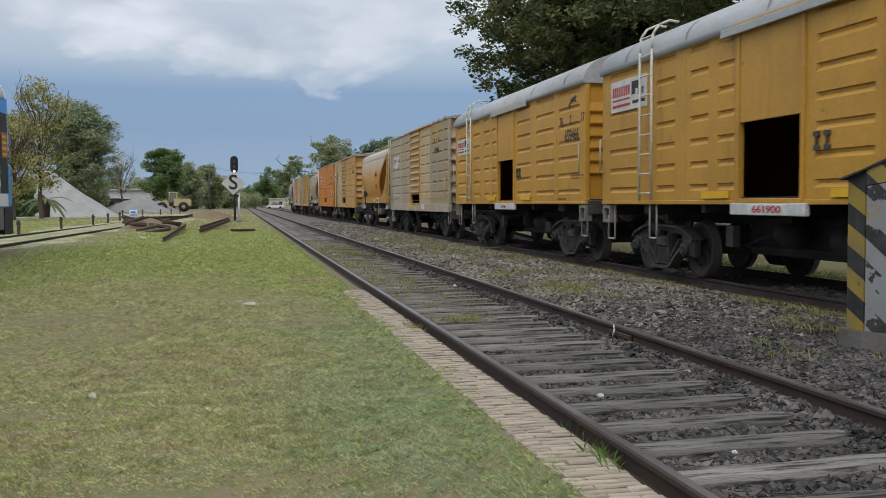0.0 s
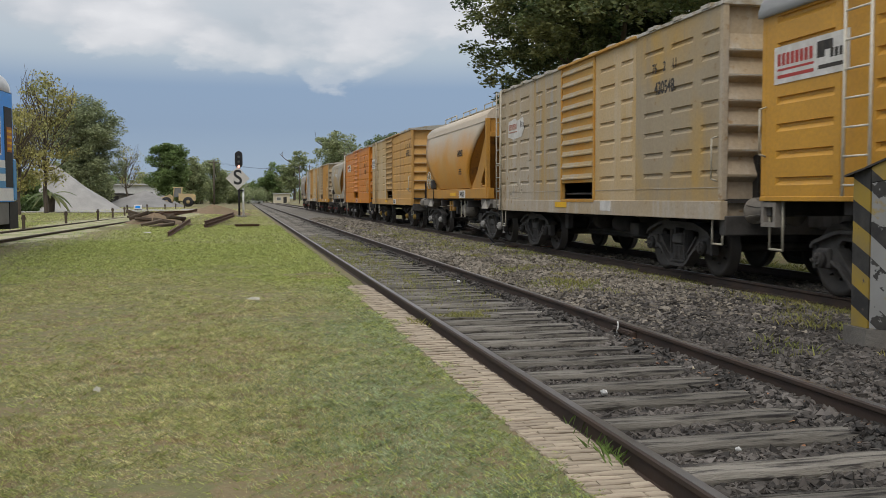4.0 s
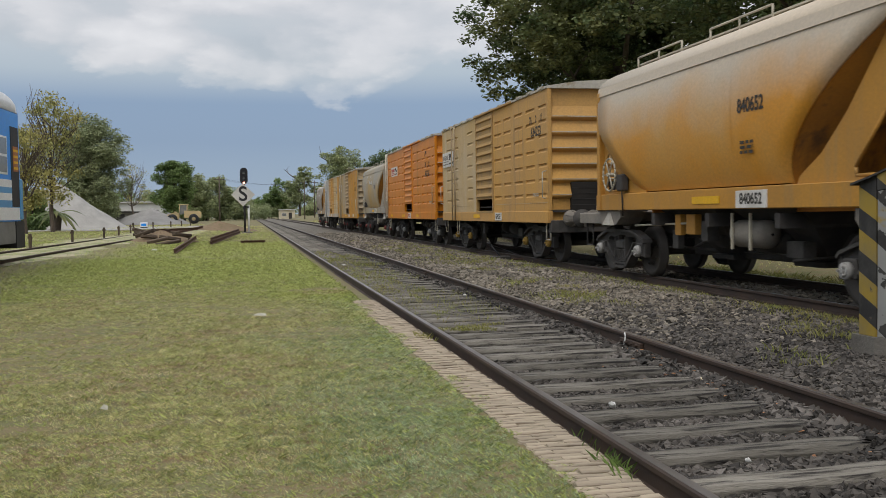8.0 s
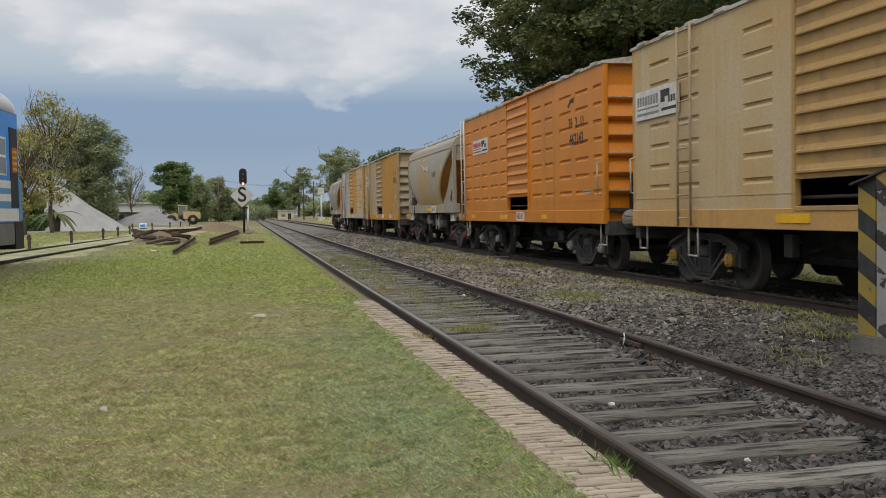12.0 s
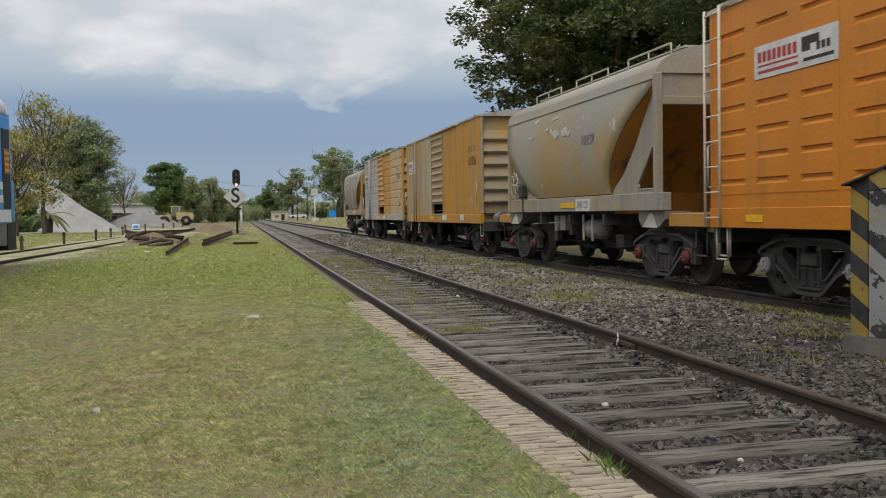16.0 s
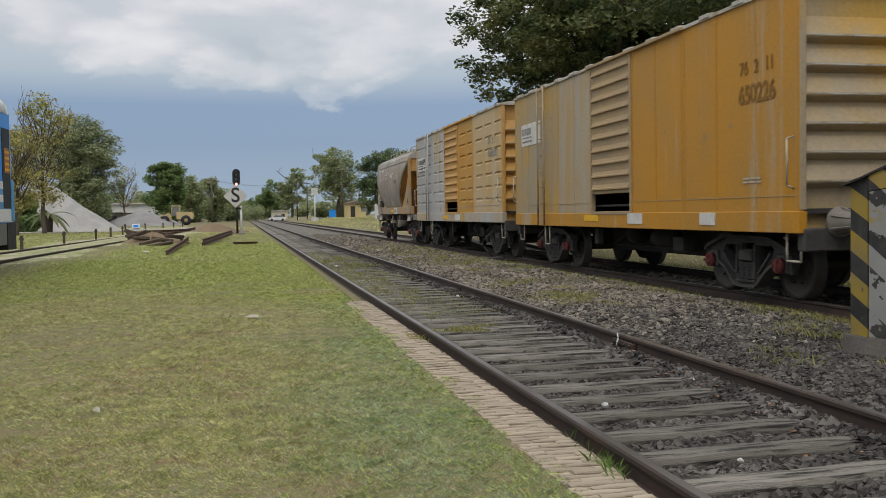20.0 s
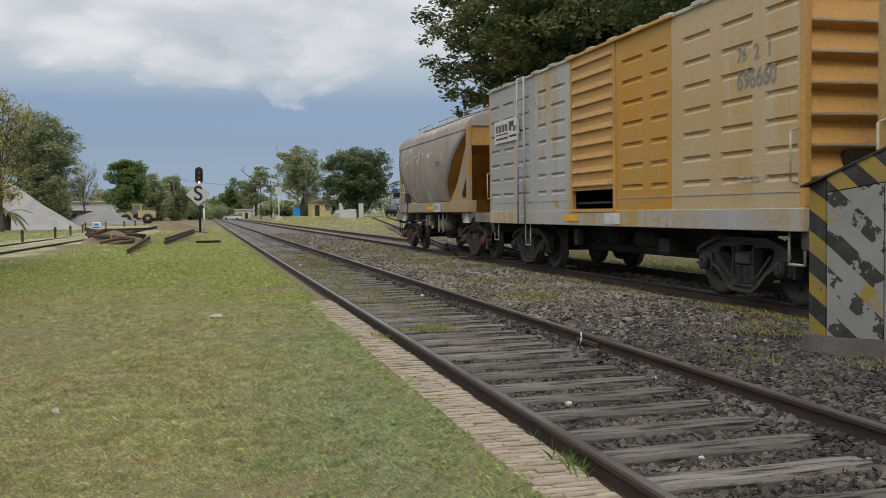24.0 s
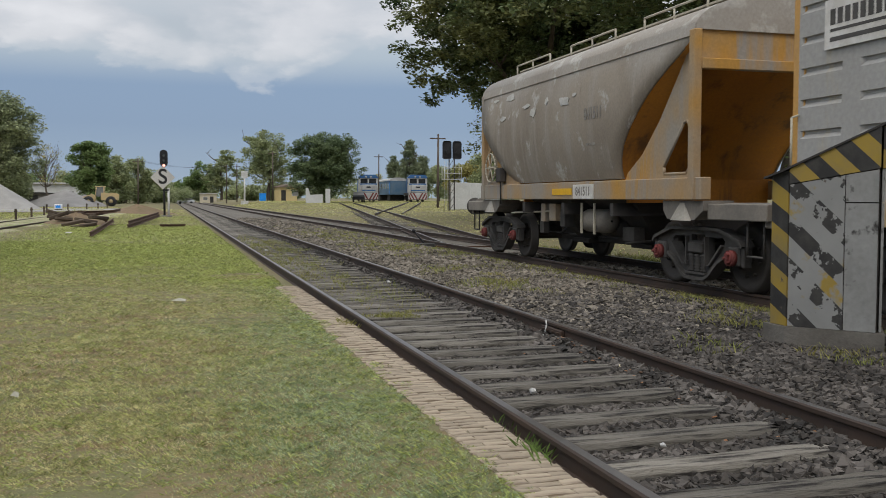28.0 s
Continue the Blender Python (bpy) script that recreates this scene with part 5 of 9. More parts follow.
P_ORANGE = material("fresh_orange_paint", (0.64, 0.215, 0.006), (0.57, 0.19, 0.006), rough=0.45, scale=0.8, fine=22, bump=0.06, seed=5, streak=(0.42, 0.17, 0.02), streak_amount=0.14)
P_WORN = material("worn_yellow_and_grey_paint", (0.48, 0.29, 0.06), (0.36, 0.29, 0.19), rough=0.7, scale=0.5, fine=20, bump=0.12, seed=6, streak=(0.33, 0.26, 0.17), streak_amount=0.35, fleck=(0.26, 0.17, 0.08), fleck_size=5, fleck_amount=0.30)
P_GREY = material("bleached_grey_paint_over_yellow", (0.40, 0.385, 0.36), (0.46, 0.30, 0.09), rough=0.75, scale=0.30, fine=20, bump=0.12, seed=10.4, streak=(0.43, 0.42, 0.40), streak_amount=0.55, fleck=(0.42, 0.22, 0.04), fleck_size=2.2, fleck_amount=0.34)
P_PALE = material("bleached_pale_grey_paint", (0.40, 0.395, 0.38), (0.36, 0.35, 0.33), rough=0.75, scale=0.6, fine=20, bump=0.12, seed=20, streak=(0.44, 0.37, 0.24), streak_amount=0.2)
P_YEL = material("patchy_strong_yellow_paint", (0.53, 0.24, 0.022), (0.49, 0.275, 0.06), rough=0.65, scale=0.7, fine=20, bump=0.1, seed=21, streak=(0.42, 0.30, 0.14), streak_amount=0.2)
P_DUSTY = material("dust_grey_over_yellow", (0.41, 0.34, 0.235), (0.43, 0.29, 0.12), rough=0.75, scale=0.5, fine=20, bump=0.1, seed=22, streak=(0.38, 0.34, 0.28), streak_amount=0.45)
P_YEL2 = material("plain_yellow_sheet", (0.51, 0.235, 0.014), (0.45, 0.225, 0.030), rough=0.6, scale=0.8, fine=20, bump=0.08, seed=23, streak=(0.43, 0.34, 0.22), streak_amount=0.22, fleck=(0.30, 0.20, 0.09), fleck_size=2.5, fleck_amount=0.30)
D_TAN = material("rust_tinted_tan_door", (0.44, 0.265, 0.085), (0.38, 0.235, 0.09), rough=0.7, scale=1.2, fine=22, bump=0.15, seed=7, streak=(0.27, 0.18, 0.09), streak_amount=0.3)
D_WORN = material("dusty_brown_door", (0.39, 0.275, 0.14), (0.34, 0.25, 0.15), rough=0.75, scale=1.2, fine=22, bump=0.15, seed=8)
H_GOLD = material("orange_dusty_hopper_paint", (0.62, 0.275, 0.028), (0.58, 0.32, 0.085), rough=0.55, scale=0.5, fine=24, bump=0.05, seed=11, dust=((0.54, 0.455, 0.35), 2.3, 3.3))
H_GOLDPLAIN = material("orange_hopper_frame_paint", (0.50, 0.245, 0.035), (0.44, 0.22, 0.04), rough=0.6, scale=1.0, fine=24, bump=0.08, seed=12, streak=(0.38, 0.22, 0.07), streak_amount=0.25)
H_GREYFRAME = material("grey_dusted_hopper_frame", (0.31, 0.285, 0.245), (0.37, 0.29, 0.17), rough=0.85, scale=0.5, fine=24, bump=0.15, seed=28, streak=(0.26, 0.235, 0.20), streak_amount=0.35)
H_GREY = material("cement_dusted_hopper", (0.345, 0.318, 0.27), (0.43, 0.285, 0.105), rough=0.85, scale=0.42, fine=24, bump=0.15, seed=13, fleck=(0.50, 0.49, 0.46), fleck_size=2.2, fleck_amount=0.30, dust=((0.36, 0.34, 0.295), 2.5, 4.2))
H_BROWN = material("brown_dusted_hopper", (0.31, 0.265, 0.21), (0.25, 0.21, 0.165), rough=0.85, scale=0.6, fine=24, bump=0.15, seed=14, streak=(0.33, 0.295, 0.25), streak_amount=0.4, fleck=(0.47, 0.45, 0.41), fleck_size=1.6, fleck_amount=0.37, dust=((0.36, 0.33, 0.29), 2.9, 3.6))
H_MIXED = material("dust_grey_and_orange_frame", (0.31, 0.275, 0.225), (0.46, 0.25, 0.055), rough=0.8, scale=0.55, fine=24, bump=0.15, seed=18.3, streak=(0.30, 0.275, 0.24), streak_amount=0.42)
H_INNER = material("rusty_orange_slope_sheet", (0.46, 0.185, 0.020), (0.37, 0.150, 0.022), rough=0.7, scale=0.9, fine=24, bump=0.1, seed=16, streak=(0.16, 0.075, 0.025), streak_amount=0.3)


def barrel(z):
    """How far the hopper's flank stands out at a height."""
    return float(np.interp(z, (1.50, 1.60, 1.75, 2.0, 2.3, 2.6, 2.9, 3.15, 3.42), (1.33, 1.37, 1.42, 1.475, 1.515, 1.525, 1.51, 1.475, 1.415)))


def hopper_cut(z, s=-1):
    """How far the flank draws in from the end at a height; the brake end keeps more of its sheet."""
    if s > 0:
        return float(np.interp(z, (1.50, 1.60, 1.70, 1.88, 2.07, 2.38, 2.55, 2.70, 3.0, 3.42), (2.05, 1.78, 1.57, 1.28, 1.03, 0.62, 0.40, 0.26, 0.16, 0.0)))
    return float(np.interp(z, (1.50, 1.66, 1.83, 2.0, 2.18, 2.35, 2.53, 2.71, 2.89, 3.06, 3.18, 3.28, 3.42), (2.17, 2.14, 2.07, 1.95, 1.78, 1.58, 1.35, 1.10, 0.80, 0.50, 0.27, 0.10, 0.0)))


def hopper(u, label, skin, frame_mat, inner, number, caps, ink, seed=0, print_rows=3):
    """A covered bogie hopper: bulging flanks cut by a curve towards the ends, gussets with a three-cornered hole, a railed roof."""
    car = thing("hopper_wagon", pose(TRAIN_X, u, 0), label, "freight wagon", "wagons of the goods train")
    CARS.append((car, u))
    half, body = 5.75, 4.33
    zs = [1.52, 1.60, 1.72, 1.85, 2.0, 2.15, 2.32, 2.5, 2.68, 2.85, 3.0, 3.15, 3.3, 3.42]

    def cut(z, s):
        return body - hopper_cut(z, s)
    for sx in (-1, 1):
        b = Build()
        n = 14
        v, f = [], []
        for z in zs:
            for k in range(n + 1):
                v.append((sx * barrel(z), -cut(z, -1) + (cut(z, -1) + cut(z, 1)) * k / n, z))
        for i in range(len(zs) - 1):
            for k in range(n):
                a = i * (n + 1) + k
                f.append((a, a + 1, a + n + 2, a + n + 1))
        m = len(v)
        v += [(x - sx * 0.03, y, z) for x, y, z in v]
        f += [tuple(m + i for i in reversed(q)) for q in f[:]]
        for i in range(len(zs) - 1):
            for k in (0, n):
                a = i * (n + 1) + k
                f.append((a, a + n + 1, m + a + n + 1, m + a))
        b.add(v, f, True)
        part("flank", b, skin, car, "bulging side sheet with a curved end cut")
        # the band under the eave and the seams of the side sheets
        part("eave_band", Build().prism([(sx * 1.40, 3.36), (sx * 1.45, 3.36), (sx * 1.42, 3.52), (sx * 1.36, 3.52)], "y", -body + 0.02, body - 0.02), skin, car)
        for y in (-0.9, 1.0):
            v, f = [], []
            for z in zs:
                if abs(y) < cut(z, -1):
                    v += [(sx * (barrel(z) + 0.004), y - 0.012, z), (sx * (barrel(z) + 0.004), y + 0.012, z)]
            f = [(2 * i, 2 * i + 1, 2 * i + 3, 2 * i + 2) for i in range(len(v) // 2 - 1)]
            part("weld_seam", Build().add(v, f, True), skin, car)
        # gussets behind the cut, with a hole of three corners
        for s in (-1, 1):
            x0, x1 = sorted((sx * 1.35, sx * 1.32))
            zb, y_out = 1.40, body
            ring = [(y_out - 2.12, zb), (y_out - 0.05, zb), (y_out - 0.05, 3.36), (y_out - 0.22, 3.30), (y_out - 0.55, 2.90), (y_out - 1.05, 2.32), (y_out - 1.55, 1.86), (y_out - 2.0, 1.60)]
            hole = [(y_out - 0.90, 1.56), (y_out - 0.32, 1.56), (y_out - 0.24, 1.64), (y_out - 0.24, 2.16), (y_out - 0.30, 2.27), (y_out - 0.40, 2.25), (y_out - 0.92, 1.66)]
            g = bmesh.new()
            def loop(points, x):
                return [g.verts.new((x, s * y, z)) for y, z in points]
            made = []
            for x in (x0, x1):
                o, h = loop(ring, x), loop(hole, x)
                edges = [g.edges.new((o[i], o[(i + 1) % len(o)])) for i in range(len(o))] + [g.edges.new((h[i], h[(i + 1) % len(h)])) for i in range(len(h))]
                bmesh.ops.triangle_fill(g, use_beauty=True, use_dissolve=False, edges=edges)
                made.append((o, h))
            for a, c in zip(made[0], made[1]):
                for i in range(len(a)):
                    j = (i + 1) % len(a)
                    g.faces.new((a[i], a[j], c[j], c[i]))
            bmesh.ops.recalc_face_normals(g, faces=g.faces)
            me = bpy.data.meshes.new("gusset_plate")
            g.to_mesh(me)
            g.free()
            me.materials.append(frame_mat)
            shared("gusset_plate", me, car)
            rim = Build()
            pts = [(sx * 1.34, s * y, z) for y, z in hole]
            rim.path(pts + pts[:1], 0.022, 6)
            part("hole_rim", rim, frame_mat, car)
            part("end_post", Build().box(*sorted((sx * 1.45, sx * 1.33)), *sorted((s * (body + 0.02), s * (body - 0.12))), 1.20, 3.44, 0.01), frame_mat, car)
        part("side_sill", Build().box(*sorted((sx * 1.42, sx * 1.25)), -body - 0.15, body + 0.15, 1.20, 1.50, 0.012), frame_mat, car)
    for s in (-1, 1):
        # slope sheet, head plate and cross beam of the end
        zs2 = [3.38, 3.28, 3.18, 3.05, 2.89, 2.71, 2.53, 2.35, 2.18, 2.0, 1.83, 1.66, 1.50, 1.2]
        sl = Build()
        zs2 = zs2[:-1]
        vv = []
        for z in zs2:
            w = barrel(z) - 0.004
            yy = s * (body - hopper_cut(z, s) - 0.012)
            vv += [(-w, yy, z), (w, yy, z), (-w, yy - s * 0.04, z), (w, yy - s * 0.04, z)]
        m_ = len(zs2)
        ff = []
        for i in range(m_ - 1):
            o = 4 * i
            ff += [(o, o + 1, o + 5, o + 4), (o + 2, o + 6, o + 7, o + 3), (o, o + 4, o + 6, o + 2), (o + 1, o + 3, o + 7, o + 5)]
        sl.add(vv, ff, True)
        foot = s * (body - hopper_cut(1.5, s))
        sl.box(-1.25, 1.25, *sorted((foot, foot - s * 0.05)), 1.15, 1.52)
        part("slope_sheet", sl, inner, car, "rust-streaked curved end sheet")
        part("head_plate", Build().box(-1.36, 1.36, *sorted((s * (body - 0.10), s * (body - 0.04))), 3.02, 3.52, 0.006), frame_mat, car)
        part("end_beam", Build().box(-1.34, 1.34, *sorted((s * (body + 0.06), s * (body - 0.06))), 2.92, 3.06, 0.01), frame_mat, car)
        part("end_platform", Build().box(-1.05, 1.05, *sorted((s * half, s * (body - 0.4))), 0.98, 1.16, 0.012), M_DUSTFRAME, car)
        part("buffer_beam", Build().box(-1.22, 1.22, *sorted((s * half, s * (half - 0.16))), 0.86, 1.16, 0.015), M_DUSTFRAME, car)
        gr = Build().path([(-0.95, s * (half - 0.08), 1.16), (-0.95, s * (half - 0.08), 1.30), (-0.45, s * (half - 0.08), 1.30), (-0.45, s * (half - 0.08), 1.16)], 0.014, 6)
        part("hand_rail", gr, M_LADDER, car)
        step_iron(car, -1.20, s * (half - 0.35), 1.0, 0.50, M_BOGIE, 0.34)
        # bolster end: a dusty casting under the sill, a cone-shaped apron before it and the ochre beam that carries the platform
        yb = s * 3.95
        for sx in (-1, 1):
            part("bolster_end", Build().prism([(yb - 0.52, 1.19), (yb + 0.52, 1.19), (yb + 0.52, 1.06), (yb + 0.40, 0.93), (yb - 0.30, 0.93), (yb - 0.52, 1.06)], "x", *sorted((sx * 1.36, sx * 0.9))), M_DUSTFRAME, car)
            v = [(sx * 1.365, yb - 0.06, 1.16), (sx * 1.365, yb + 0.06, 1.16), (sx * 1.365, yb - 0.24, 0.92), (sx * 1.365, yb + 0.24, 0.92), (sx * 1.44, yb - 0.19, 0.92), (sx * 1.44, yb + 0.19, 0.92)]
            part("bolster_apron", Build().add(v, [(0, 2, 4), (0, 4, 5, 1), (1, 5, 3), (2, 3, 5, 4), (0, 1, 3, 2)]), M_PALEDUST, car, "pale dust-covered sloping apron")
            part("platform_beam", Build().box(*sorted((sx * 1.30, sx * 1.06)), *sorted((yb + s * 0.52, s * half)), 0.94, 1.15, 0.012), H_GOLDPLAIN if seed == 7 else M_DUSTFRAME, car)
    # roof
    arc = [(-1.42, 3.44)] + [(-1.42 * math.cos(a), 3.46 + 0.50 * math.sin(a)) for a in [math.pi * k / 18 for k in range(1, 18)]] + [(1.42, 3.44)]
    r = Build().prism(arc, "y", -body, body)
    r.s = [True] * len(arc) + [False, False]
    part("roof", r, skin, car, "dusty arched roof")
    for y in (-2.6, 0.0, 2.6):
        h = Build().lathe([(0, 0.40), (0.10, 0.40), (0.13, 0.34), (0.14, 0.02)], "z", (0, y, 3.92), 18)
        part("loading_hatch", h, M_ROOF2, car)
    part("walkway", Build().box(-0.72, -0.42, -body + 0.4, body - 0.4, 3.94, 3.97).box(0.42, 0.72, -body + 0.4, body - 0.4, 3.94, 3.97), M_LADDER, car)
    for y0, y1 in ((-3.7, -1.9), (-0.9, 0.9), (1.9, 3.7)):
        for sx in (-1, 1):
            p = [(sx * 0.86, y0, 3.80), (sx * 0.86, y0, 4.04), (sx * 0.86, (y0 + y1) / 2, 4.04), (sx * 0.86, y1, 4.04), (sx * 0.86, y1, 3.80)]
            rl = Build().path(p, 0.018, 6).tube((sx * 0.86, (y0 + y1) / 2, 3.80), (sx * 0.86, (y0 + y1) / 2, 4.04), 0.016, 6)
            part("roof_rail", rl, M_LADDER, car)
    # chute funnels below, tank and gear
    for y in (-1.2, 1.2):
        v = [(-1.15, y - 0.95, 1.2), (1.15, y - 0.95, 1.2), (1.15, y + 0.95, 1.2), (-1.15, y + 0.95, 1.2), (-0.35, y - 0.3, 0.45), (0.35, y - 0.3, 0.45), (0.35, y + 0.3, 0.45), (-0.35, y + 0.3, 0.45)]
        part("discharge_chute", Build().add(v, [(0, 4, 5, 1), (1, 5, 6, 2), (2, 6, 7, 3), (3, 7, 4, 0), (4, 7, 6, 5)]), M_UNDER, car)
        part("chute_gate", Build().box(-0.5, 0.5, y - 0.36, y + 0.36, 0.38, 0.46, 0.01), M_UNDER, car)
    tank = Build().lathe([(-0.46, 0.02), (-0.44, 0.12), (-0.36, 0.20), (0.36, 0.20), (0.44, 0.12), (0.46, 0.02)], "y", (-1.05, -0.75, 0.84), 20)
    part("air_reservoir", tank, M_DUSTFRAME, car, "dusty cylindrical air tank")
    for y in (-1.0, -0.5):
        part("tank_strap", Build().box(-1.28, -1.25, y - 0.02, y + 0.02, 0.62, 1.14), M_LADDER, car)
    part("valve_box", Build().box(-1.18, -0.98, 0.42, 0.62, 0.70, 1.02, 0.01), M_BOGIE, car)
    part("hanger", Build().box(-1.22, -1.10, 0.75, 1.05, 0.80, 1.12, 0.01), frame_mat, car)
    part("hanger", Build().box(-1.22, -1.12, 1.25, 1.45, 0.78, 1.12, 0.01), frame_mat, car)
    # brake wheel at the far end
    w = Build()
    for k in range(20):
        a, c = 2 * math.pi * k / 20, 2 * math.pi * (k + 1) / 20
        w.tube((-1.50, body - 0.73 + 0.30 * math.cos(a), 1.86 + 0.30 * math.sin(a)), (-1.50, body - 0.73 + 0.30 * math.cos(c), 1.86 + 0.30 * math.sin(c)), 0.018, 6)
    for k in range(6):
        a = math.pi * k / 3
        w.tube((-1.50, body - 0.73, 1.86), (-1.50, body - 0.73 + 0.30 * math.cos(a), 1.86 + 0.30 * math.sin(a)), 0.014, 6)
    w.tube((-1.54, body - 0.73, 1.86), (-1.30, body - 0.73, 1.86), 0.04, 8)
    part("brake_wheel", w, M_LADDER, car)
    part("brake_gearbox", Build().box(-1.50, -1.36, body - 1.32, body - 1.05, 1.55, 1.85, 0.02), M_UNDER, car)
    part("brake_chain", Build().tube((-1.45, body - 1.2, 1.62), (-1.44, body - 1.22, 1.10), 0.014, 6), M_UNDER, car)
    part("long_lever", Build().tube((-1.2, 0.9, 0.98), (-1.2, 3.1, 0.92), 0.018, 6), M_LADDER, car)
    underframe(car, half, (-3.95, 3.95), 1.16, frame_mat, 1.1, "hopper")
    for s in (-1, 1):
        bogie(car, s * 3.95, caps)
    # ragged scabs of peeling cement crust high on the flank
    if seed != 4:
        rng = random.Random(seed)
        for k in range(9):
            yc, zc, w, h = rng.uniform(-1.0, 3.4), rng.uniform(2.75, 3.25), rng.uniform(0.08, 0.30), rng.uniform(0.03, 0.10)
            pts = [(yc + w * rng.uniform(0.6, 1.1) * math.cos(a), zc + h * rng.uniform(0.5, 1.2) * math.sin(a)) for a in [math.pi * q / 5 for q in range(10)]]
            v = [(-barrel(z) - d, y, z) for d in (0.002, 0.012) for y, z in pts]
            n = len(pts)
            part("crust_scab", Build().add(v, [tuple(range(n)), tuple(range(2 * n - 1, n - 1, -1))] + [(q, (q + 1) % n, n + (q + 1) % n, n + q) for q in range(n)]), M_CRUST, car, "flaking pale cement crust")
    # marks
    part("marker_plate", Build().box(-1.432, -1.42, -0.42, 0.42, 1.28, 1.39), M_MARK, car)
    plate_number(car, number, -1.30 if print_rows == 3 else -0.9, 1.33, 0.80, 0.24, ink, -1.438)
    if number:
        x = barrel(2.58)
        lettering(number, 0.19, ink, car, facing(-x - 0.006, -1.45, 2.58), squeeze=0.85)
    if print_rows:
        small_print(car, -1.3, 2.12, 0.34, print_rows, ink, -barrel(2.10) - 0.006, 0.04)
    return car


def buffer_pair(car, s, end, reach):
    """Side buffers on one end of a wagon: a finned cone, a plunger and a round head."""
    for sx in (-1, 1):
        e = lambda q: end + s * reach * q
        b = Build()
        prof = [(e(0.0), 0.02), (e(0.0), 0.19), (e(0.06), 0.19), (e(0.10), 0.15), (e(0.62), 0.105), (e(0.66), 0.105), (e(0.66), 0.02)]
        b.lathe(prof, "y", (sx * 0.98, 0, 1.03), 18)
        bf = part("buffer", b, M_DUSTFRAME, car, "dusty finned side buffer")
        for k in range(6):
            a = math.pi * (k / 3 + 1 / 6)
            c, n = math.cos(a), math.sin(a)
            ring = [(0.10, e(0.05)), (0.185, e(0.05)), (0.115, e(0.60)), (0.09, e(0.60))]
            v = [(sx * 0.98 + r * c - t * n, y, 1.03 + r * n + t * c) for t in (-0.012, 0.012) for r, y in ring]
            part("buffer_fin", Build().add(v, [(0, 1, 2, 3), (7, 6, 5, 4), (0, 4, 5, 1), (1, 5, 6, 2), (2, 6, 7, 3), (3, 7, 4, 0)]), M_DUSTFRAME, bf)
        h = Build().lathe([(e(0.60), 0.02), (e(0.60), 0.075), (e(0.93), 0.075), (e(0.94), 0.20), (e(0.985), 0.205), (e(1.0), 0.15), (e(1.0), 0.02)], "y", (sx * 0.98, 0, 1.03), 20)
        part("buffer_head", h, M_BOGIE, bf)


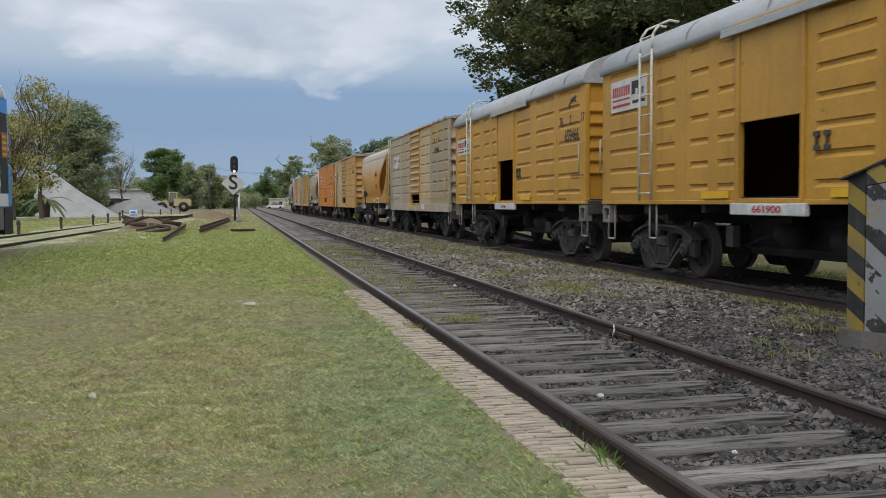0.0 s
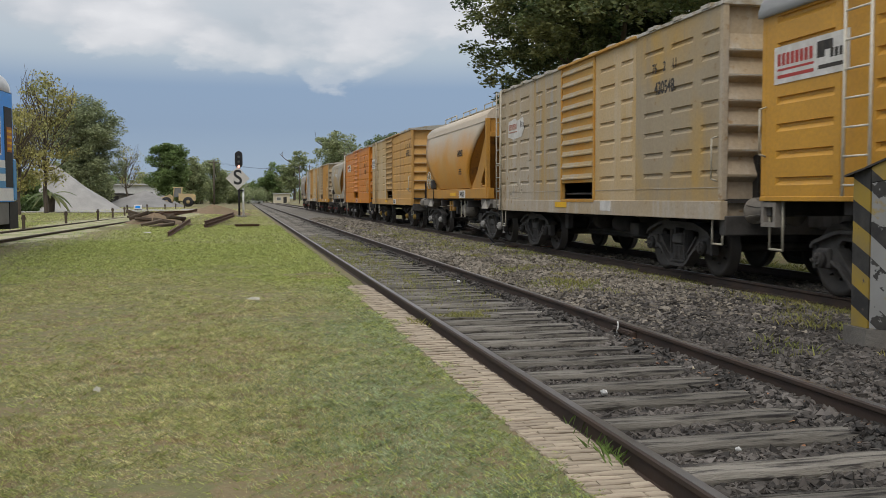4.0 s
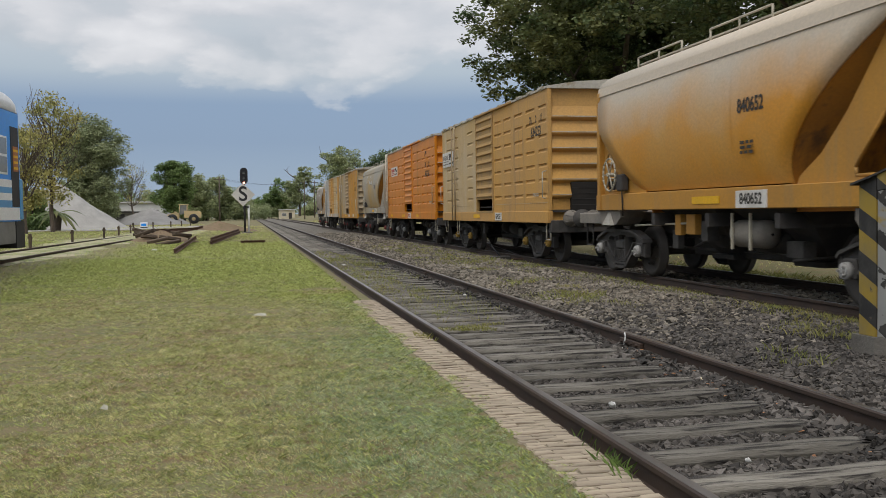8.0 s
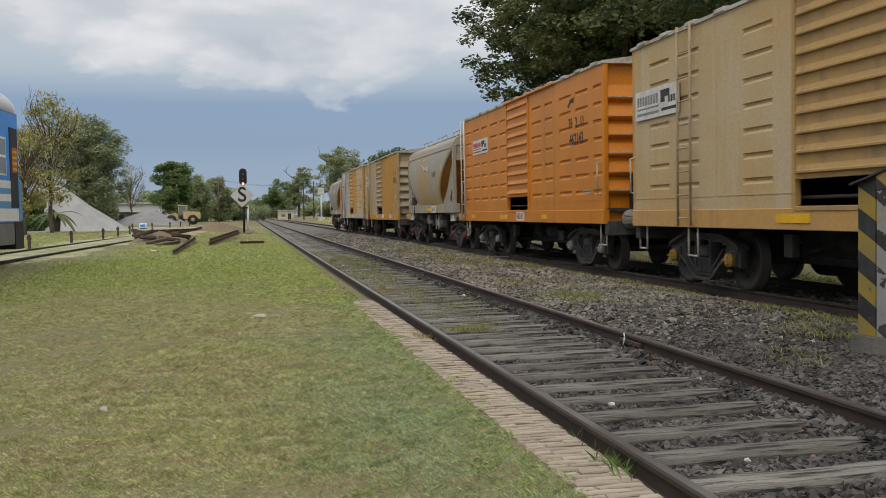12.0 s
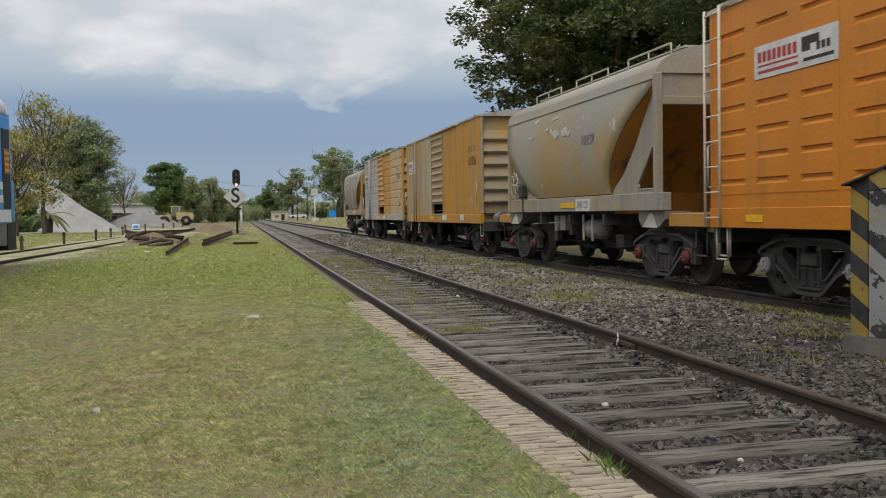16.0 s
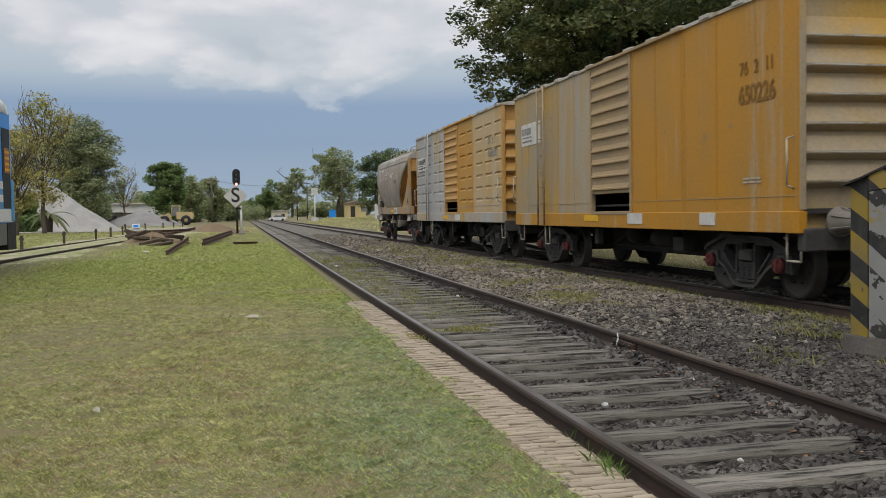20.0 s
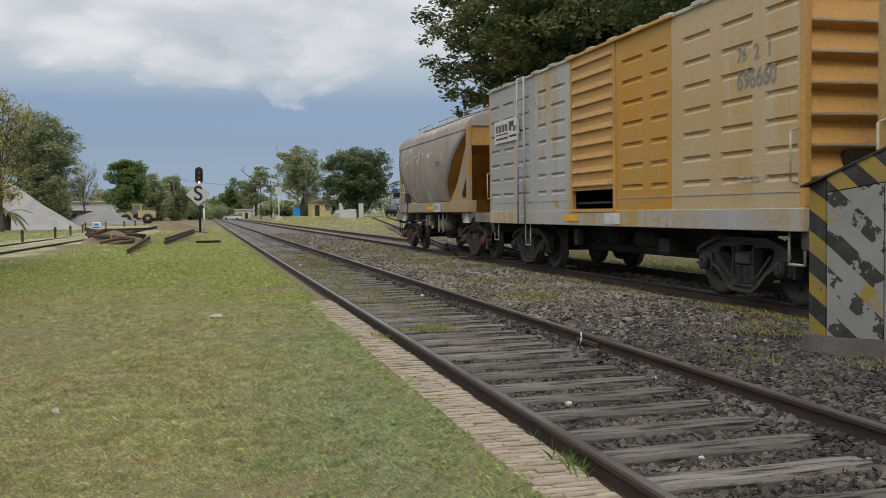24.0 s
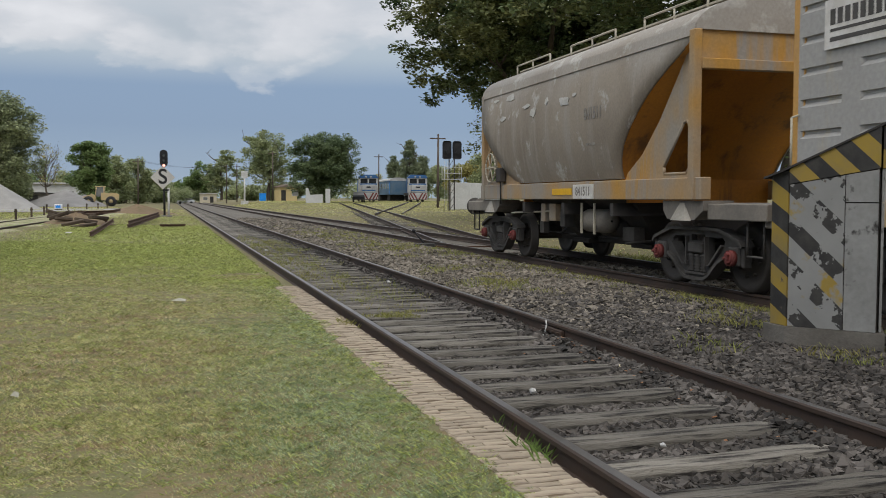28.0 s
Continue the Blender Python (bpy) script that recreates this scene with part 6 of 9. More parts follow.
def make_train():
    gold = boxcar(10.78, 11.13, 3.80, 1.19, 3.55, P_GOLD, M_ROOF, P_GOLD, "golden yellow goods van with a grey arched roof and open doorway", "round", [("76  2  17", -4.78, 2.86, 0.18), ("661900", -4.78, 2.56, 0.23)], M_INK,
                  sticker_at=(4.40, 3.06, 1.50, 0.54, M_REDINK, M_INK, 0, -1.512), seed=1)
    plate_number(gold, "661900", -0.05, 1.105, 0.92, 0.14, M_REDINK, -1.568)
    b = boxcar(22.79, 11.13, 3.80, 1.19, 3.55, P_GOLD2, M_ROOF, P_GOLD2, "bright yellow goods van with a grey arched roof and open doorway", "round", [("76   2    17", -4.78, 2.86, 0.18), ("659466", -4.78, 2.55, 0.23)], M_INK,
               sticker_at=(4.52, 2.86, 1.50, 0.46, M_REDINK, M_INK, 0, -1.512), seed=2)
    plate_number(b, "659466", 0.0, 1.105, 0.62, 0.13, M_REDINK, -1.568)
    for car, y in ((gold, -2.9), (b, -2.9)):
        running_dog(car, y - 1.93, 3.21, 0.46, M_INK, -1.505)
        small_print(car, -4.2, 1.30, 0.5, 1, M_RUSTINK, -1.505, 0.045)
        small_print(car, -5.0, 1.80, 0.5, 3, M_RUSTINK, -1.505, 0.028)
        for yy in (1.35, -1.7):
            part("marker_plate", Build().box(-1.530, -1.512, yy - 0.38, yy + 0.38, 1.255, 1.36), M_MARK, car)
        for s in (-1, 1):
            y0, y1 = s * 5.38 - 0.17, s * 5.38 + 0.17
            ring = [(y0, 0.84), (y1, 0.84), (y1, 1.155), (y0, 1.155)]
            hole = [(y0 + 0.06, 0.90), (y1 - 0.06, 0.90), (y1 - 0.06, 1.095), (y0 + 0.06, 1.095)]
            socket = part("jacking_socket", pierced_plate(ring, [hole], -1.50, -1.36), M_DUSTFRAME, car, "grey square jacking socket")
            # added plate that paints the shade inside the square hole
            part("socket_back", Build().box(-1.36, -1.33, y0 + 0.02, y1 - 0.02, 0.86, 1.13), M_DARK, socket)
            part("socket_hanger", Build().box(-1.48, -1.30, s * 5.38 - 0.05, s * 5.38 + 0.05, 1.155, 1.19), M_DUSTFRAME, socket)
        for yy in (-1.225, -1.025):
            part("bolt_bracket", Build().prism([(yy - 0.05, 1.80), (yy + 0.05, 1.80), (yy + 0.05, 1.85), (yy + 0.02, 1.87), (yy + 0.02, 1.95), (yy + 0.06, 1.97), (yy + 0.06, 2.02), (yy - 0.05, 2.02), (yy - 0.05, 1.97), (yy - 0.01, 1.95), (yy - 0.01, 1.87), (yy - 0.05, 1.85)], "x", -1.53, -1.50), M_BOGIE, car)
    c = boxcar(35.25, 11.75, 3.82, 0.90, 3.93, P_FADED, M_ROOF2, P_YEL, "weathered grey and tan goods van with rusty ribs", "ribbed", [("76  2  11", -4.0, 3.30, 0.15), ("430548", -4.0, 2.97, 0.2)], M_INK,
               seed=3, ladder_at=5.55, bay_mats=[P_FADED, P_DUSTY, P_TANDUST, P_WORN], rib_mat=P_DUSTY)
    # worn owner's panel, its print half gone, and chalk strokes below it
    panel = part("owner_panel", Build().prism([(4.98, 2.74), (4.95, 3.12), (4.40, 3.17), (4.22, 3.10), (3.72, 3.16), (3.62, 2.90), (3.80, 2.70), (4.5, 2.66)], "x", -1.506, -1.501), M_STICKER, c, "tattered white panel, half peeled away")
    for k in range(8):
        part("faded_print", Build().box(-1.509, -1.506, 4.84 - 0.085 * k, 4.90 - 0.085 * k, 2.90, 3.04), M_FADEDRED, panel)
    part("faded_print", Build().box(-1.509, -1.506, 4.20, 4.90, 2.83, 2.855), M_FADEDRED, panel)
    for k in range(3):
        part("faded_print", Build().box(-1.509, -1.506, 3.86 - 0.11 * k, 3.93 - 0.11 * k, 2.92, 3.08 - 0.03 * k), M_GREYINK, panel)
    chalk = [[(4.85, 1.62), (4.78, 1.30), (4.66, 1.34)], [(4.60, 1.55), (4.50, 1.36), (4.42, 1.56), (4.36, 1.34)], [(4.28, 1.48), (4.14, 1.52), (4.12, 1.36), (4.26, 1.36)], [(4.02, 1.70), (3.98, 1.34)], [(3.88, 1.58), (3.74, 1.46), (3.90, 1.38), (3.76, 1.30)], [(4.80, 1.24), (4.3, 1.20), (3.9, 1.25)]]
    for stroke in chalk:
        part("chalk_stroke", Build().path([(-1.503, y, z) for y, z in stroke], 0.006, 4), M_LADDER, c)
    part("side_box", Build().box(-1.525, -1.50, 3.06, 3.24, 2.10, 2.34, 0.006), P_FADED, c)
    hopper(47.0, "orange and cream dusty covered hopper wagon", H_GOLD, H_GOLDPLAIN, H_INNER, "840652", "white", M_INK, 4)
    e = boxcar(60.03, 11.62, 3.95, 0.93, 3.96, P_TAN, M_ROOF2, D_TAN, "dull tan goods van with a louvred sliding door", "ribbed", [("76  2  11", -4.92, 3.33, 0.17), ("634253", -4.92, 3.04, 0.22)], M_INK, caps="yellow",
               owner=(None, M_TANLAD), sticker_at=(4.78, 2.95, 1.65, 0.48, M_GREYINK, M_INK, 0, -1.535), seed=5, ladder_at=3.67, groove_shift=0.15, bay_mats=[P_TANDUST, P_TANDUST, P_TAN, P_TAN])
    plate_number(e, "634253", -1.55, 1.07, 0.66, 0.21, M_INK, -1.53)
    f = boxcar(73.0, 11.62, 3.95, 0.95, 3.98, P_ORANGE, M_ROOF2, P_ORANGE, "freshly painted orange goods van with white ladder", "ribbed", [("76 2 11", -4.3, 3.0, 0.20), ("462143", -4.3, 2.66, 0.23)], M_INK, caps="white",
               owner=(None, M_WHITELAD), sticker_at=(3.73, 3.08, 1.75, 0.42, M_REDINK, M_INK, 0, -1.512), seed=6, ladder_at=5.57, groove_shift=-0.37)
    plate_number(f, "462143", -0.3, 1.09, 0.66, 0.23, M_REDINK, -1.53)
    running_dog(f, -4.0, 3.42, 0.4, M_INK, -1.505)
    hopper(85.05, "pale grey cement-dusted covered hopper wagon", H_GREY, H_GREYFRAME, H_INNER, "840132", "red", M_GREYINK, 7, 0)
    h = boxcar(97.92, 11.92, 4.10, 0.90, 3.93, P_WORN, M_ROOF2, D_WORN, "yellow goods van of smooth riveted sheets, grey with dust", "plain", [("76 2 11", -5.0, 3.05, 0.18), ("650226", -5.0, 2.70, 0.25)], M_RUSTINK, caps="red",
               owner=(None, M_TANLAD), sticker_at=(4.70, 3.0, 1.4, 0.5, M_GREYINK, M_STICKER, 0, -1.512), seed=8, ladder_at=3.72, bay_mats=[P_WORN, P_DUSTY, P_YEL2, P_YEL2], end_mat=P_WORN)
    i = boxcar(111.08, 12.02, 4.20, 0.94, 3.98, P_GREY, M_ROOF2, P_TAN, "bleached grey and yellow goods van with a grey ladder", "ribbed", [("76 2 1", -5.0, 3.12, 0.19), ("696660", -5.05, 2.80, 0.24)], M_GREYINK,
               owner=(None, M_ROOF), sticker_at=(4.62, 3.0, 1.7, 0.5, M_BOGIE, M_BOGIE, 0, -1.535), seed=9, ladder_at=3.47, bay_mats=[P_PALE, P_GREY, P_YEL, P_TANDUST], end_mat=P_TAN)
    hopper(123.55, "brown dusty covered hopper wagon with ochre frame", H_BROWN, H_MIXED, H_INNER, "841511", "red", M_GREYINK, 10, 1)
    for car, yy in ((c, 0.9), (e, 0.9), (f, 1.25), (h, 0.9), (i, 0.9)):
        part("marker_plate", Build().box(-1.53, -1.515, yy - 0.36, yy + 0.36, 1.02, 1.13), M_MARK, car)
    for yy in (4.6, -2.2):
        part("marker_plate", Build().box(-1.53, -1.515, yy - 0.2, yy + 0.2, 1.03, 1.13), M_MARK, f)
    for car, yy, w in ((c, -1.6, 0.5), (h, -1.15, 0.6), (h, -3.7, 0.45), (i, -0.9, 0.6)):
        part("blank_plate", Build().box(-1.53, -1.515, yy - w / 2, yy + w / 2, 0.98, 1.16), M_STICKER, car)
    # buffers fill the gaps between neighbours
    halves = [5.585, 5.585, 5.895, 5.75, 5.83, 5.83, 5.75, 5.98, 6.03, 5.75]
    for k, ((car, u), half) in enumerate(zip(CARS, halves)):
        for s, n in ((-1, k - 1), (1, k + 1)):
            gap = abs(CARS[n][1] - u) - half - halves[n] if 0 <= n < len(CARS) else 1.0
            if gap > 0.3:
                buffer_pair(car, s, s * half, gap / 2 - 0.005)
    for car in (e, f, h, i):
        small_print(car, -4.9, 1.62, 0.45, 2, M_LADDER, -1.512, 0.028)


M_FADEDRED = material("bleached_red_print", (0.36, 0.15, 0.11), (0.42, 0.24, 0.18), rough=0.8, scale=10, fine=40, bump=0)
M_RUSTINK = material("faded_brown_stencil", (0.20, 0.10, 0.02), (0.26, 0.13, 0.02), rough=0.8, scale=12, fine=40, bump=0)
M_GREYINK = material("faded_grey_stencil", (0.20, 0.18, 0.16), (0.28, 0.26, 0.23), rough=0.8, scale=9, fine=40, bump=0)
M_TANLAD = material("tan_ladder_paint", (0.40, 0.31, 0.19), (0.34, 0.26, 0.16), rough=0.7, scale=4, fine=30, bump=0.1)
make_train()


# ---- trees and bushes ----
L_DARK = leafy("deep_green_plane_leaves", (0.078, 0.120, 0.050), (0.175, 0.180, 0.066), 0.3, 0.5)
# far trees: distance haze is put into these paler leaf colours
L_EUC = leafy("hazed_eucalypt_leaves", (0.34, 0.37, 0.20), (0.23, 0.27, 0.145), 0.2, 0.45)
L_MID = leafy("mid_green_leaves", (0.225, 0.30, 0.11), (0.155, 0.225, 0.082), 0.3, 0.45)
L_LIGHT = leafy("pale_green_leaves", (0.34, 0.37, 0.19), (0.25, 0.295, 0.145), 0.25, 0.4)
L_YELLOW = leafy("yellowing_sparse_leaves", (0.42, 0.37, 0.13), (0.28, 0.29, 0.11), 0.4, 0.45)
L_ROUND = leafy("blue_green_dense_leaves", (0.175, 0.225, 0.105), (0.115, 0.160, 0.078), 0.4, 0.45)
L_CONIFER = leafy("dark_conifer_needles", (0.18, 0.225, 0.14), (0.24, 0.27, 0.15), 0.3, 0.4)
M_BARK = material("grey_brown_bark", (0.13, 0.105, 0.08), (0.09, 0.07, 0.055), rough=0.95, scale=4, fine=18, bump=0.8, stretch=(1, 1, 0.3))


def leaf_cloud(centres, radii, count, size, seed, flat=1.0, fill=0.35, spray=0.0, lay=0.0):
    """Small pointed leaves scattered thickly over the skins of many lobes, a few within. spray: the reach of the tufts, set round
    each lobe, in which the leaves sit; lay: how far the leaves lie level."""
    rng = np.random.default_rng(seed)
    centres, radii = np.asarray(centres, float), np.asarray(radii, float)
    if spray:
        per = 9
        d = rng.normal(size=(len(radii) * per, 3))
        d /= np.linalg.norm(d, axis=1)[:, None]
        d[:, 2] = d[:, 2] * 0.9
        centres = np.repeat(centres, per, 0) + d * (np.repeat(radii, per) * rng.uniform(0.55, 1.05, len(d)))[:, None]
        radii = spray * rng.uniform(0.5, 1.35, len(d))
        flat = 0.62
    w = radii ** 2
    k = rng.choice(len(radii), count, p=w / w.sum())
    d = rng.normal(size=(count, 3))
    d /= np.linalg.norm(d, axis=1)[:, None]
    q = radii[k] * (1 - fill * rng.uniform(size=count) ** 2 * 2) * rng.uniform(0.93, 1.06, count)
    p = centres[k] + d * q[:, None] * np.array([1, 1, flat])
    a = rng.normal(size=(count, 3)) + d * 0.4
    a /= np.linalg.norm(a, axis=1)[:, None]
    a[:, 2] *= 1 - lay
    a[:, 2] -= 0.35 * lay
    a /= np.linalg.norm(a, axis=1)[:, None]
    other = rng.normal(size=(count, 3))
    other[:, 2] += 2.2 * lay
    b = np.cross(a, other)
    b /= np.linalg.norm(b, axis=1)[:, None]
    s = size * rng.uniform(0.6, 1.4, count)[:, None]
    v = np.stack([p - a * s, p + b * s * 0.55, p + a * s, p - b * s * 0.55], 1).reshape(-1, 3)
    f = np.arange(count * 4).reshape(-1, 4)
    return v, f


def limbs(b, base, top, r, rng, spread, n=6):
    """A tapered trunk that leans a little, and limbs that rise from it."""
    base, top = Vector(base), Vector(top)
    pts, prev = [], base
    for k in range(1, 6):
        p = base.lerp(top, k / 5) + Vector((rng.uniform(-1, 1), rng.uniform(-1, 1), 0)) * spread * 0.05
        b.tube(prev, p, r * (1 - 0.13 * (k - 1)), 10, r * (1 - 0.13 * k), caps=False)
        pts.append(p)
        prev = p
    for k in range(n):
        s = pts[1 + k % 4]
        a = 2 * math.pi * (k / n + rng.uniform(-0.08, 0.08))
        e = s + Vector((math.cos(a) * spread * rng.uniform(0.35, 0.7), math.sin(a) * spread * rng.uniform(0.35, 0.7), (top.z - base.z) * rng.uniform(0.08, 0.28)))
        m = s.lerp(e, 0.5) + Vector((0, 0, -0.06 * spread))
        b.tube(s, m, r * 0.42, 7, r * 0.3, caps=False)
        b.tube(m, e, r * 0.3, 7, r * 0.1, caps=False)
        for j in range(2):
            t = m.lerp(e, 0.5 + 0.3 * j)
            b.tube(t, t + Vector((rng.uniform(-1, 1), rng.uniform(-1, 1), rng.uniform(0.3, 1.0))) * spread * 0.3, r * 0.14, 5, r * 0.05, caps=False)


def tree(x, y, height, width, leaves, label, seed, lobes=26, count=4000, size=0.28, low=0.25, shape="round", name="tree", fill=0.35, trunk=None, twigs=False, spray=0.0, lay=0.0):
    rng = random.Random(seed)
    z0 = float(ground_height(np.array(x), np.array(y))) - 0.05
    t = thing(name, pose(x, y, z0), label, "tree")
    r = trunk or height * 0.028
    b = Build()
    limbs(b, (0, 0, 0), (rng.uniform(-0.2, 0.2), rng.uniform(-0.2, 0.2), height * 0.72), r, rng, width * 0.5, 7)
    if twigs:
        # bare thin shoots that reach through and over the foliage
        for k in range(60):
            a, q = rng.uniform(0, 2 * math.pi), rng.uniform(0.05, 0.55)
            s0 = Vector((math.cos(a) * width * 0.5 * q * 0.5, math.sin(a) * width * 0.5 * q * 0.5, height * rng.uniform(0.3, 0.65)))
            s1 = s0 + Vector((math.cos(a) * width * 0.22, math.sin(a) * width * 0.22, height * rng.uniform(0.12, 0.24)))
            s2 = s1 + Vector((rng.uniform(-1, 1) * width * 0.1, rng.uniform(-1, 1) * width * 0.1, height * rng.uniform(0.08, 0.16)))
            b.tube(s0, s1, r * 0.22, 4, r * 0.13, caps=False).tube(s1, s2, r * 0.13, 4, r * 0.05, caps=False)
    part("trunk", b, M_BARK, t)
    cs, rs = [], []
    zc, hz = height * (1 + low) / 2, height * (1 - low) / 2
    for k in range(lobes):
        while True:
            u, v, w = rng.uniform(-1, 1), rng.uniform(-1, 1), rng.uniform(-1, 1)
            if u * u + v * v + w * w < 1:
                break
        if shape == "dome":
            w = w * 0.9 + 0.1
            sq = math.sqrt(max(0.0, 1 - max(0, w) ** 2))
            u, v = u * (0.6 + 0.4 * sq), v * (0.6 + 0.4 * sq)
        if shape == "cone":
            sh = 1 - (w + 1) / 2 * 0.9
            u, v = u * sh, v * sh
        rr = rng.uniform(0.14, 0.28) * width * (0.75 if shape != "cone" else 0.5)
        cs.append((u * (width / 2 - rr * 0.7), v * (width / 2 - rr * 0.7), zc + w * (hz - rr * 0.5)))
        rs.append(rr)
    v, f = leaf_cloud(cs, rs, count, size, seed, 0.8, fill, spray, lay)
    shared("crown", arrays("crown", v, f, leaves), t)
    return t


def at_bearing(degrees_right, distance):
    """A place on the ground by its bearing from the camera, off the tracks' direction."""
    a = radians(degrees_right)
    return distance * math.sin(a), distance * math.cos(a)


def make_trees():
    put = lambda be, di: at_bearing(be, di)
    x, y = put(-10.9, 72)
    tree(x, y, 10.4, 5.6, L_YELLOW, "slender autumn tree with sparse yellowing leaves", 41, lobes=34, count=6200, size=0.095, low=0.12, fill=0.7, trunk=0.16, twigs=True)
    x, y = put(-12.3, 66)
    tree(x, y, 7.6, 4.4, L_YELLOW, "small autumn tree with thin yellow foliage", 42, lobes=22, count=4600, size=0.095, low=0.15, fill=0.7, trunk=0.13, twigs=True)
    x, y = put(-8.75, 112)
    tree(x, y, 12.6, 8.6, L_EUC, "large dense grey-green eucalyptus tree", 43, lobes=70, count=52000, size=0.13, low=0.0, shape="dome", spray=0.80, lay=0.75)
    x, y = put(-6.6, 125)
    tree(x, y, 8.2, 5.0, L_YELLOW, "nearly bare tree with thin grey twigs", 44, lobes=14, count=700, size=0.10, low=0.2, fill=0.8, trunk=0.14, twigs=True)
    x, y = put(-4.2, 134)
    tree(x, y, 9.3, 6.2, L_MID, "dense round green roadside tree", 45, lobes=44, count=34000, size=0.13, low=0.0, shape="dome", spray=0.7, lay=0.6)
    for be, di, h, w, se in ((-2.9, 165, 8.6, 6.5, 46), (-1.7, 172, 8.2, 6.0, 47), (-0.8, 190, 6.4, 6.0, 48)):
        x, y = put(be, di)
        tree(x, y, h, w, L_LIGHT, "pale green roadside tree beyond the yard", se, lobes=26, count=10000, size=0.19, low=0.0, spray=0.7, lay=0.6)
    # bushes and saplings that close the gaps between the trunks
    for be, di, h, w, se in ((-12.7, 88, 4.2, 5.0, 81), (-11.9, 84, 3.0, 3.6, 82), (-9.7, 120, 6.0, 7.0, 83), (-8.9, 124, 5.0, 7.0, 84), (-7.4, 172, 6.4, 7.0, 85), (-5.5, 158, 5.6, 6.5, 86), (-3.7, 182, 5.0, 7.0, 87), (-2.5, 175, 4.6, 8.0, 88),
                             (-1.6, 185, 4.2, 8.0, 89), (-0.6, 205, 4.2, 9.0, 90), (0.3, 240, 4.6, 10.0, 92), (-14.2, 98, 6.0, 7.0, 93), (-15.6, 88, 7.0, 7.0, 94), (1.3, 300, 5.0, 10.0, 95)):
        x, y = put(be, di)
        tree(x, y, h, w, (L_EUC, L_MID, L_LIGHT)[se % 3], "leafy green bush behind the gravel heaps", se, lobes=18, count=5200, size=0.16, low=-0.05, name="bush")
    for be, di, h, w, se in ((2.0, 300, 13.0, 11.0, 49), (3.0, 288, 15.5, 13.0, 50), (1.2, 305, 8.5, 11.0, 51), (0.3, 330, 7.5, 14.0, 52)):
        x, y = put(be, di)
        tree(x, y, h, w, L_MID if se % 2 else L_LIGHT, "leafy green tree in the far distance", se, lobes=26, count=9000, size=0.27, low=0.0, spray=0.9, lay=0.6)
    x, y = put(5.75, 185)
    tree(x, y, 14.0, 15.0, L_LIGHT, "tall airy tree with pale green foliage", 53, lobes=42, count=19000, size=0.19, low=0.22, spray=0.8, lay=0.6)
    x, y = put(9.15, 130)
    tree(x, y, 10.0, 10.8, L_ROUND, "broad dome-shaped dense green tree", 54, lobes=60, count=48000, size=0.15, low=0.0, shape="dome", spray=0.75, lay=0.8)
    for be, di, h, w, se in ((13.3, 200, 10.0, 6.5, 55), (14.2, 190, 13.0, 7.5, 56), (15.0, 205, 10.5, 7.0, 57)):
        x, y = put(be, di)
        tree(x, y, h, w, L_CONIFER, "dark pointed conifer behind the locomotives", se, lobes=70, count=12000, size=0.17, low=0.0, shape="cone", spray=0.55, lay=0.3)
    for be, di, h, w, se in ((12.4, 185, 5.5, 5.0, 58), (16.0, 150, 6.0, 5.5, 59), (17.9, 100, 5.4, 5.5, 60), (19.5, 96, 6.5, 6.0, 61)):
        x, y = put(be, di)
        tree(x, y, h, w, L_LIGHT if se % 2 else L_YELLOW, "bushy yellow-green tree by the yard", se, lobes=22, count=8000, size=0.13, low=0.0)
    for be, di, h, w, se in ((3.9, 276, 5.0, 9.0, 62), (4.7, 200, 3.8, 6.0, 63), (6.2, 196, 4.0, 6.0, 64), (7.4, 200, 4.5, 6.0, 65)):
        x, y = put(be, di)
        tree(x, y, h, w, L_LIGHT, "low spreading green bush beyond the tracks", se, lobes=18, count=5000, size=0.19, low=-0.05, name="bush")
    # the great trees whose crowns hang over the train
    for x, y, h, w, se, n, lo in ((18.7, 45.0, 17.0, 16.4, 71, 135000, 0.19), (19.5, 31.0, 18.0, 16.0, 72, 48000, 0.24), (18.5, 19.0, 17.0, 14.0, 73, 28000, 0.22), (23.0, 57.0, 15.0, 12.0, 74, 24000, 0.12), (30.0, 40.0, 17.0, 16.0, 75, 16000, 0.05)):
        tree(x, y, h, w, L_DARK, "large dark green plane tree overhanging the train", se, lobes=130, count=n, size=0.115, low=lo, shape="round", fill=0.5, spray=0.62, lay=0.7)


def far_woods():
    rng = np.random.default_rng(90)
    cs, rs = [], []
    for k in range(520):
        be = rng.uniform(-60, 75)
        di = rng.uniform(380, 520)
        x, y = at_bearing(be, di)
        r = rng.uniform(3.0, 5.5)
        h = rng.uniform(1.5, 6.5) * (0.6 if -2 < be < 3 else 1.0)
        cs.append((x, y, h))
        rs.append(r)
    v, f = leaf_cloud(cs, rs, 30000, 0.9, 91, 0.9)
    ob = new("far_woods", arrays("far_woods", v, f, L_EUC))
    tagged(ob, "distant line of trees along the horizon", "woods", kind="stuff")


make_trees()
far_woods()


# ---- the yard on the left: rail bus, gravel heaps, scrap rails, signal ----
M_BLUE = material("bright_blue_coach_paint", (0.020, 0.29, 0.86), (0.022, 0.26, 0.78), rough=0.35, scale=1.5, fine=20, bump=0.03)
M_PALEBLUE = material("light_blue_stripe", (0.10, 0.33, 0.62), (0.09, 0.30, 0.57), rough=0.4, scale=2, fine=20, bump=0.03)
M_COACHWHITE = material("white_coach_paint", (0.82, 0.82, 0.82), (0.76, 0.76, 0.76), rough=0.4, scale=1.5, fine=20, bump=0.03)
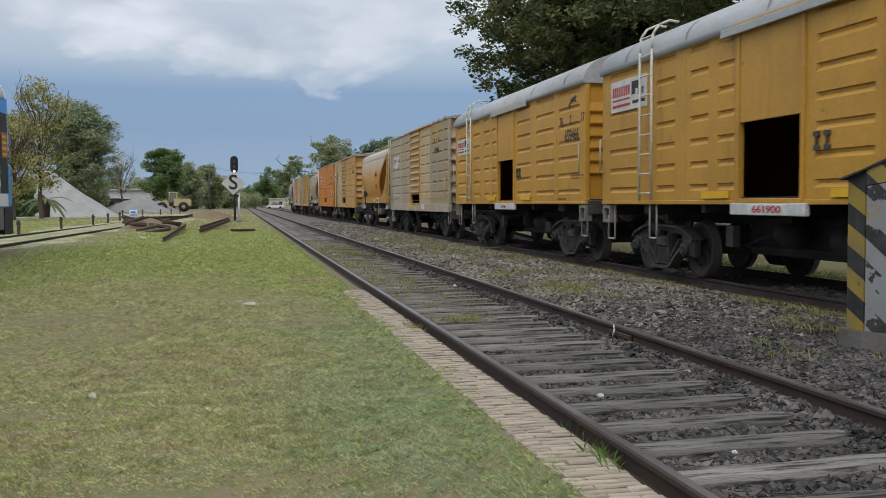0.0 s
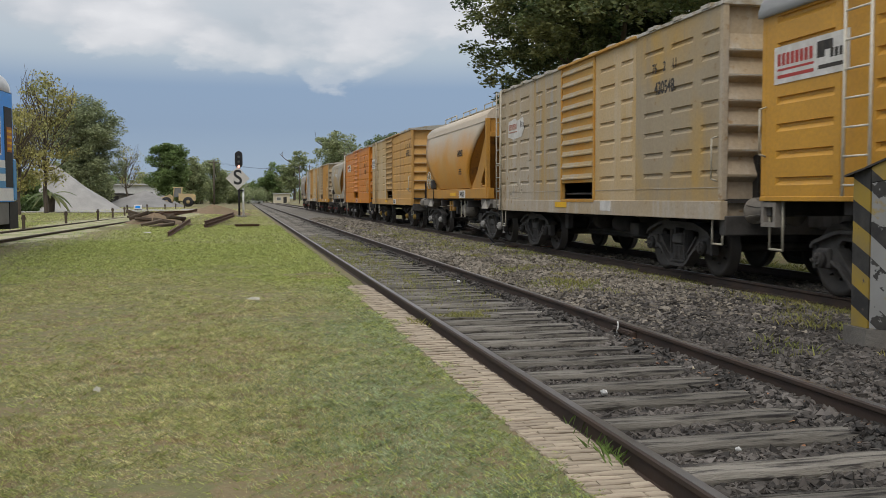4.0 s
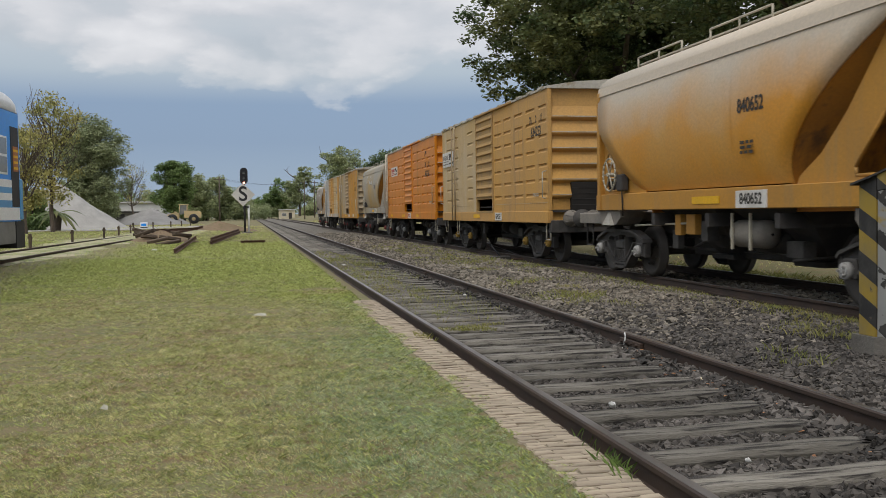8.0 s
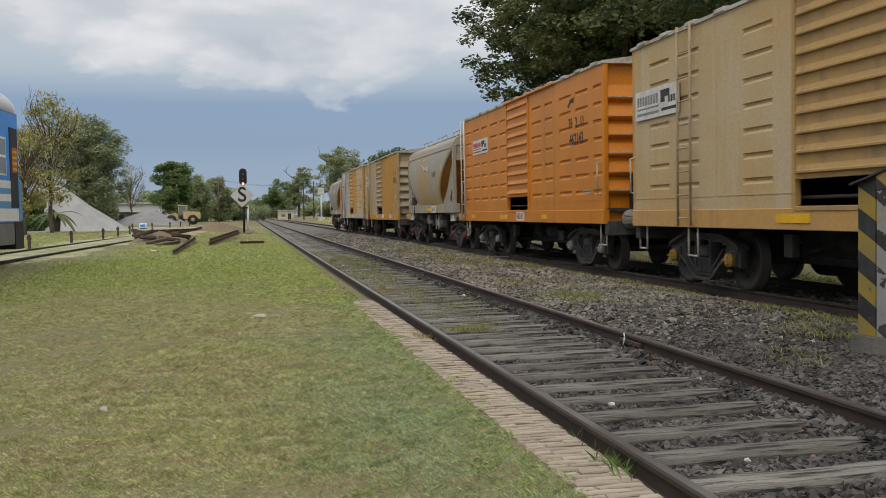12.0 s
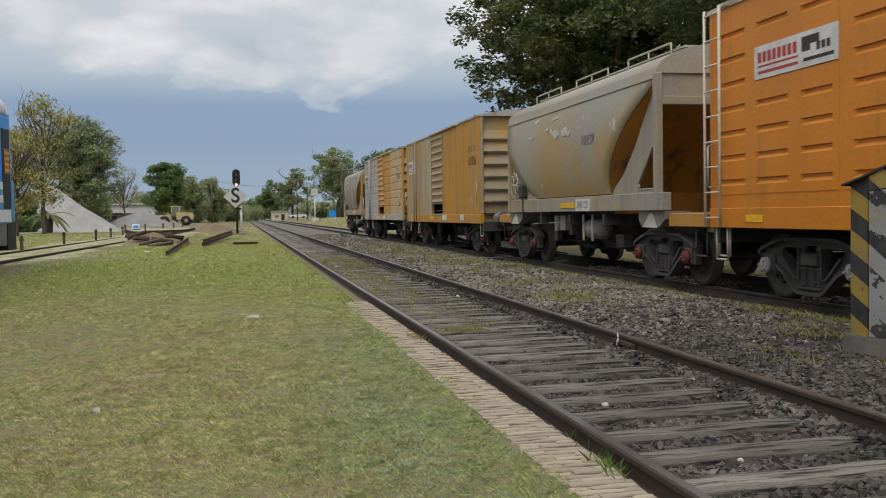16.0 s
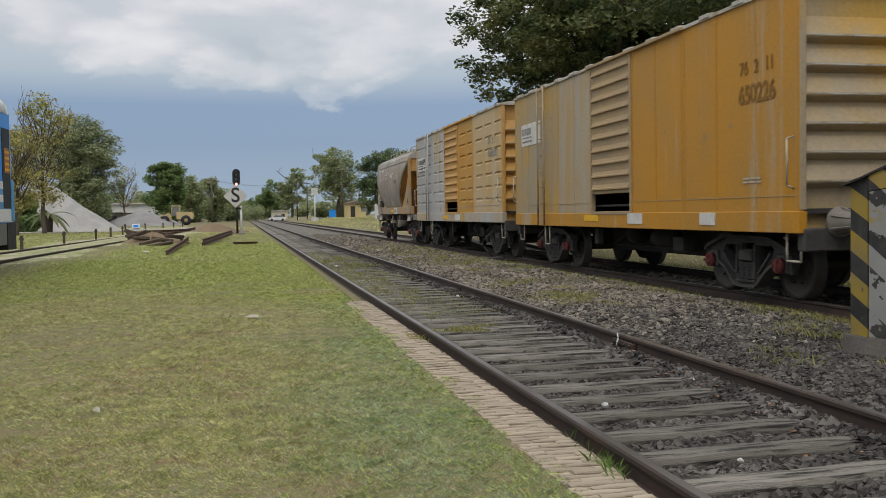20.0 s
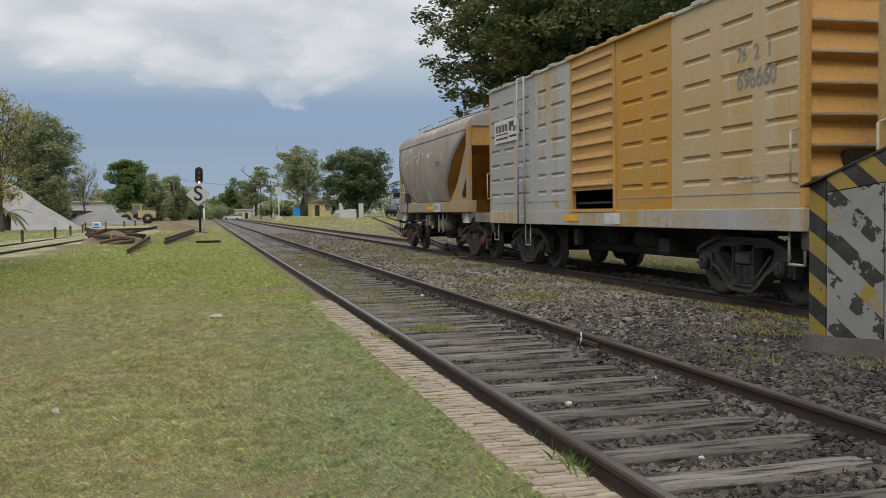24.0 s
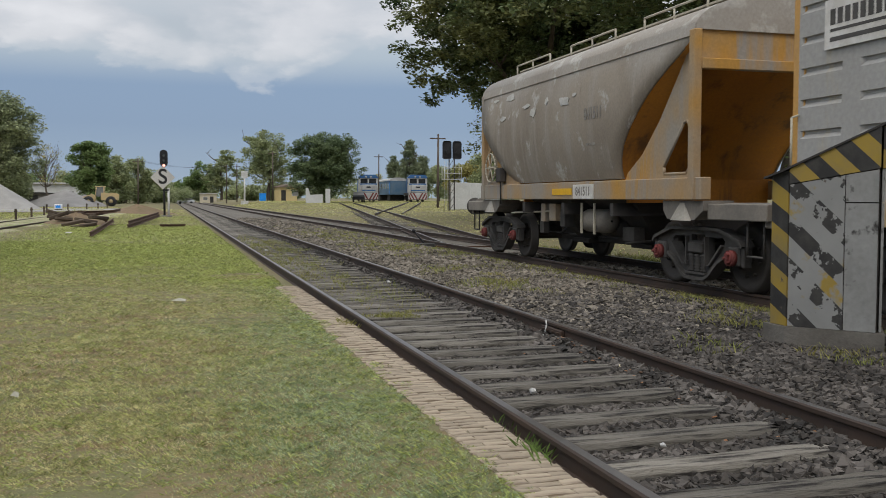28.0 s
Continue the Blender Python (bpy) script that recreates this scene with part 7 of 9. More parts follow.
M_COACHGREY = material("grey_skirt_paint", (0.21, 0.205, 0.20), (0.17, 0.165, 0.16), rough=0.6, scale=2, fine=20, bump=0.05)
M_WARN = material("orange_warning_sticker", (0.42, 0.14, 0.03), (0.34, 0.11, 0.03), rough=0.5, scale=6, fine=30, bump=0)
M_GLASS = material("dusty_window_glass", (0.16, 0.165, 0.16), (0.22, 0.215, 0.20), rough=0.15, scale=2, fine=20, bump=0, spec=0.7)
M_GRAVEL = material("pale_crushed_gravel", (0.37, 0.355, 0.33), (0.30, 0.29, 0.27), rough=0.95, scale=0.7, fine=12, bump=0.8)
M_SANDY = material("trodden_sandy_soil", (0.40, 0.355, 0.24), (0.33, 0.30, 0.18), rough=0.95, scale=0.5, fine=14, bump=0.7, fleck=(0.21, 0.235, 0.09), fleck_size=1.1, fleck_amount=0.46)
M_GRAVEL2 = material("grey_crushed_gravel", (0.31, 0.30, 0.285), (0.25, 0.24, 0.23), rough=0.95, scale=0.7, fine=12, bump=0.8)
M_SOIL = material("bare_brown_soil", (0.22, 0.155, 0.095), (0.18, 0.13, 0.075), rough=0.95, scale=1.0, fine=9, bump=0.8, fleck=(0.13, 0.13, 0.05), fleck_size=3, fleck_amount=0.36)
M_RUST = material("rust_brown_steel", (0.115, 0.06, 0.035), (0.085, 0.05, 0.035), rough=0.85, scale=3, fine=20, bump=0.4)
M_PLANK = material("rotten_grey_timber", (0.10, 0.075, 0.05), (0.055, 0.04, 0.03), rough=0.95, scale=2, fine=20, bump=0.7, random_object=0.3)
M_CREAM = material("cream_plaster", (0.60, 0.53, 0.38), (0.53, 0.47, 0.34), rough=0.9, scale=0.8, fine=15, bump=0.2)
M_YELLOWWALL = material("ochre_yellow_plaster", (0.66, 0.52, 0.25), (0.58, 0.46, 0.23), rough=0.9, scale=0.8, fine=15, bump=0.2)
M_PLASTER = material("white_plaster", (0.60, 0.60, 0.58), (0.52, 0.52, 0.50), rough=0.9, scale=0.8, fine=15, bump=0.2)
M_TILE = material("brown_roof_sheets", (0.22, 0.17, 0.13), (0.18, 0.14, 0.11), rough=0.85, scale=1, fine=12, bump=0.3)

TURN = -2.4


def side_place(y, off):
    """A place beside the rail bus's track, which runs a little askew."""
    a = radians(-TURN)
    return -8.06 + y * math.tan(a) + off, y


def make_side_track():
    straight_track("side_track", side_place(-30, -0.873 + 0.16)[0], -30, 66, "old rusty side track half sunk in grass", -6, 64, 0.9, top=0.20, sunk=0.05, polished=False, turn=TURN)


def make_railbus():
    cx, cy = side_place(24.95, 0.08)
    t = thing("rail_bus", pose(cx, cy, 0.195, 0, 0, TURN), "blue and white diesel rail bus standing on the side track", "rail vehicle")
    # body coordinates: y = 0 at the far end, the body reaches to -22
    L = 22.0
    half = 1.44
    b = Build()
    b.prism([(-half, 0.95), (half, 0.95), (half, 3.55), (half - 0.03, 3.62), (-half + 0.03, 3.62), (-half, 3.55)], "y", -L, -0.18)
    part("body", b, M_BLUE, t)
    nose = Build()
    for k in range(4):
        a0, a1 = math.pi / 8 * k, math.pi / 8 * (k + 1)
        y0, y1 = -0.18 + 0.30 * math.sin(a0), -0.18 + 0.30 * math.sin(a1)
        w0, w1 = half - 0.22 * (1 - math.cos(a0)), half - 0.22 * (1 - math.cos(a1))
        nose.add([(-w0, y0, 0.95), (w0, y0, 0.95), (w0, y0, 3.60), (-w0, y0, 3.60), (-w1, y1, 0.95), (w1, y1, 0.95), (w1, y1, 3.60), (-w1, y1, 3.60)],
                 [(1, 5, 6, 2), (0, 3, 7, 4), (3, 2, 6, 7)])
    nose.box(-half + 0.22, half - 0.22, 0.0, 0.11, 0.95, 3.60)
    part("end_cap", nose, M_BLUE, t)
    arc = [(-1.45, 3.58)] + [(-1.45 * math.cos(math.pi * k / 16), 3.60 + 0.72 * math.sin(math.pi * k / 16) ** 0.8) for k in range(1, 16)] + [(1.45, 3.58)]
    r = Build().prism(arc, "y", -L, -0.35)
    r.s = [True] * len(arc) + [False, False]
    part("roof", r, M_COACHWHITE, t, "white arched roof")
    cap = Build()
    prev = arc
    ys = -0.35
    for k in range(1, 6):
        q = math.cos(k / 5 * math.pi / 2 * 0.97)
        cur = [(x * (0.80 + 0.20 * q), 3.58 + (z - 3.58) * q) for x, z in arc]
        yn = -0.35 + 0.46 * math.sin(k / 5 * math.pi / 2)
        n = len(arc)
        cap.add([(x, ys, z) for x, z in prev] + [(x, yn, z) for x, z in cur], [(i, i + 1, n + i + 1, n + i) for i in range(n - 1)], True)
        prev, ys = cur, yn
    part("roof_end", cap, M_COACHWHITE, t)
    for z0, z1, m in ((1.62, 1.76, M_PALEBLUE), (1.76, 1.94, M_COACHWHITE), (1.45, 1.62, M_COACHWHITE), (1.28, 1.45, M_PALEBLUE), (0.98, 1.28, M_COACHWHITE)):
        for sx in (-1, 1):
            part("stripe", Build().box(*sorted((sx * (half + 0.002), sx * (half + 0.008))), -L, -0.02, z0, z1), m, t)
    for sx in (-1, 1):
        part("skirt", Build().box(*sorted((sx * (half - 0.02), sx * (half - 0.12))), -L, -0.30, 0.42, 0.96, 0.01), M_COACHGREY, t)
        # end door: tall recess, its shade painted flat black, with a warning sticker
        d = part("end_door", Build().box(*sorted((sx * (half + 0.012), sx * (half - 0.05))), -0.85, -0.22, 1.30, 3.22), M_BLACK, t, "flat black door panel, recess shade in its paint")
        part("warning_sign", Build().box(*sorted((sx * (half + 0.02), sx * (half + 0.012))), -0.70, -0.30, 2.15, 2.75), M_WARN, d)
        bars = Build()
        for k in range(4):
            bars.box(*sorted((sx * (half + 0.024), sx * (half + 0.02))), -0.68, -0.32, 2.20 + 0.14 * k, 2.26 + 0.14 * k)
        part("warning_bars", bars, M_MARK, d)
        for k in range(11):
            y1 = -1.15 - 1.85 * k
            w = part("window", Build().box(*sorted((sx * (half + 0.012), sx * (half - 0.03))), y1 - 1.35, y1, 2.05, 2.95, 0.01), M_COACHWHITE, t)
            for j in range(2):
                for h in range(2):
                    part("pane", Build().box(*sorted((sx * (half + 0.016), sx * (half + 0.008))), y1 - 1.30 + 0.65 * j, y1 - 0.70 + 0.65 * j, 2.10 + 0.43 * h, 2.47 + 0.43 * h), M_GLASS, w)
        lamp = Build().box(*sorted((sx * (half + 0.03), sx * (half - 0.1))), -0.24, 0.02, 0.98, 2.0, 0.03)
        part("corner_stripe", lamp, M_PALEBLUE, t)
    bump = Build().prism([(-half, 0.30), (half, 0.30), (half, 0.96), (-half, 0.96)], "y", -0.55, 0.16)
    part("end_skirt", bump, M_BLACK, t, "black end apron")
    part("coupler", Build().box(-0.15, 0.15, 0.1, 0.55, 0.78, 1.02, 0.03), M_UNDER, t)
    part("underframe", Build().box(-1.1, 1.1, -L + 0.3, -0.6, 0.55, 0.96), M_UNDER, t)
    for y in (-3.2, -18.8):
        for dy in (-1.1, 1.1):
            wh = Build()
            for sx in (-1, 1):
                a = sx * 0.873
                wh.lathe([(a - 0.06, 0.02), (a - 0.06, 0.44), (a + 0.06, 0.44), (a + 0.06, 0.02)], "x", (0, y + dy, 0.44), 24)
            wh.tube((-1.0, y + dy, 0.44), (1.0, y + dy, 0.44), 0.07, 8)
            part("wheelset", wh, M_WHEEL, t)
        for sx in (-1, 1):
            part("bogie_frame", Build().box(sx * 1.06 - 0.06, sx * 1.06 + 0.06, y - 1.5, y + 1.5, 0.36, 0.58, 0.02), M_UNDER, t)


def heap(name, x, y, radius, height, mat, label, seed, squash=1.0, turn=0.0):
    """A poured cone of gravel with slipped flanks."""
    rng = np.random.default_rng(seed)
    n, m = 48, 16
    z0 = float(ground_height(np.array(x), np.array(y))) - 0.05
    v, f = [], []
    for i in range(m + 1):
        q = i / m
        for k in range(n):
            a = 2 * math.pi * k / n
            r = radius * q * (1 + 0.10 * math.sin(3 * a + seed) + 0.05 * math.sin(7 * a + 2 * seed))
            z = height * (1 - q) ** 1.08 + 0.06 * height * math.sin(5 * a + 9 * q) * q * (1 - q) + rng.normal() * 0.02 * (1 - q)
            if q < 0.12:
                z -= height * 0.35 * (0.12 - q) ** 1.3
            v.append((r * math.cos(a), r * math.sin(a) * squash, z))
    for i in range(m):
        for k in range(n):
            f.append((i * n + k, i * n + (k + 1) % n, (i + 1) * n + (k + 1) % n, (i + 1) * n + k))
    return solid(name, Build().add(v, f, True), mat, pose(x, y, z0, 0, 0, turn), label, "gravel mound" if "gravel" in name else "mound")


def make_yard():
    put = at_bearing
    # sandy ground worn bare along the side track
    ys = np.linspace(18, 86, 60)
    mid = np.array([side_place(q, 0.16)[0] for q in ys])
    wl_, wr_ = 3.0 + 0.7 * np.sin(ys * 0.31) + 0.4 * np.sin(ys * 1.1), 2.0 + 0.5 * np.sin(ys * 0.43 + 1) + 0.35 * np.sin(ys * 1.3) + smooth_step(40, 70, ys) * 1.5
    cols = np.stack([mid - wl_, mid - wl_ / 2, mid, mid + wr_ / 2, mid + wr_], 1)
    zz = ground_height(cols, ys[:, None] + 0 * cols) + np.array([-0.03, 0.022, 0.026, 0.022, -0.03])
    idx = np.arange(cols.size).reshape(cols.shape)
    quads = np.stack([idx[:-1, :-1], idx[:-1, 1:], idx[1:, 1:], idx[1:, :-1]], -1).reshape(-1, 4)
    strip = new("sandy_strip", arrays("sandy_strip", np.stack([cols, ys[:, None] + 0 * cols, zz], -1).reshape(-1, 3), quads, M_SANDY, True))
    tagged(strip, "worn sandy soil with thin grass along the side track", "bare ground", kind="structure")
    x, y = put(-10.55, 97)
    heap("gravel_mound", x, y, 6.3, 4.5, M_GRAVEL, "tall pale heap of crushed gravel", 3)
    x, y = put(-13.6, 95)
    heap("gravel_mound", x, y, 5.5, 2.9, M_GRAVEL, "pale heap of crushed gravel beside the taller one", 4)
    x, y = put(-5.6, 124)
    heap("gravel_mound", x, y, 5.3, 2.15, M_GRAVEL2, "grey heap of fine gravel", 5)
    x, y = put(-4.6, 130)
    heap("gravel_mound", x, y, 2.7, 1.55, M_GRAVEL2, "small grey heap of gravel", 6)
    # pale gravel spread over the yard
    pad = Build()
    n = 40
    x, y = put(-9.8, 88)
    ring = [(x + (10.5 + 1.2 * math.sin(3 * a)) * math.cos(a), y + (14 + 2 * math.sin(5 * a)) * math.sin(a)) for a in [2 * math.pi * k / n for k in range(n)]]
    verts = [(px, py, float(ground_height(np.array(px), np.array(py))) + 0.03) for px, py in ring]
    verts.append((x, y, float(ground_height(np.array(x), np.array(y))) + 0.04))
    solid("gravel_yard", pad.add(verts, [(k, (k + 1) % n, n) for k in range(n)], True), M_GRAVEL, pose(0, 0, 0), "pale gravel spread over the yard", "gravel", kind="structure")
    x, y = put(-1.75, 72)
    heap("soil_mound", x, y, 2.6, 0.75, M_SOIL, "low mound of bare brown soil", 8, 0.8)
    # scrap: lengths of old rail and rotten sleepers thrown in a heap
    rng = random.Random(6)

    def scrap_rail(x0, y0, x1, y1, z0, z1, label="rusty length of scrap rail on the grass"):
        a, c = Vector((x0, y0, z0)), Vector((x1, y1, z1))
        l = (c - a).length
        b = Build().prism(rail_profile(0.0, 0.0), "y", 0, l)
        m = Matrix.Translation(a) @ (c - a).to_track_quat("Y", "Z").to_matrix().to_4x4()
        solid("scrap_rail", b, M_RUST, m, label, "scrap rail", "scrap rails on the grass")
    g = lambda x_, y_: float(ground_height(np.array(x_), np.array(y_)))

    def px(be, di):
        return at_bearing(be, di)
    for b0, d0, b1, d1, up0, up1 in ((-4.35, 31, -3.1, 43.5, 0.16, 0.30), (-2.3, 40, -0.55, 56, 0.16, 0.34), (-2.25, 40.5, -0.6, 56.5, 0.30, 0.45), (-5.2, 48, -2.7, 56, 0.20, 0.55), (-5.6, 50, -3.0, 53, 0.42, 0.5), (-6.0, 45, -4.6, 49, 0.3, 0.45)):
        x0, y0 = px(b0, d0)
        x1, y1 = px(b1, d1)
        scrap_rail(x0, y0, x1, y1, g(x0, y0) + up0, g(x1, y1) + up1)
    x0, y0 = px(-0.5, 43)
    x1, y1 = px(0.9, 44)
    scrap_rail(x0, y0, x1, y1, g(x0, y0) + 0.13, g(x1, y1) + 0.13)
    for k in range(24):
        be, di = rng.uniform(-6.2, -3.4), rng.uniform(39, 50)
        x0, y0 = px(be, di)
        b = Build().box(-0.6 * rng.uniform(0.2, 1.2), 0.6 * rng.uniform(0.2, 1.2), -0.085, 0.085, 0, 0.13, 0.02)
        solid("old_sleeper", b, M_PLANK, pose(x0, y0, g(x0, y0) + rng.uniform(-0.02, 0.30), rng.uniform(-22, 22), rng.uniform(-18, 18), rng.uniform(0, 180)), "rotten broken sleeper in the scrap heap", "sleeper", "rotten sleepers in the heap")
    x0, y0 = px(-5.1, 44)
    heap("soil_mound", x0, y0, 1.7, 0.55, M_SOIL, "weedy mound of earth under the scrap", 9)
    # short posts along the side track
    for be, di in ((-12.1, 36), (-9.9, 44), (-8.2, 50), (-7.4, 56), (-6.75, 61), (-6.6, 78), (-5.5, 84), (-4.5, 90), (-3.9, 95), (-3.4, 99)):
        x0, y0 = px(be, di)
        b = Build().box(-0.05, 0.05, -0.05, 0.05, -0.1, 0.55, 0.01).box(-0.075, 0.075, -0.03, 0.03, 0.38, 0.46)
        solid("marker_post", b, M_PLANK, pose(x0, y0, g(x0, y0)), "short dark wooden post beside the side track", "post", "posts along the side track")
    x0, y0 = px(-6.0, 86)
    p = thing("portable_generator", pose(x0, y0, g(x0, y0)), "small white and blue machine box on the gravel", "machine")
    part("case", Build().box(-0.3, 0.3, -0.3, 0.3, 0.1, 0.5, 0.03), M_COACHWHITE, p)
    part("panel", Build().box(-0.2, 0.2, -0.31, -0.30, 0.2, 0.4), M_BLUE, p)
    part("feet", Build().box(-0.27, 0.27, -0.25, 0.25, 0.0, 0.1), M_BLACK, p)
    # palm
    x0, y0 = px(-10.7, 78)
    t = thing("palm", pose(x0, y0, g(x0, y0)), "small shaggy palm with drooping dark fronds", "palm tree")
    part("trunk", Build().tube((0, 0, -0.1), (0.05, 0, 1.3), 0.28, 10, 0.36), M_BARK, t)
    for k in range(18):
        a = 2 * math.pi * k / 18 + rng.uniform(-0.1, 0.1)
        l, rise = rng.uniform(1.5, 2.1), rng.uniform(0.2, 1.1)
        v, f = [], []
        for i in range(8):
            q = i / 7
            r, z = l * q, 1.3 + rise * 1.6 * q - 1.9 * q * q * (1.1 - 0.3 * rise)
            c, s = math.cos(a), math.sin(a)
            w = 0.20 * math.sin(math.pi * (0.12 + 0.85 * q))
            v += [(r * c - w * s, r * s + w * c, z - 0.4 * w), (r * c, r * s, z), (r * c + w * s, r * s - w * c, z - 0.4 * w)]
        for i in range(7):
            o = 3 * i
            f += [(o, o + 1, o + 4, o + 3), (o + 1, o + 2, o + 5, o + 4)]
        part("frond", Build().add(v, f), L_DARK, t)


def make_signal():
    x, y = at_bearing(-0.25, 66)
    z = float(ground_height(np.array(x), np.array(y)))
    t = thing("light_signal", pose(x, y, z), "railway light signal with a white diamond board", "railway signal")
    part("mast", Build().tube((0, 0, -0.2), (0, 0, 3.75), 0.075, 12), M_BLACK, t)
    part("rear_post", Build().tube((0.28, 0.05, -0.2), (0.28, 0.05, 1.95), 0.07, 10), M_WHITE, t, "pale concrete post")
    part("foot", Build().box(-0.22, 0.5, -0.2, 0.2, -0.2, 0.10, 0.02), M_CONCRETE, t)
    d = 0.80
    board = part("diamond_board", Build().prism([(-d - 0.08, 2.64), (-0.08, 2.64 - d), (d - 0.08, 2.64), (-0.08, 2.64 + d)], "y", -0.13, -0.10), M_SIGNWHITE, t, "white diamond board with a black letter")
    lettering("S", 1.02, M_BLACK, board, Matrix(((1, 0, 0, -0.08), (0, 0, -1, -0.133), (0, 1, 0, 2.66), (0, 0, 0, 1))), "letter", 0.95, bold=0.02)
    head = Build()
    prof = [(0.26 * math.cos(a), 0.62 + 0.0 + 0.26 * math.sin(a)) for a in [math.pi * k / 10 for k in range(11)]] + [(-0.26 * math.cos(a), 0.0 - 0.26 * math.sin(a)) for a in [math.pi * k / 10 for k in range(11)]]
    h = part("signal_head", Build().prism([(u, 3.62 + w) for u, w in prof], "y", -0.07, 0.03), M_BLACK, t, "black round-ended signal head")
    for k, zz in enumerate((3.45, 3.78, 4.12)):
        hood = Build()
        n = 10
        for i in range(n):
            a0, a1 = math.pi * i / n, math.pi * (i + 1) / n
            hood.add([(0.12 * math.cos(a0), -0.07, zz + 0.12 * math.sin(a0)), (0.12 * math.cos(a1), -0.07, zz + 0.12 * math.sin(a1)), (0.12 * math.cos(a1), -0.28, zz + 0.12 * math.sin(a1)), (0.12 * math.cos(a0), -0.28, zz + 0.12 * math.sin(a0))], [(0, 1, 2, 3)], True)
        part("lamp_hood", hood, M_BLACK, h)
        lens = Build().tube((0, -0.07, zz), (0, -0.10, zz), 0.085, 14)
        part("lens", lens, glow("lit_red_lens", (1.0, 0.42, 0.34), 2.4) if k == 0 else M_GLASS, h, "lit pale red lamp" if k == 0 else "")
    part("cross_arm", Build().box(-0.1, 0.3, -0.04, 0.04, 1.75, 1.85), M_BLACK, t)


make_side_track()
make_railbus()
make_yard()
make_signal()


# ---- the striped crash block beside the train's track ----
def striped_paint(name, wear, base):
    """Yellow and black slanting stripes, flaked off to the pale ground coat."""
    m = bpy.data.materials.new(name)
    m.use_nodes = True
    N, L = m.node_tree.nodes, m.node_tree.links
    b = N["Principled BSDF"]
    tc = N.new("ShaderNodeTexCoord")
    dot = N.new("ShaderNodeVectorMath")
    dot.operation = "DOT_PRODUCT"
    dot.inputs[1].default_value = (2.05, -1.05, 2.15)
    L.new(tc.outputs["Object"], dot.inputs[0])
    fr = N.new("ShaderNodeMath")
    fr.operation = "FRACT"
    sc = N.new("ShaderNodeMath")
    sc.operation = "MULTIPLY"
    sc.inputs[1].default_value = 1.28
    L.new(dot.outputs["Value"], sc.inputs[0])
    L.new(sc.outputs[0], fr.inputs[0])
    st = N.new("ShaderNodeMath")
    st.operation = "GREATER_THAN"
    st.inputs[1].default_value = 0.5
    L.new(fr.outputs[0], st.inputs[0])

    def noise_at(s, d=6.0):
        n = N.new("ShaderNodeTexNoise")
        n.inputs["Scale"].default_value, n.inputs["Detail"].default_value, n.inputs["Roughness"].default_value = s, d, 0.62
        L.new(tc.outputs["Object"], n.inputs["Vector"])
        return n.outputs[0]

    def mix(f, a, c):
        n = N.new("ShaderNodeMix")
        n.data_type = "RGBA"
        for v, i in ((f, 0), (a, 6), (c, 7)):
            if isinstance(v, tuple):
                n.inputs[i].default_value = (*v, 1)
            elif isinstance(v, float):
                n.inputs[i].default_value = v
            else:
                L.new(v, n.inputs[i])
        return n.outputs[2]

    def above(src, lo, hi):
        r = N.new("ShaderNodeMapRange")
        r.inputs[1].default_value, r.inputs[2].default_value = lo, hi
        L.new(src, r.inputs[0])
        return r.outputs[0]
    yellow = mix(above(noise_at(3.0), 0.4, 0.65), (0.33, 0.225, 0.03), (0.25, 0.185, 0.06))
    black = mix(above(noise_at(5.0), 0.4, 0.65), (0.022, 0.021, 0.02), (0.05, 0.047, 0.042))
    bare = mix(above(noise_at(1.6), 0.35, 0.65), base, tuple(c * 0.8 for c in base))
    if wear > 0:
        # the yellow has gone almost everywhere, the black in ragged flakes
        ragged = noise_at(4.2, 10.0)
        yellow = mix(above(noise_at(2.3, 9.0), 0.50 - wear, 0.56 - wear), yellow, bare)
        black = mix(above(ragged, 0.565 - wear * 0.5, 0.57 - wear * 0.5), black, bare)
    paint = mix(st.outputs[0], yellow, black)
    spots = above(noise_at(9.0), 0.66, 0.68)
    L.new(mix(spots, paint, (0.09, 0.07, 0.055)), b.inputs["Base Color"])
    b.inputs["Roughness"].default_value = 0.7
    bump = N.new("ShaderNodeBump")
    bump.inputs["Strength"].default_value, bump.inputs["Distance"].default_value = 0.25, 0.01
    L.new(noise_at(14.0), bump.inputs["Height"])
    L.new(bump.outputs[0], b.inputs["Normal"])
    return m


M_PLINTH = material("dark_flecked_concrete", (0.165, 0.152, 0.132), (0.115, 0.105, 0.09), rough=0.95, scale=2.5, fine=35, bump=0.8, fleck=(0.07, 0.065, 0.055), fleck_size=4, fleck_amount=0.36)


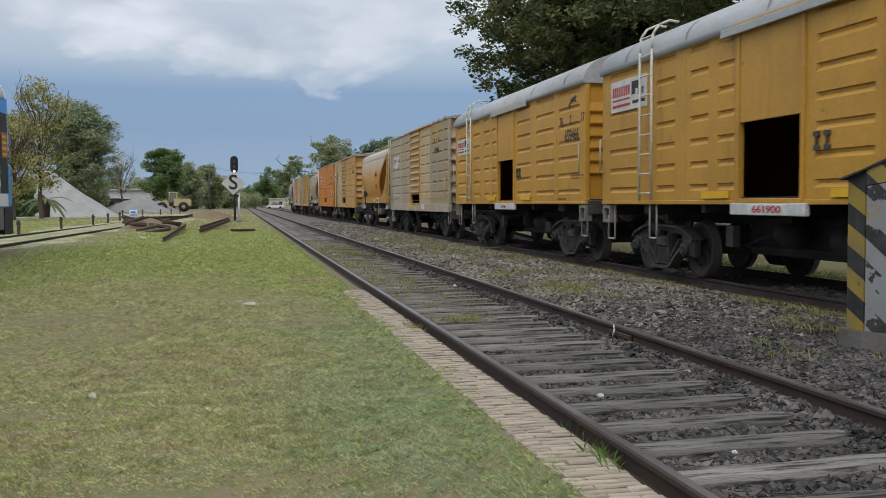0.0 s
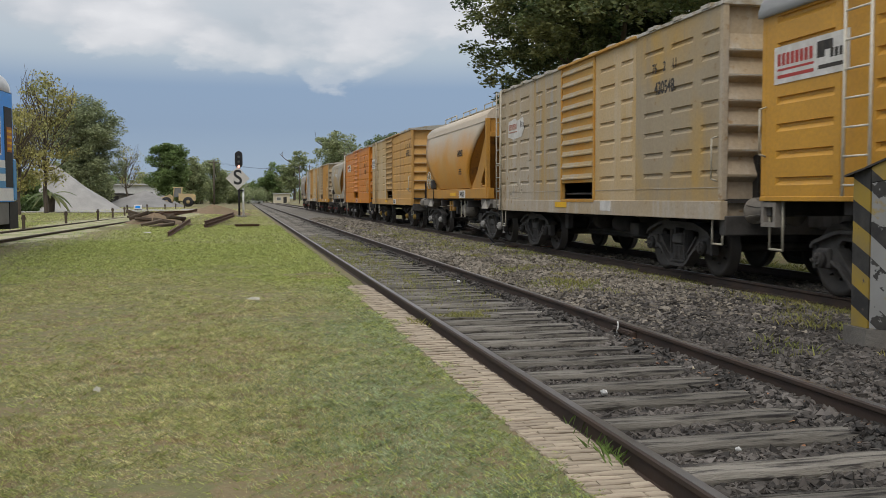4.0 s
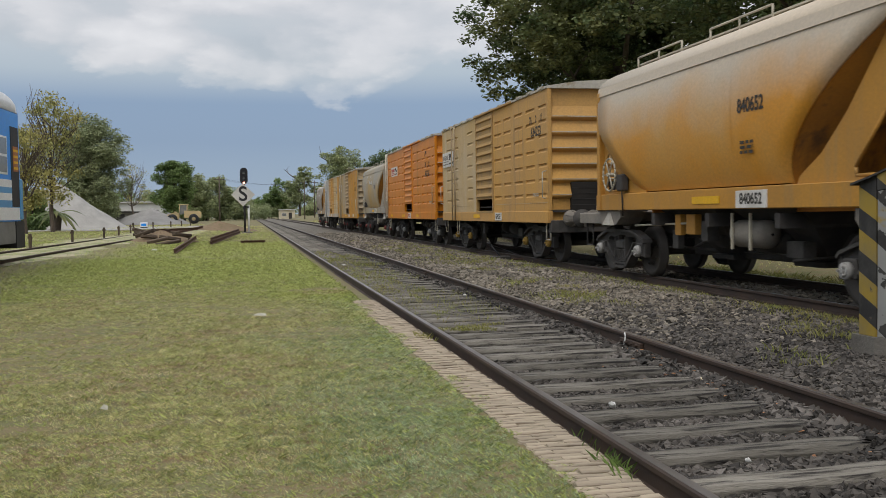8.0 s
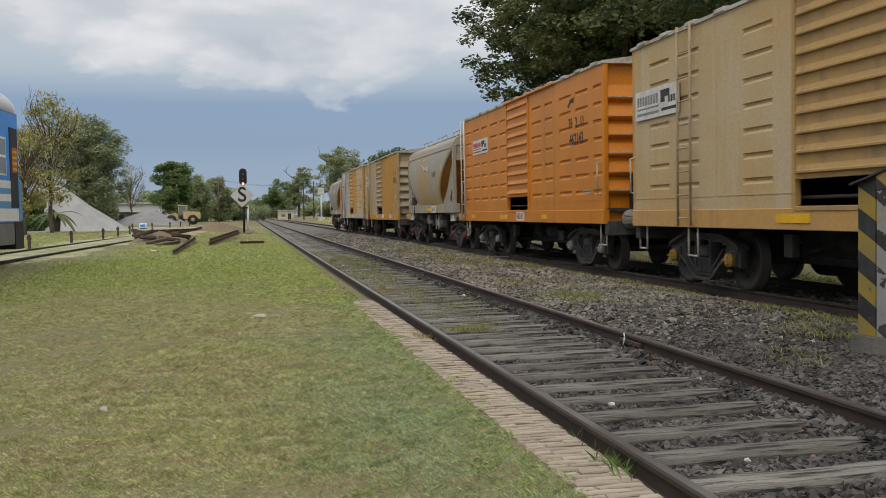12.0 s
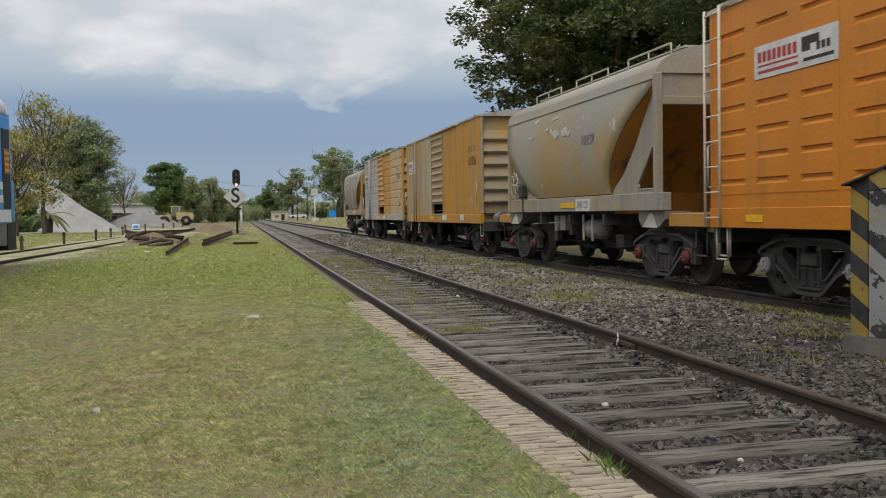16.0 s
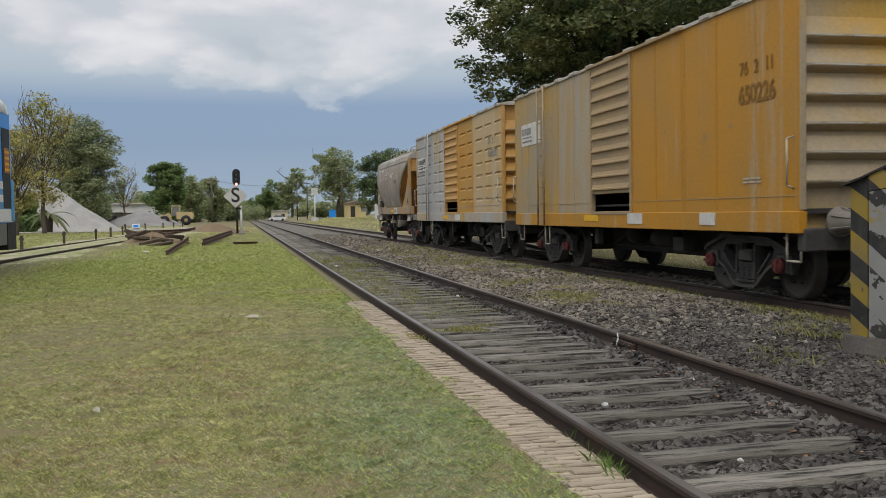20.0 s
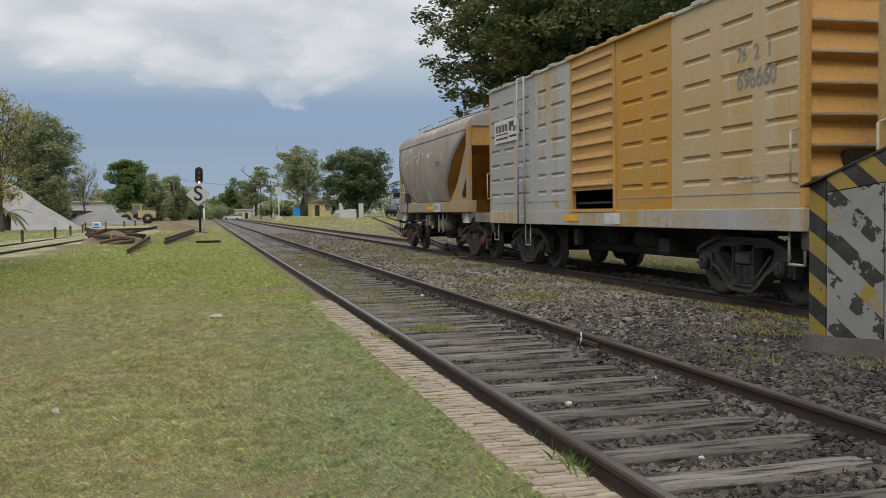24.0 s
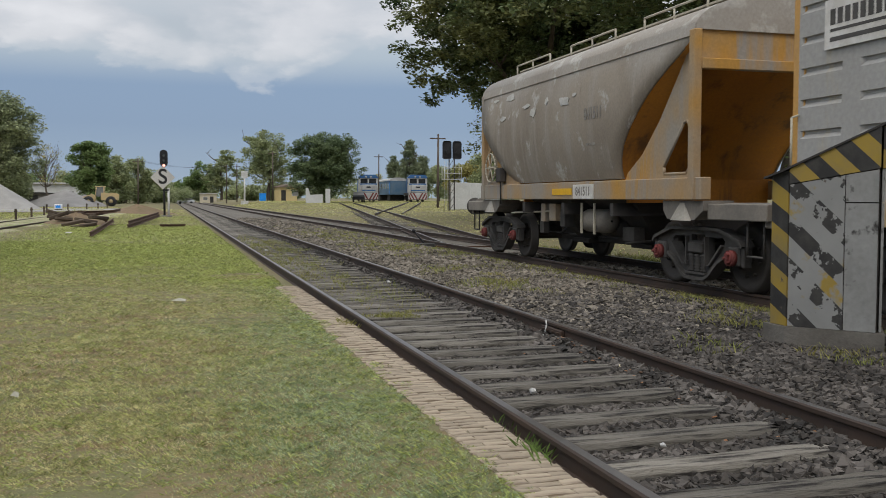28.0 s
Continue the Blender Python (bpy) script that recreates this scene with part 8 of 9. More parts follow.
def make_crash_block():
    t = thing("crash_block", pose(5.60, 6.37, 0), "wedge-nosed steel crash block with worn hazard stripes on a concrete plinth", "barrier")
    band = striped_paint("hazard_stripes", 0.0, (0.4, 0.4, 0.38))
    worn = striped_paint("flaked_hazard_stripes", 0.105, (0.275, 0.275, 0.262))
    pale = material("pale_flaked_panel", (0.275, 0.275, 0.262), (0.22, 0.22, 0.208), rough=0.75, scale=1.6, fine=20, bump=0.2, fleck=(0.04, 0.038, 0.035), fleck_size=3.6, fleck_amount=0.385)
    # plan: nose, shoulders, back
    N_, S_, B_ = (0.0, 0.0), (-0.45, 0.58), (-0.45, 0.80)
    low, nose_band, sh_band, nose_top, sh_top = 0.115, 1.47, 1.345, 1.84, 1.47

    def face(p, q, zp0, zp1, zq0, zq1, mat, name, inset=0.0):
        # a plate between two corners, 2 cm thick
        dx, dy = q[0] - p[0], q[1] - p[1]
        l = math.hypot(dx, dy)
        nx, ny = dy / l * 0.02, -dx / l * 0.02
        sgn = 1 if nx * (p[0] + q[0] - 0.0) + ny * ((p[1] + q[1]) / 2 - 0.45) > 0 else -1
        o = inset
        v = []
        for k in (0.0, 1.0):
            ox, oy = sgn * nx * (k + o), sgn * ny * (k + o)
            v += [(p[0] + ox, p[1] + oy, zp0), (q[0] + ox, q[1] + oy, zq0), (q[0] + ox, q[1] + oy, zq1), (p[0] + ox, p[1] + oy, zp1)]
        part(name, Build().add(v, [(0, 1, 2, 3), (4, 7, 6, 5), (0, 4, 5, 1), (1, 5, 6, 2), (2, 6, 7, 3), (3, 7, 4, 0)]), mat, t)
    lerp = lambda a, b, q: (a[0] + (b[0] - a[0]) * q, a[1] + (b[1] - a[1]) * q)
    for sx in (1, -1):
        n, s, b = N_, (sx * S_[0], S_[1]), (sx * B_[0], B_[1])
        zb = lambda q: sh_band + (nose_band - sh_band) * q
        face(lerp(s, n, 0.005), lerp(s, n, 0.615), low, zb(0) - 0.008, low, zb(0.615) - 0.008, worn, "striped_panel")
        face(lerp(s, n, 0.625), lerp(s, n, 0.97), low, 1.18, low, 1.18, pale, "bare_panel")
        face(lerp(s, n, 0.625), lerp(s, n, 0.97), 1.19, zb(0.63) - 0.008, 1.19, zb(0.97) - 0.008, pale, "bare_panel")
        face(s, lerp(s, n, 0.985), sh_band, sh_top, nose_band - 0.002, nose_top - 0.01, band, "striped_band", 0.2)
        face(b, s, low, sh_top - 0.03, low, sh_top - 0.01, band, "side_panel")
    core = Build().prism([(-0.43, 0.58), (0.0, 0.02), (0.43, 0.58), (0.43, 0.79), (-0.43, 0.79)], "z", low, 1.44)
    part("core", core, M_DARK, t)
    # cap: two sloping sheets from the nose, a little overhanging
    nose, s1, s2, b1, b2 = (0, -0.05), (-0.52, 0.59), (0.52, 0.59), (-0.52, 0.86), (0.52, 0.86)
    cap = Build()
    v = [(*nose, nose_top + 0.01), (*s1, sh_top), (*b1, sh_top - 0.06), (*b2, sh_top - 0.06), (*s2, sh_top), (0, 0.6, sh_top + 0.16)]
    v2 = [(x, y, z - 0.018) for x, y, z in v]
    cap.add(v + v2, [(0, 1, 5), (0, 5, 4), (1, 2, 5), (2, 3, 5), (3, 4, 5), (6, 11, 7), (6, 10, 11), (7, 11, 8), (8, 11, 9), (9, 11, 10), (0, 6, 7, 1), (1, 7, 8, 2), (2, 8, 9, 3), (3, 9, 10, 4), (4, 10, 6, 0)])
    part("cap", cap, M_UNDER, t, "dark rusty sheet cap")
    plinth = Build().prism([(-0.50, 0.56), (0.0, -0.07), (0.50, 0.56), (0.50, 0.86), (-0.50, 0.86)], "z", -0.45, low - 0.004)
    part("plinth", plinth, M_PLINTH, t, "rough concrete plinth")


make_crash_block()


# ---- beyond the train: branch tracks, locomotives, mast, fence, houses ----
def land(x, y):
    return float(ground_height(np.array(x), np.array(y)))


def make_branches():
    # the turnout leaves the train's track and climbs gently into the yard; further tracks fan out from it
    for name, x, y, turn, y1, z, rise in (("branch_track", 7.30, 25.0, -8.25, 120.0, -0.006, 0.40), ("loop_track", 12.9, 60.0, -16.0, 128.0, 0.235, 0.42)):
        straight_track(name, x, y, y1, "rusty yard track curving away through grass", y + 8, y + 55, 0.95, top=z, sunk=0.05, turn=turn, rise=rise)
    # point rodding and a lever beside the turnout
    lever = thing("switch_stand", pose(6.55, 24.2, -0.1), "low black switch stand with a throw lever", "switch stand")
    part("base", Build().box(-0.25, 0.25, -0.15, 0.15, 0.0, 0.12, 0.02), M_BOGIE, lever)
    part("lever", Build().tube((0.0, 0.0, 0.1), (-0.25, 0.1, 0.42), 0.022, 8).tube((-0.25, 0.1, 0.42), (-0.30, 0.12, 0.48), 0.045, 8), M_BLACK, lever)
    part("rod", Build().tube((0.2, 0.0, 0.03), (1.9, 0.0, 0.0), 0.02, 6), M_RUST, lever)


def locomotive(be, di, turn, label):
    x, y = at_bearing(be, di)
    t = thing("diesel_locomotive", pose(x, y, land(x, y) + 0.05, 0, 0, turn), label, "locomotive", "locomotives in the yard")
    L = 14.0
    part("hood", Build().box(-0.95, 0.95, 2.6, L, 1.35, 3.6, 0.08), M_LOCOBLUE, t)
    part("cab", Build().prism([(-1.42, 1.35), (1.42, 1.35), (1.42, 3.55), (1.1, 3.95), (-1.1, 3.95), (-1.42, 3.55)], "y", 0.75, 2.7), M_LOCOWHITE, t, "white cab")
    part("cab_roof", Build().prism([(-1.46, 3.5), (1.46, 3.5), (1.46, 3.62), (1.1, 4.02), (-1.1, 4.02), (-1.46, 3.62)], "y", 0.65, 2.8), M_LOCOBLUE, t)
    part("nose", Build().box(-1.0, 1.0, 0.15, 0.8, 1.35, 2.55, 0.1), M_LOCOWHITE, t)
    part("nose_band", Build().box(-1.01, 1.01, 0.13, 0.18, 1.62, 1.78), M_LOCOBLUE, t)
    part("number_board", Build().box(-0.3, 0.3, 0.12, 0.16, 2.05, 2.28, 0.01), M_BLACK, t)
    for sx in (-1, 1):
        part("hand_rail", Build().path([(sx * 1.25, 0.1, 1.35), (sx * 1.25, 0.1, 2.3), (sx * 1.05, 0.2, 2.45)], 0.03, 6), M_LOCOWHITE, t)
    part("visor_band", Build().box(-1.30, 1.30, 0.70, 0.75, 2.55, 2.72), M_LOCOBLUE, t)
    for sx in (-1, 1):
        part("windscreen", Build().box(*sorted((sx * 0.12, sx * 1.15)), 0.72, 0.76, 2.75, 3.4, 0.02), M_DARKGLASS, t)
        part("headlamp", Build().tube((sx * 0.35, 0.70, 3.72), (sx * 0.35, 0.62, 3.72), 0.14, 12), M_LOCOWHITE, t)
        part("side_window", Build().box(*sorted((sx * 1.43, sx * 1.40)), 1.2, 2.2, 2.7, 3.4), M_DARKGLASS, t)
    plow = part("pilot_plate", Build().box(-1.42, 1.42, 0.0, 0.15, 0.35, 1.35, 0.02), M_LOCOWHITE, t, "white pilot with dark red slanting stripes")
    red = M_CAPS["red"]
    for sx in (-1, 1):
        for k in range(3):
            a = 0.02 + 0.48 * k
            part("stripe", Build().prism([(sx * min(1.40, a + 0.55), 1.33), (sx * min(1.42, a + 0.79), 1.33), (sx * (a + 0.24), 0.37), (sx * a, 0.37)], "y", -0.012, 0.0), red, plow)
    part("frame", Build().box(-1.4, 1.4, 0.1, L, 1.0, 1.35, 0.02), M_UNDER, t)
    for y0 in (2.4, L - 2.6):
        part("bogie", Build().box(-1.2, 1.2, y0 - 1.8, y0 + 1.8, 0.3, 0.95, 0.06), M_UNDER, t)
        for dy in (-1.3, 0, 1.3):
            w = Build()
            for sx in (-1, 1):
                w.lathe([(sx * 0.873 - 0.06, 0.02), (sx * 0.873 - 0.06, 0.5), (sx * 0.873 + 0.06, 0.5), (sx * 0.873 + 0.06, 0.02)], "x", (0, y0 + dy, 0.5), 20)
            part("wheelset", w, M_WHEEL, t)


def coach(be, di, turn, label):
    x, y = at_bearing(be, di)
    t = thing("passenger_coach", pose(x, y, land(x, y) + 0.05, 0, 0, turn), label, "railway coach", "old coaches in the yard")
    part("body", Build().box(-1.4, 1.4, 0, 16, 1.05, 3.3, 0.04), M_OLDBLUE, t)
    part("roof", Build().prism([(-1.45, 3.28)] + [(-1.45 * math.cos(math.pi * k / 10), 3.3 + 0.5 * math.sin(math.pi * k / 10)) for k in range(1, 10)] + [(1.45, 3.28)], "y", -0.05, 16.05), M_ROOF, t)
    for sx in (-1, 1):
        for k in range(8):
            part("window", Build().box(*sorted((sx * 1.41, sx * 1.38)), 0.8 + 1.9 * k, 1.9 + 1.9 * k, 2.0, 2.9, 0.01), M_GLASS, t)
        part("door", Build().box(*sorted((sx * 1.415, sx * 1.38)), 0.1, 0.7, 1.1, 3.1), M_BLUE, t)
    for y0 in (2.6, 13.4):
        part("bogie", Build().box(-1.15, 1.15, y0 - 1.4, y0 + 1.4, 0.1, 1.05, 0.05), M_UNDER, t)


def house(name, be, di, w, d, h, wall_mat, roof_mat, label, turn=0.0, pitch=0.6, doors=((0.0, 0.9, 2.0),), windows=()):
    x, y = at_bearing(be, di)
    t = thing(name, pose(x, y, land(x, y) - 0.05, 0, 0, turn), label, "building")
    part("wall", Build().box(-w / 2, w / 2, 0, d, 0, h), wall_mat, t)
    part("roof", Build().prism([(-w / 2 - 0.3, h), (w / 2 + 0.3, h), (w / 2 + 0.3, h + 0.12), (0, h + 0.12 + pitch), (-w / 2 - 0.3, h + 0.12)], "y", -0.4, d + 0.3), roof_mat, t)
    for cx, ww, hh in doors:
        part("door", Build().box(cx - ww / 2, cx + ww / 2, -0.04, 0.0, 0, hh, 0.01), M_UNDER, t)
    for cx, z0, ww, hh in windows:
        wi = part("window", Build().box(cx - ww / 2, cx + ww / 2, -0.05, 0.0, z0, z0 + hh, 0.01), M_WHITE, t)
        part("pane", Build().box(cx - ww / 2 + 0.07, cx + ww / 2 - 0.07, -0.06, -0.05, z0 + 0.07, z0 + hh - 0.07), M_GLASS, wi)


def wheel_loader(be, di, turn):
    """A loader at work behind the heaps: bucket, lift arms, cab, engine hood, four big tyres."""
    x, y = at_bearing(be, di)
    t = thing("wheel_loader", pose(x, y, land(x, y), 0, 0, turn), "dusty yellow wheel loader behind the gravel heaps", "construction vehicle")
    part("engine_hood", Build().prism([(0.2, 0.75), (2.2, 0.75), (2.25, 1.45), (1.9, 1.62), (0.2, 1.66)], "y", -0.75, 0.75), M_LOADER, t)
    part("front_frame", Build().prism([(-1.7, 0.6), (-0.5, 0.6), (-0.4, 1.25), (-0.9, 1.55), (-1.4, 1.2)], "y", -0.55, 0.55), M_LOADER, t)
    cab = part("cab", Build().prism([(-0.5, 1.2), (0.55, 1.2), (0.55, 2.35), (-0.35, 2.35)], "y", -0.62, 0.62), M_GLASS, t, "glazed operator cab")
    part("cab_roof", Build().box(-0.5, 0.7, -0.70, 0.70, 2.35, 2.47, 0.03), M_LOADER, cab)
    for cx, cy in ((-0.46, -0.63), (-0.46, 0.63), (0.52, -0.63), (0.52, 0.63)):
        part("cab_post", Build().tube((cx, cy, 1.2), (cx + (0.14 if cx < 0 else 0.03), cy, 2.36), 0.05, 6), M_LOADER, cab)
    for sy in (-0.42, 0.42):
        part("lift_arm", Build().prism([(-0.9, 1.40), (-0.75, 1.55), (-1.9, 1.15), (-2.6, 0.62), (-2.55, 0.45), (-1.9, 0.92)], "y", sy - 0.06, sy + 0.06), M_LOADER, t)
    part("bucket", Build().prism([(-2.5, 0.9), (-2.45, 0.15), (-3.4, 0.10), (-3.4, 0.16), (-2.62, 0.24), (-2.66, 0.86)], "y", -1.15, 1.15), M_UNDER, t)
    for cx in (-1.25, 1.35):
        for sy in (-0.85, 0.85):
            w = part("wheel", Build().lathe([(-0.22, 0.25), (-0.22, 0.56), (-0.15, 0.62), (0.15, 0.62), (0.22, 0.56), (0.22, 0.25)], "y", (cx, sy, 0.62), 20), M_BLACK, t)
            part("rim", Build().lathe([(-0.20, 0.02), (-0.16, 0.28), (0.16, 0.28), (0.20, 0.02)], "y", (cx, sy, 0.62), 16), M_LOADER, w)


def make_beyond():
    locomotive(11.75, 139, -8, "blue and white diesel locomotive with red chevrons")
    locomotive(14.75, 139, -10, "blue and white diesel locomotive beside old coaches")
    coach(13.55, 150, -4, "old faded blue passenger coach")
    coach(13.2, 168, -4, "old faded blue passenger coach at the rear")
    # two-headed signal mast with a cage
    x, y = at_bearing(16.80, 76)
    t = thing("signal_mast", pose(x, y, land(x, y)), "lattice signal mast with two black backboards", "railway signal")
    for sx in (-1, 1):
        part("leg", Build().tube((sx * 0.22, 0, -0.2), (sx * 0.22, 0, 4.4), 0.05, 8), M_BOGIE, t)
        part("backboard", Build().box(sx * 0.42 - 0.36, sx * 0.42 + 0.36, -0.10, -0.05, 4.15, 5.6, 0.12), M_BLACK, t, "black rounded signal backboard")
        part("lamp_hood", Build().tube((sx * 0.43, -0.10, 4.7), (sx * 0.43, -0.34, 4.7), 0.14, 10), M_BLACK, t)
    br = Build()
    for k in range(7):
        br.tube((-0.22, 0, 0.6 * k), (0.22, 0, 0.6 * k + 0.6), 0.02, 5)
    part("bracing", br, M_BOGIE, t)
    cage = Build().box(-0.75, 0.75, -0.35, 0.35, 2.5, 2.56)
    for cx in (-0.72, 0.72):
        cage.tube((cx, -0.33, 2.5), (cx, -0.33, 3.5), 0.025, 5).tube((cx, 0.33, 2.5), (cx, 0.33, 3.5), 0.025, 5)
    cage.tube((-0.72, -0.33, 3.5), (0.72, -0.33, 3.5), 0.025, 5).tube((-0.72, -0.33, 3.0), (0.72, -0.33, 3.0), 0.025, 5)
    part("platform_cage", cage, M_WHITE, t, "pale railed platform")
    part("ladder", Build().tube((-0.55, 0.1, 0), (-0.55, 0.1, 4.0), 0.02, 5).tube((-0.3, 0.1, 0), (-0.3, 0.1, 4.0), 0.02, 5), M_WHITE, t)
    # wall of concrete panels beside it
    f = thing("concrete_fence", pose(0, 0, 0), "tall white fence of slotted concrete panels", "fence")
    x0, y0 = at_bearing(17.35, 82)
    for k in range(9):
        px_, py_ = x0 + 2.1 * k * 0.55, y0 + 2.1 * k * 0.83
        z = land(px_, py_)
        part("fence_panel", Build().box(px_ - 0.9, px_ + 0.9, py_ - 0.04, py_ + 0.04, z, z + 2.35, 0.02), M_PLASTER, f)
        part("fence_post", Build().box(px_ - 1.02, px_ - 0.90, py_ - 0.07, py_ + 0.07, z, z + 2.45, 0.02), M_CONCRETE, f)
    # telegraph poles
    for be, di, h in ((15.95, 92, 7.2), (12.35, 160, 8.0), (3.3, 210, 8.5), (3.9, 205, 8.0), (-1.7, 150, 7.0), (6.0, 172, 9.0)):
        x, y = at_bearing(be, di)
        p = thing("utility_pole", pose(x, y, land(x, y)), "dark wooden utility pole with a crossarm", "pole", "poles in the distance")
        part("shaft", Build().tube((0, 0, -0.2), (0.05, 0, h), 0.13, 8, 0.09), M_BARK, p)
        part("crossarm", Build().box(-0.8, 0.8, -0.05, 0.05, h - 0.5, h - 0.38), M_BARK, p)
    # wires slung between two of the poles
    (ax, ay), (bx, by) = at_bearing(-1.7, 150), at_bearing(3.3, 210)
    wires = thing("overhead_wires", pose(0, 0, 0), "thin dark wires slung between utility poles", "wires")
    for k in range(3):
        pts = [(ax + (bx - ax) * q / 12 + 0.6 * (k - 1), ay + (by - ay) * q / 12, land(ax, ay) + 6.7 + 1.4 * q / 12 - 3.2 * (q / 12) * (1 - q / 12)) for q in range(13)]
        part("wire", Build().path(pts, 0.011, 4), M_BLACK, wires)
    # white square-topped lamp by the crossing
    x, y = at_bearing(4.35, 165)
    p = thing("street_lamp", pose(x, y, land(x, y)), "pale post with a white square lamp head", "lamp post")
    part("post", Build().tube((0, 0, -0.2), (0, 0, 4.6), 0.16, 8, 0.12), M_WHITE, p)
    part("lamp_head", Build().box(-0.55, 0.55, -0.2, 0.2, 4.5, 5.7, 0.05), M_WHITE, p)
    part("plinth", Build().box(-0.6, 0.6, -0.5, 0.5, -0.2, 0.6, 0.03), M_WHITE, p)
    # blue tank, houses, hut, wall ends
    x, y = at_bearing(5.4, 170)
    solid("blue_container", Build().box(-0.55, 0.55, -0.5, 0.5, 0, 1.35, 0.05).box(-0.6, 0.6, -0.55, 0.55, 1.30, 1.42, 0.02), M_BLUE, pose(x, y, land(x, y)), "small bright blue container on the grass", "container")
    house("yellow_house", 6.95, 178, 3.2, 4, 2.6, M_YELLOWWALL, M_TILE, "small yellow plastered house among trees", 10, 0.5, ((-1.0, 0.9, 2.1),), ((1.2, 1.0, 1.2, 1.1),))
    house("level_crossing_hut", 2.25, 264, 4.4, 3, 2.7, M_CREAM, M_WHITE, "flat-roofed pale hut by the level crossing", 0, 0.05, ((0.9, 0.9, 1.9),), ((-0.8, 0.9, 1.2, 0.9),))
    house("white_shed", -6.35, 150, 7.5, 5, 3.1, M_PLASTER, M_PLASTER, "white flat-roofed shed behind the gravel", 0, 0.15, ((2.6, 1.0, 2.0),), ((-1.5, 1.2, 1.2, 0.8),))
    house("grey_workshop", -7.3, 138, 6.5, 4, 1.6, M_CONCRETE, M_UNDER, "low dark workshop with a sheet roof", 0, 0.1, ((0.0, 1.2, 1.4),))
    house("white_wall_building", -13.0, 105, 7.0, 4, 2.7, M_PLASTER, M_PLASTER, "white building glimpsed behind trees", 0, 0.2)
    wheel_loader(-3.8, 123, 0)
    house("brick_kiosk", -2.75, 175, 2.6, 2, 1.9, M_CREAM, M_TILE, "small brown kiosk beyond the heaps", 0, 0.2)
    x, y = at_bearing(8.7, 124)
    w = thing("broken_white_wall", pose(x, y, land(x, y)), "remains of a white plastered wall under the tree", "wall")
    part("wall_piece", Build().prism([(-1.6, 0), (0.6, 0), (0.6, 1.2), (-1.0, 1.1), (-1.3, 2.0), (-1.6, 2.0)], "y", 0, 0.2), M_PLASTER, w)
    part("wall_piece", Build().box(1.0, 1.6, 0, 0.2, 0, 1.9), M_PLASTER, w)
    # a dark van under the round tree
    car("parked_van", 11.15, 133, 78, M_BLACK, "dark parked car under the round tree", 80)
    # level crossing road far ahead
    r = Build()
    for k in range(30):
        x0, x1 = -60 + 4 * k, -60 + 4 * k + 4
        r.add([(x0, 236, land(x0, 236) + 0.04), (x1, 236, land(x1, 236) + 0.04), (x1, 242, land(x1, 242) + 0.04), (x0, 242, land(x0, 242) + 0.04)], [(0, 1, 2, 3)])
    solid("crossing_road", r, M_CONCRETE, pose(0, 0, 0), "pale road crossing the tracks in the distance", "road", kind="structure")
    # litter on the lawn and between the rails
    for x, y, w, d, m, lab in ((0.10, 12.15, 0.17, 0.07, M_CREAMPAPER, "crumpled white paper on the grass"), (-0.98, 6.57, 0.05, 0.03, M_CREAMPAPER, "scrap of white paper on the grass"), (-3.2, 33.0, 0.25, 0.1, M_WHITE, "white scrap on the far lawn")):
        b = Build().add([(-w / 2, -d / 2, 0.035), (w / 2, -d / 2, 0.02), (w / 2, d / 2, 0.045), (-w / 2, d / 2, 0.03), (0, 0, 0.06)], [(0, 1, 4), (1, 2, 4), (2, 3, 4), (3, 0, 4), (0, 3, 2, 1)])
        solid("paper_scrap", b, m, pose(x, y, land(x, y)), lab, "litter", "litter")
    rng = random.Random(3)
    for x, y, s, m, lab in ((2.47, 6.16, 0.042, M_WHITE, "white stone between the rails"), (3.60, 5.68, 0.04, M_CREAM, "yellowish stone beside the rail"), (3.42, 14.9, 0.045, M_WHITE, "white stone between the rails"), (3.50, 6.85, 0.035, M_CREAM, "pale stone beside the rail"),
                            (2.62, 4.6, 0.022, M_WHITE, "small white stone between the rails"), (2.42, 24.8, 0.07, M_WHITE, "white stone between the rails"), (1.70, 14.6, 0.05, M_WHITE, "white stone beside the rail")):
        v = [tuple(Vector(p) * s * rng.uniform(0.55, 1.1)) for p in ROUND_V]
        solid("pale_stone", Build().add(v, [tuple(q) for q in ROUND_F]), m, pose(x, y, -0.15, rng.uniform(0, 40), rng.uniform(0, 40), rng.uniform(0, 90)), lab, "stone", "pale stones")


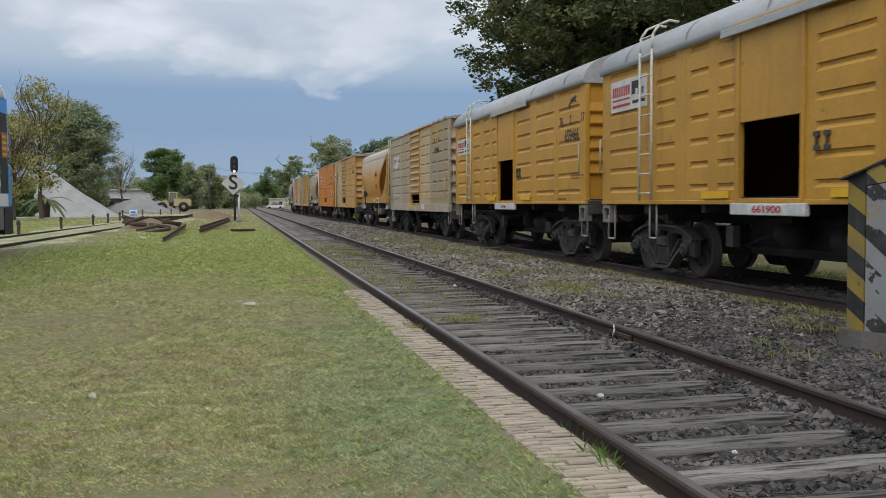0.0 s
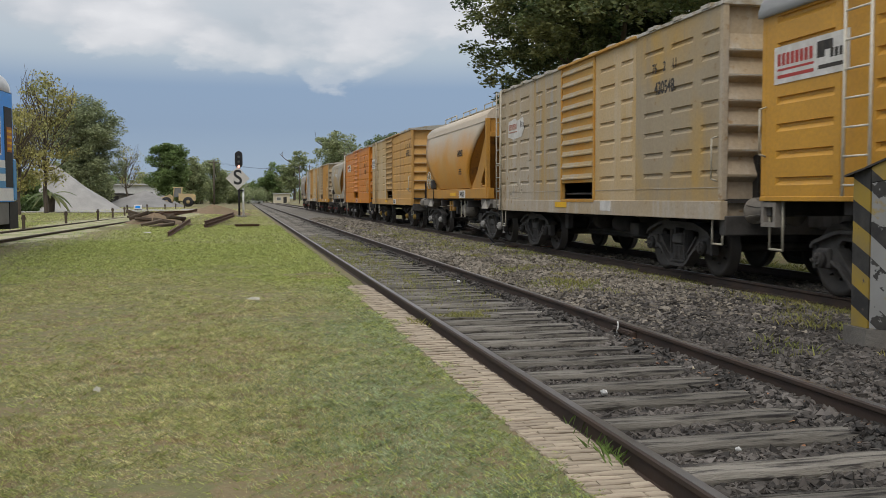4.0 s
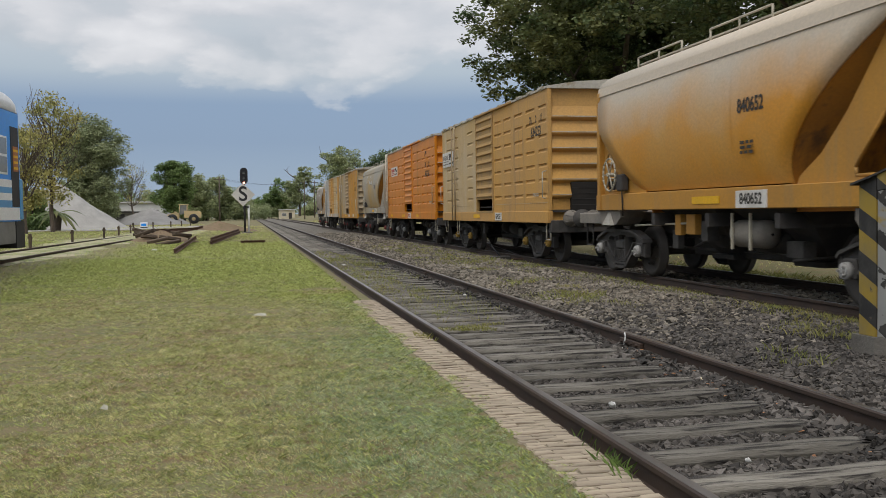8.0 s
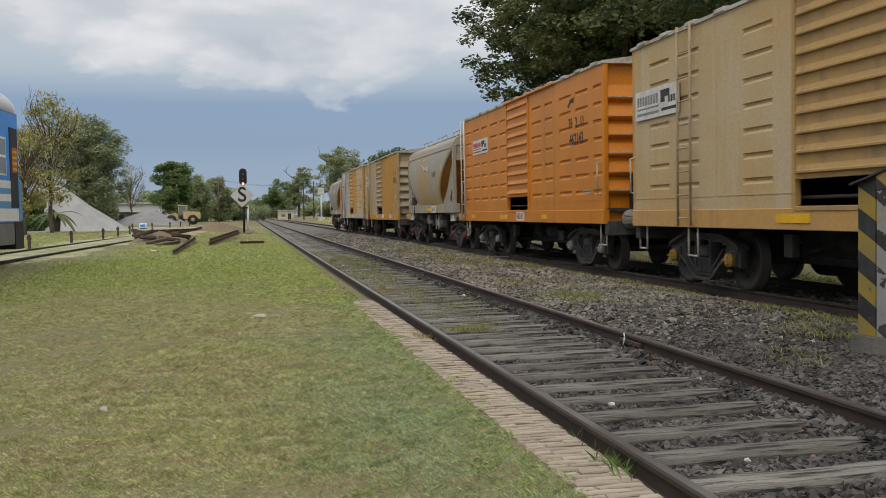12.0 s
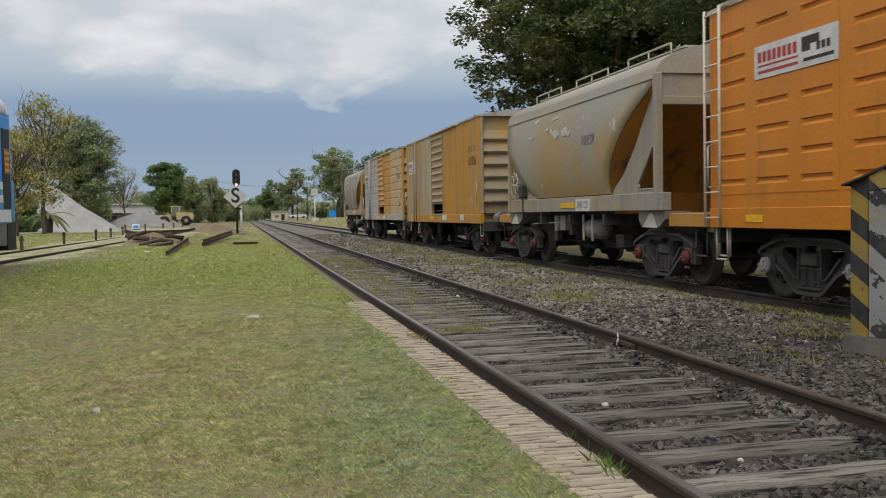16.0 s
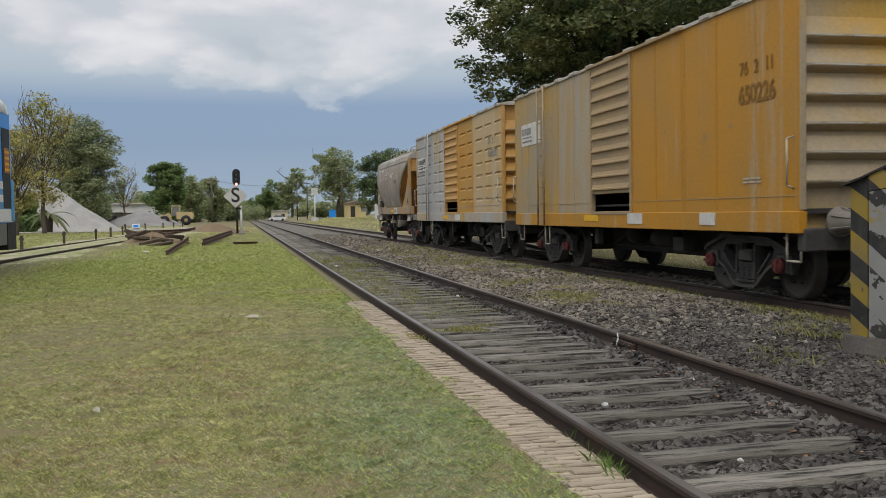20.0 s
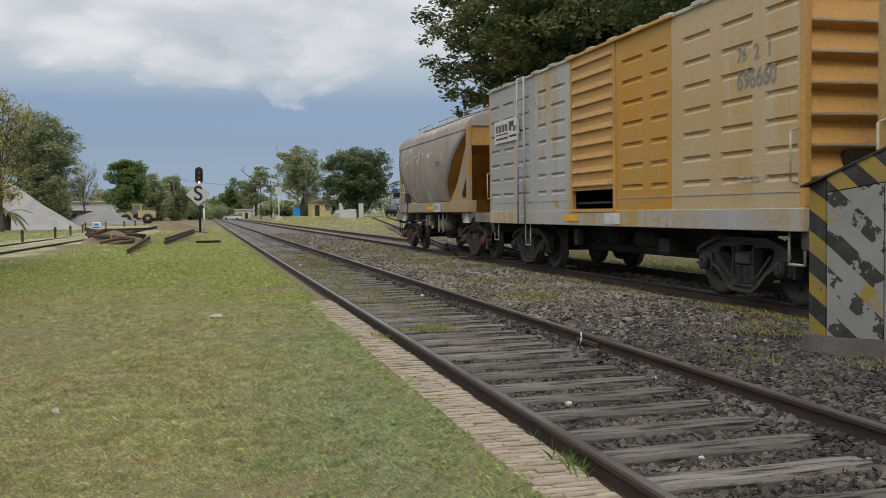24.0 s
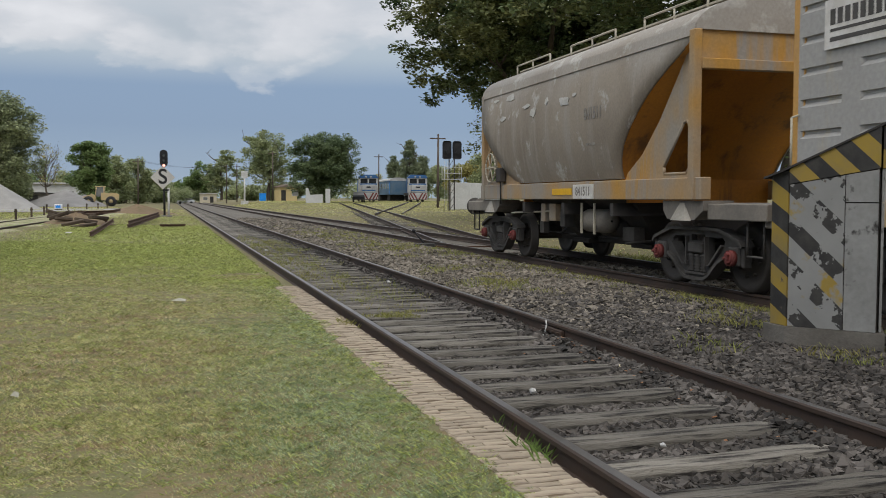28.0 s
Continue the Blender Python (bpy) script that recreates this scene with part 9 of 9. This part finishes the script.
def car(name, be, di, turn, mat, label, seed=0, tall=False):
    x, y = at_bearing(be, di)
    t = thing(name, pose(x, y, land(x, y) + 0.05, 0, 0, turn), label, "truck" if tall else "car")
    if tall:
        part("body", Build().box(-2.0, 1.0, -1.0, 1.0, 0.9, 2.7, 0.06), mat, t)
        part("cab", Build().box(1.1, 2.4, -0.95, 0.95, 0.5, 2.3, 0.12), mat, t)
        part("windscreen", Build().box(2.40, 2.43, -0.8, 0.8, 1.4, 2.1), M_GLASS, t)
    else:
        part("body", Build().prism([(-2.1, 0.35), (2.1, 0.35), (2.15, 0.7), (1.9, 0.88), (1.15, 0.95), (-1.9, 0.98), (-2.15, 0.75)], "y", -0.82, 0.82), mat, t)
        part("cabin", Build().prism([(-1.75, 0.95), (1.1, 0.95), (0.45, 1.42), (-1.2, 1.44)], "y", -0.72, 0.72), M_GLASS, t)
        part("roof", Build().box(-1.15, 0.42, -0.70, 0.70, 1.42, 1.46, 0.015), mat, t)
    for wx in (-1.3, 1.35):
        for sy in (-1, 1):
            part("wheel", Build().lathe([(-0.09, 0.02), (-0.09, 0.31), (0.09, 0.31), (0.09, 0.02)], "y", (wx, sy * 0.75, 0.31), 16), M_BLACK, t)
    return t


M_LOADER = material("dusty_loader_yellow", (0.62, 0.46, 0.22), (0.52, 0.41, 0.24), rough=0.7, scale=2, fine=20, bump=0.1)
M_CREAMPAPER = material("weathered_paper", (0.52, 0.50, 0.42), (0.45, 0.42, 0.34), rough=0.9, scale=8, fine=30, bump=0.1)
M_LOCOWHITE = material("grimy_loco_white", (0.46, 0.46, 0.45), (0.36, 0.355, 0.34), rough=0.6, scale=1.2, fine=15, bump=0.05)
M_LOCOBLUE = material("deep_loco_blue", (0.03, 0.11, 0.30), (0.04, 0.12, 0.26), rough=0.5, scale=1.2, fine=15, bump=0.05)
M_DARKGLASS = material("dark_cab_glass", (0.02, 0.022, 0.025), (0.03, 0.032, 0.035), rough=0.12, scale=2, fine=20, bump=0, spec=0.5)
M_OLDBLUE = material("faded_blue_coach", (0.075, 0.15, 0.235), (0.12, 0.18, 0.23), rough=0.7, scale=0.8, fine=15, bump=0.1)
M_CARWHITE = material("white_car_paint", (0.7, 0.7, 0.7), (0.65, 0.65, 0.66), rough=0.3, scale=1, fine=0, bump=0)
make_branches()
make_beyond()
ROAD_Y = 239.0
FIRST_CAR = car("white_car", 2.2, ROAD_Y, 180, M_CARWHITE, "white saloon car on the far crossing road")
SECOND_CAR = car("white_car", 4.0, ROAD_Y, 180, M_CARWHITE, "white hatchback car on the far crossing road")
for be_, di_, mat_, lab_ in ((-2.05, 214, M_CARWHITE, "white car parked beyond the yard"), (-1.45, 210, M_UNDER, "dark car parked beyond the yard"), (-1.0, 216, M_LOCOBLUE, "dark blue car parked beyond the yard")):
    car("parked_car", be_, di_, 170, mat_, lab_)
DARK_CAR = car("dark_car", -0.45, 228, 0, M_UNDER, "dark car waiting by the level crossing")
TRUCK = car("white_truck", -1.7, ROAD_Y, 180, M_CARWHITE, "white box truck on the far crossing road", tall=True)


# ---- movement ----
def motions():
    step = [0.5 * k for k in range(57)]
    for car, u in CARS:
        walk(car, [(t, pose(TRAIN_X, u - rolled(t), 0)) for t in step])
    # road traffic far behind: metres along the crossing road
    for vehicle, rows in ((FIRST_CAR, ((0, 8.8), (0.4, 7.4), (1, 6.0), (2, 5.0), (3, 3.9), (5, 1.0), (7, -2.2), (9, -6.0), (14, -20), (28, -45))),
                          (SECOND_CAR, ((0, 42), (14, 16.5), (20.5, 8.0), (21.5, 6.8), (26.4, 6.4), (27, 5.3), (28, 4.0))),
                          (TRUCK, ((0, -8.0), (1, -9.0), (3, -13.5), (6, -24), (28, -58)))):
        walk(vehicle, [(t, pose(x, ROAD_Y, land(x, ROAD_Y) + 0.05, 0, 0, 180)) for t, x in rows])
    turns = [0.1 * k for k in range(281)]
    for k, w in enumerate(WHEELS):
        y = w.location.y
        walk(w, [(t, Matrix.Translation((0, y, WHEEL_R)) @ Matrix.Rotation(rolled(t) / WHEEL_R, 4, "X")) for t in turns])


motions()
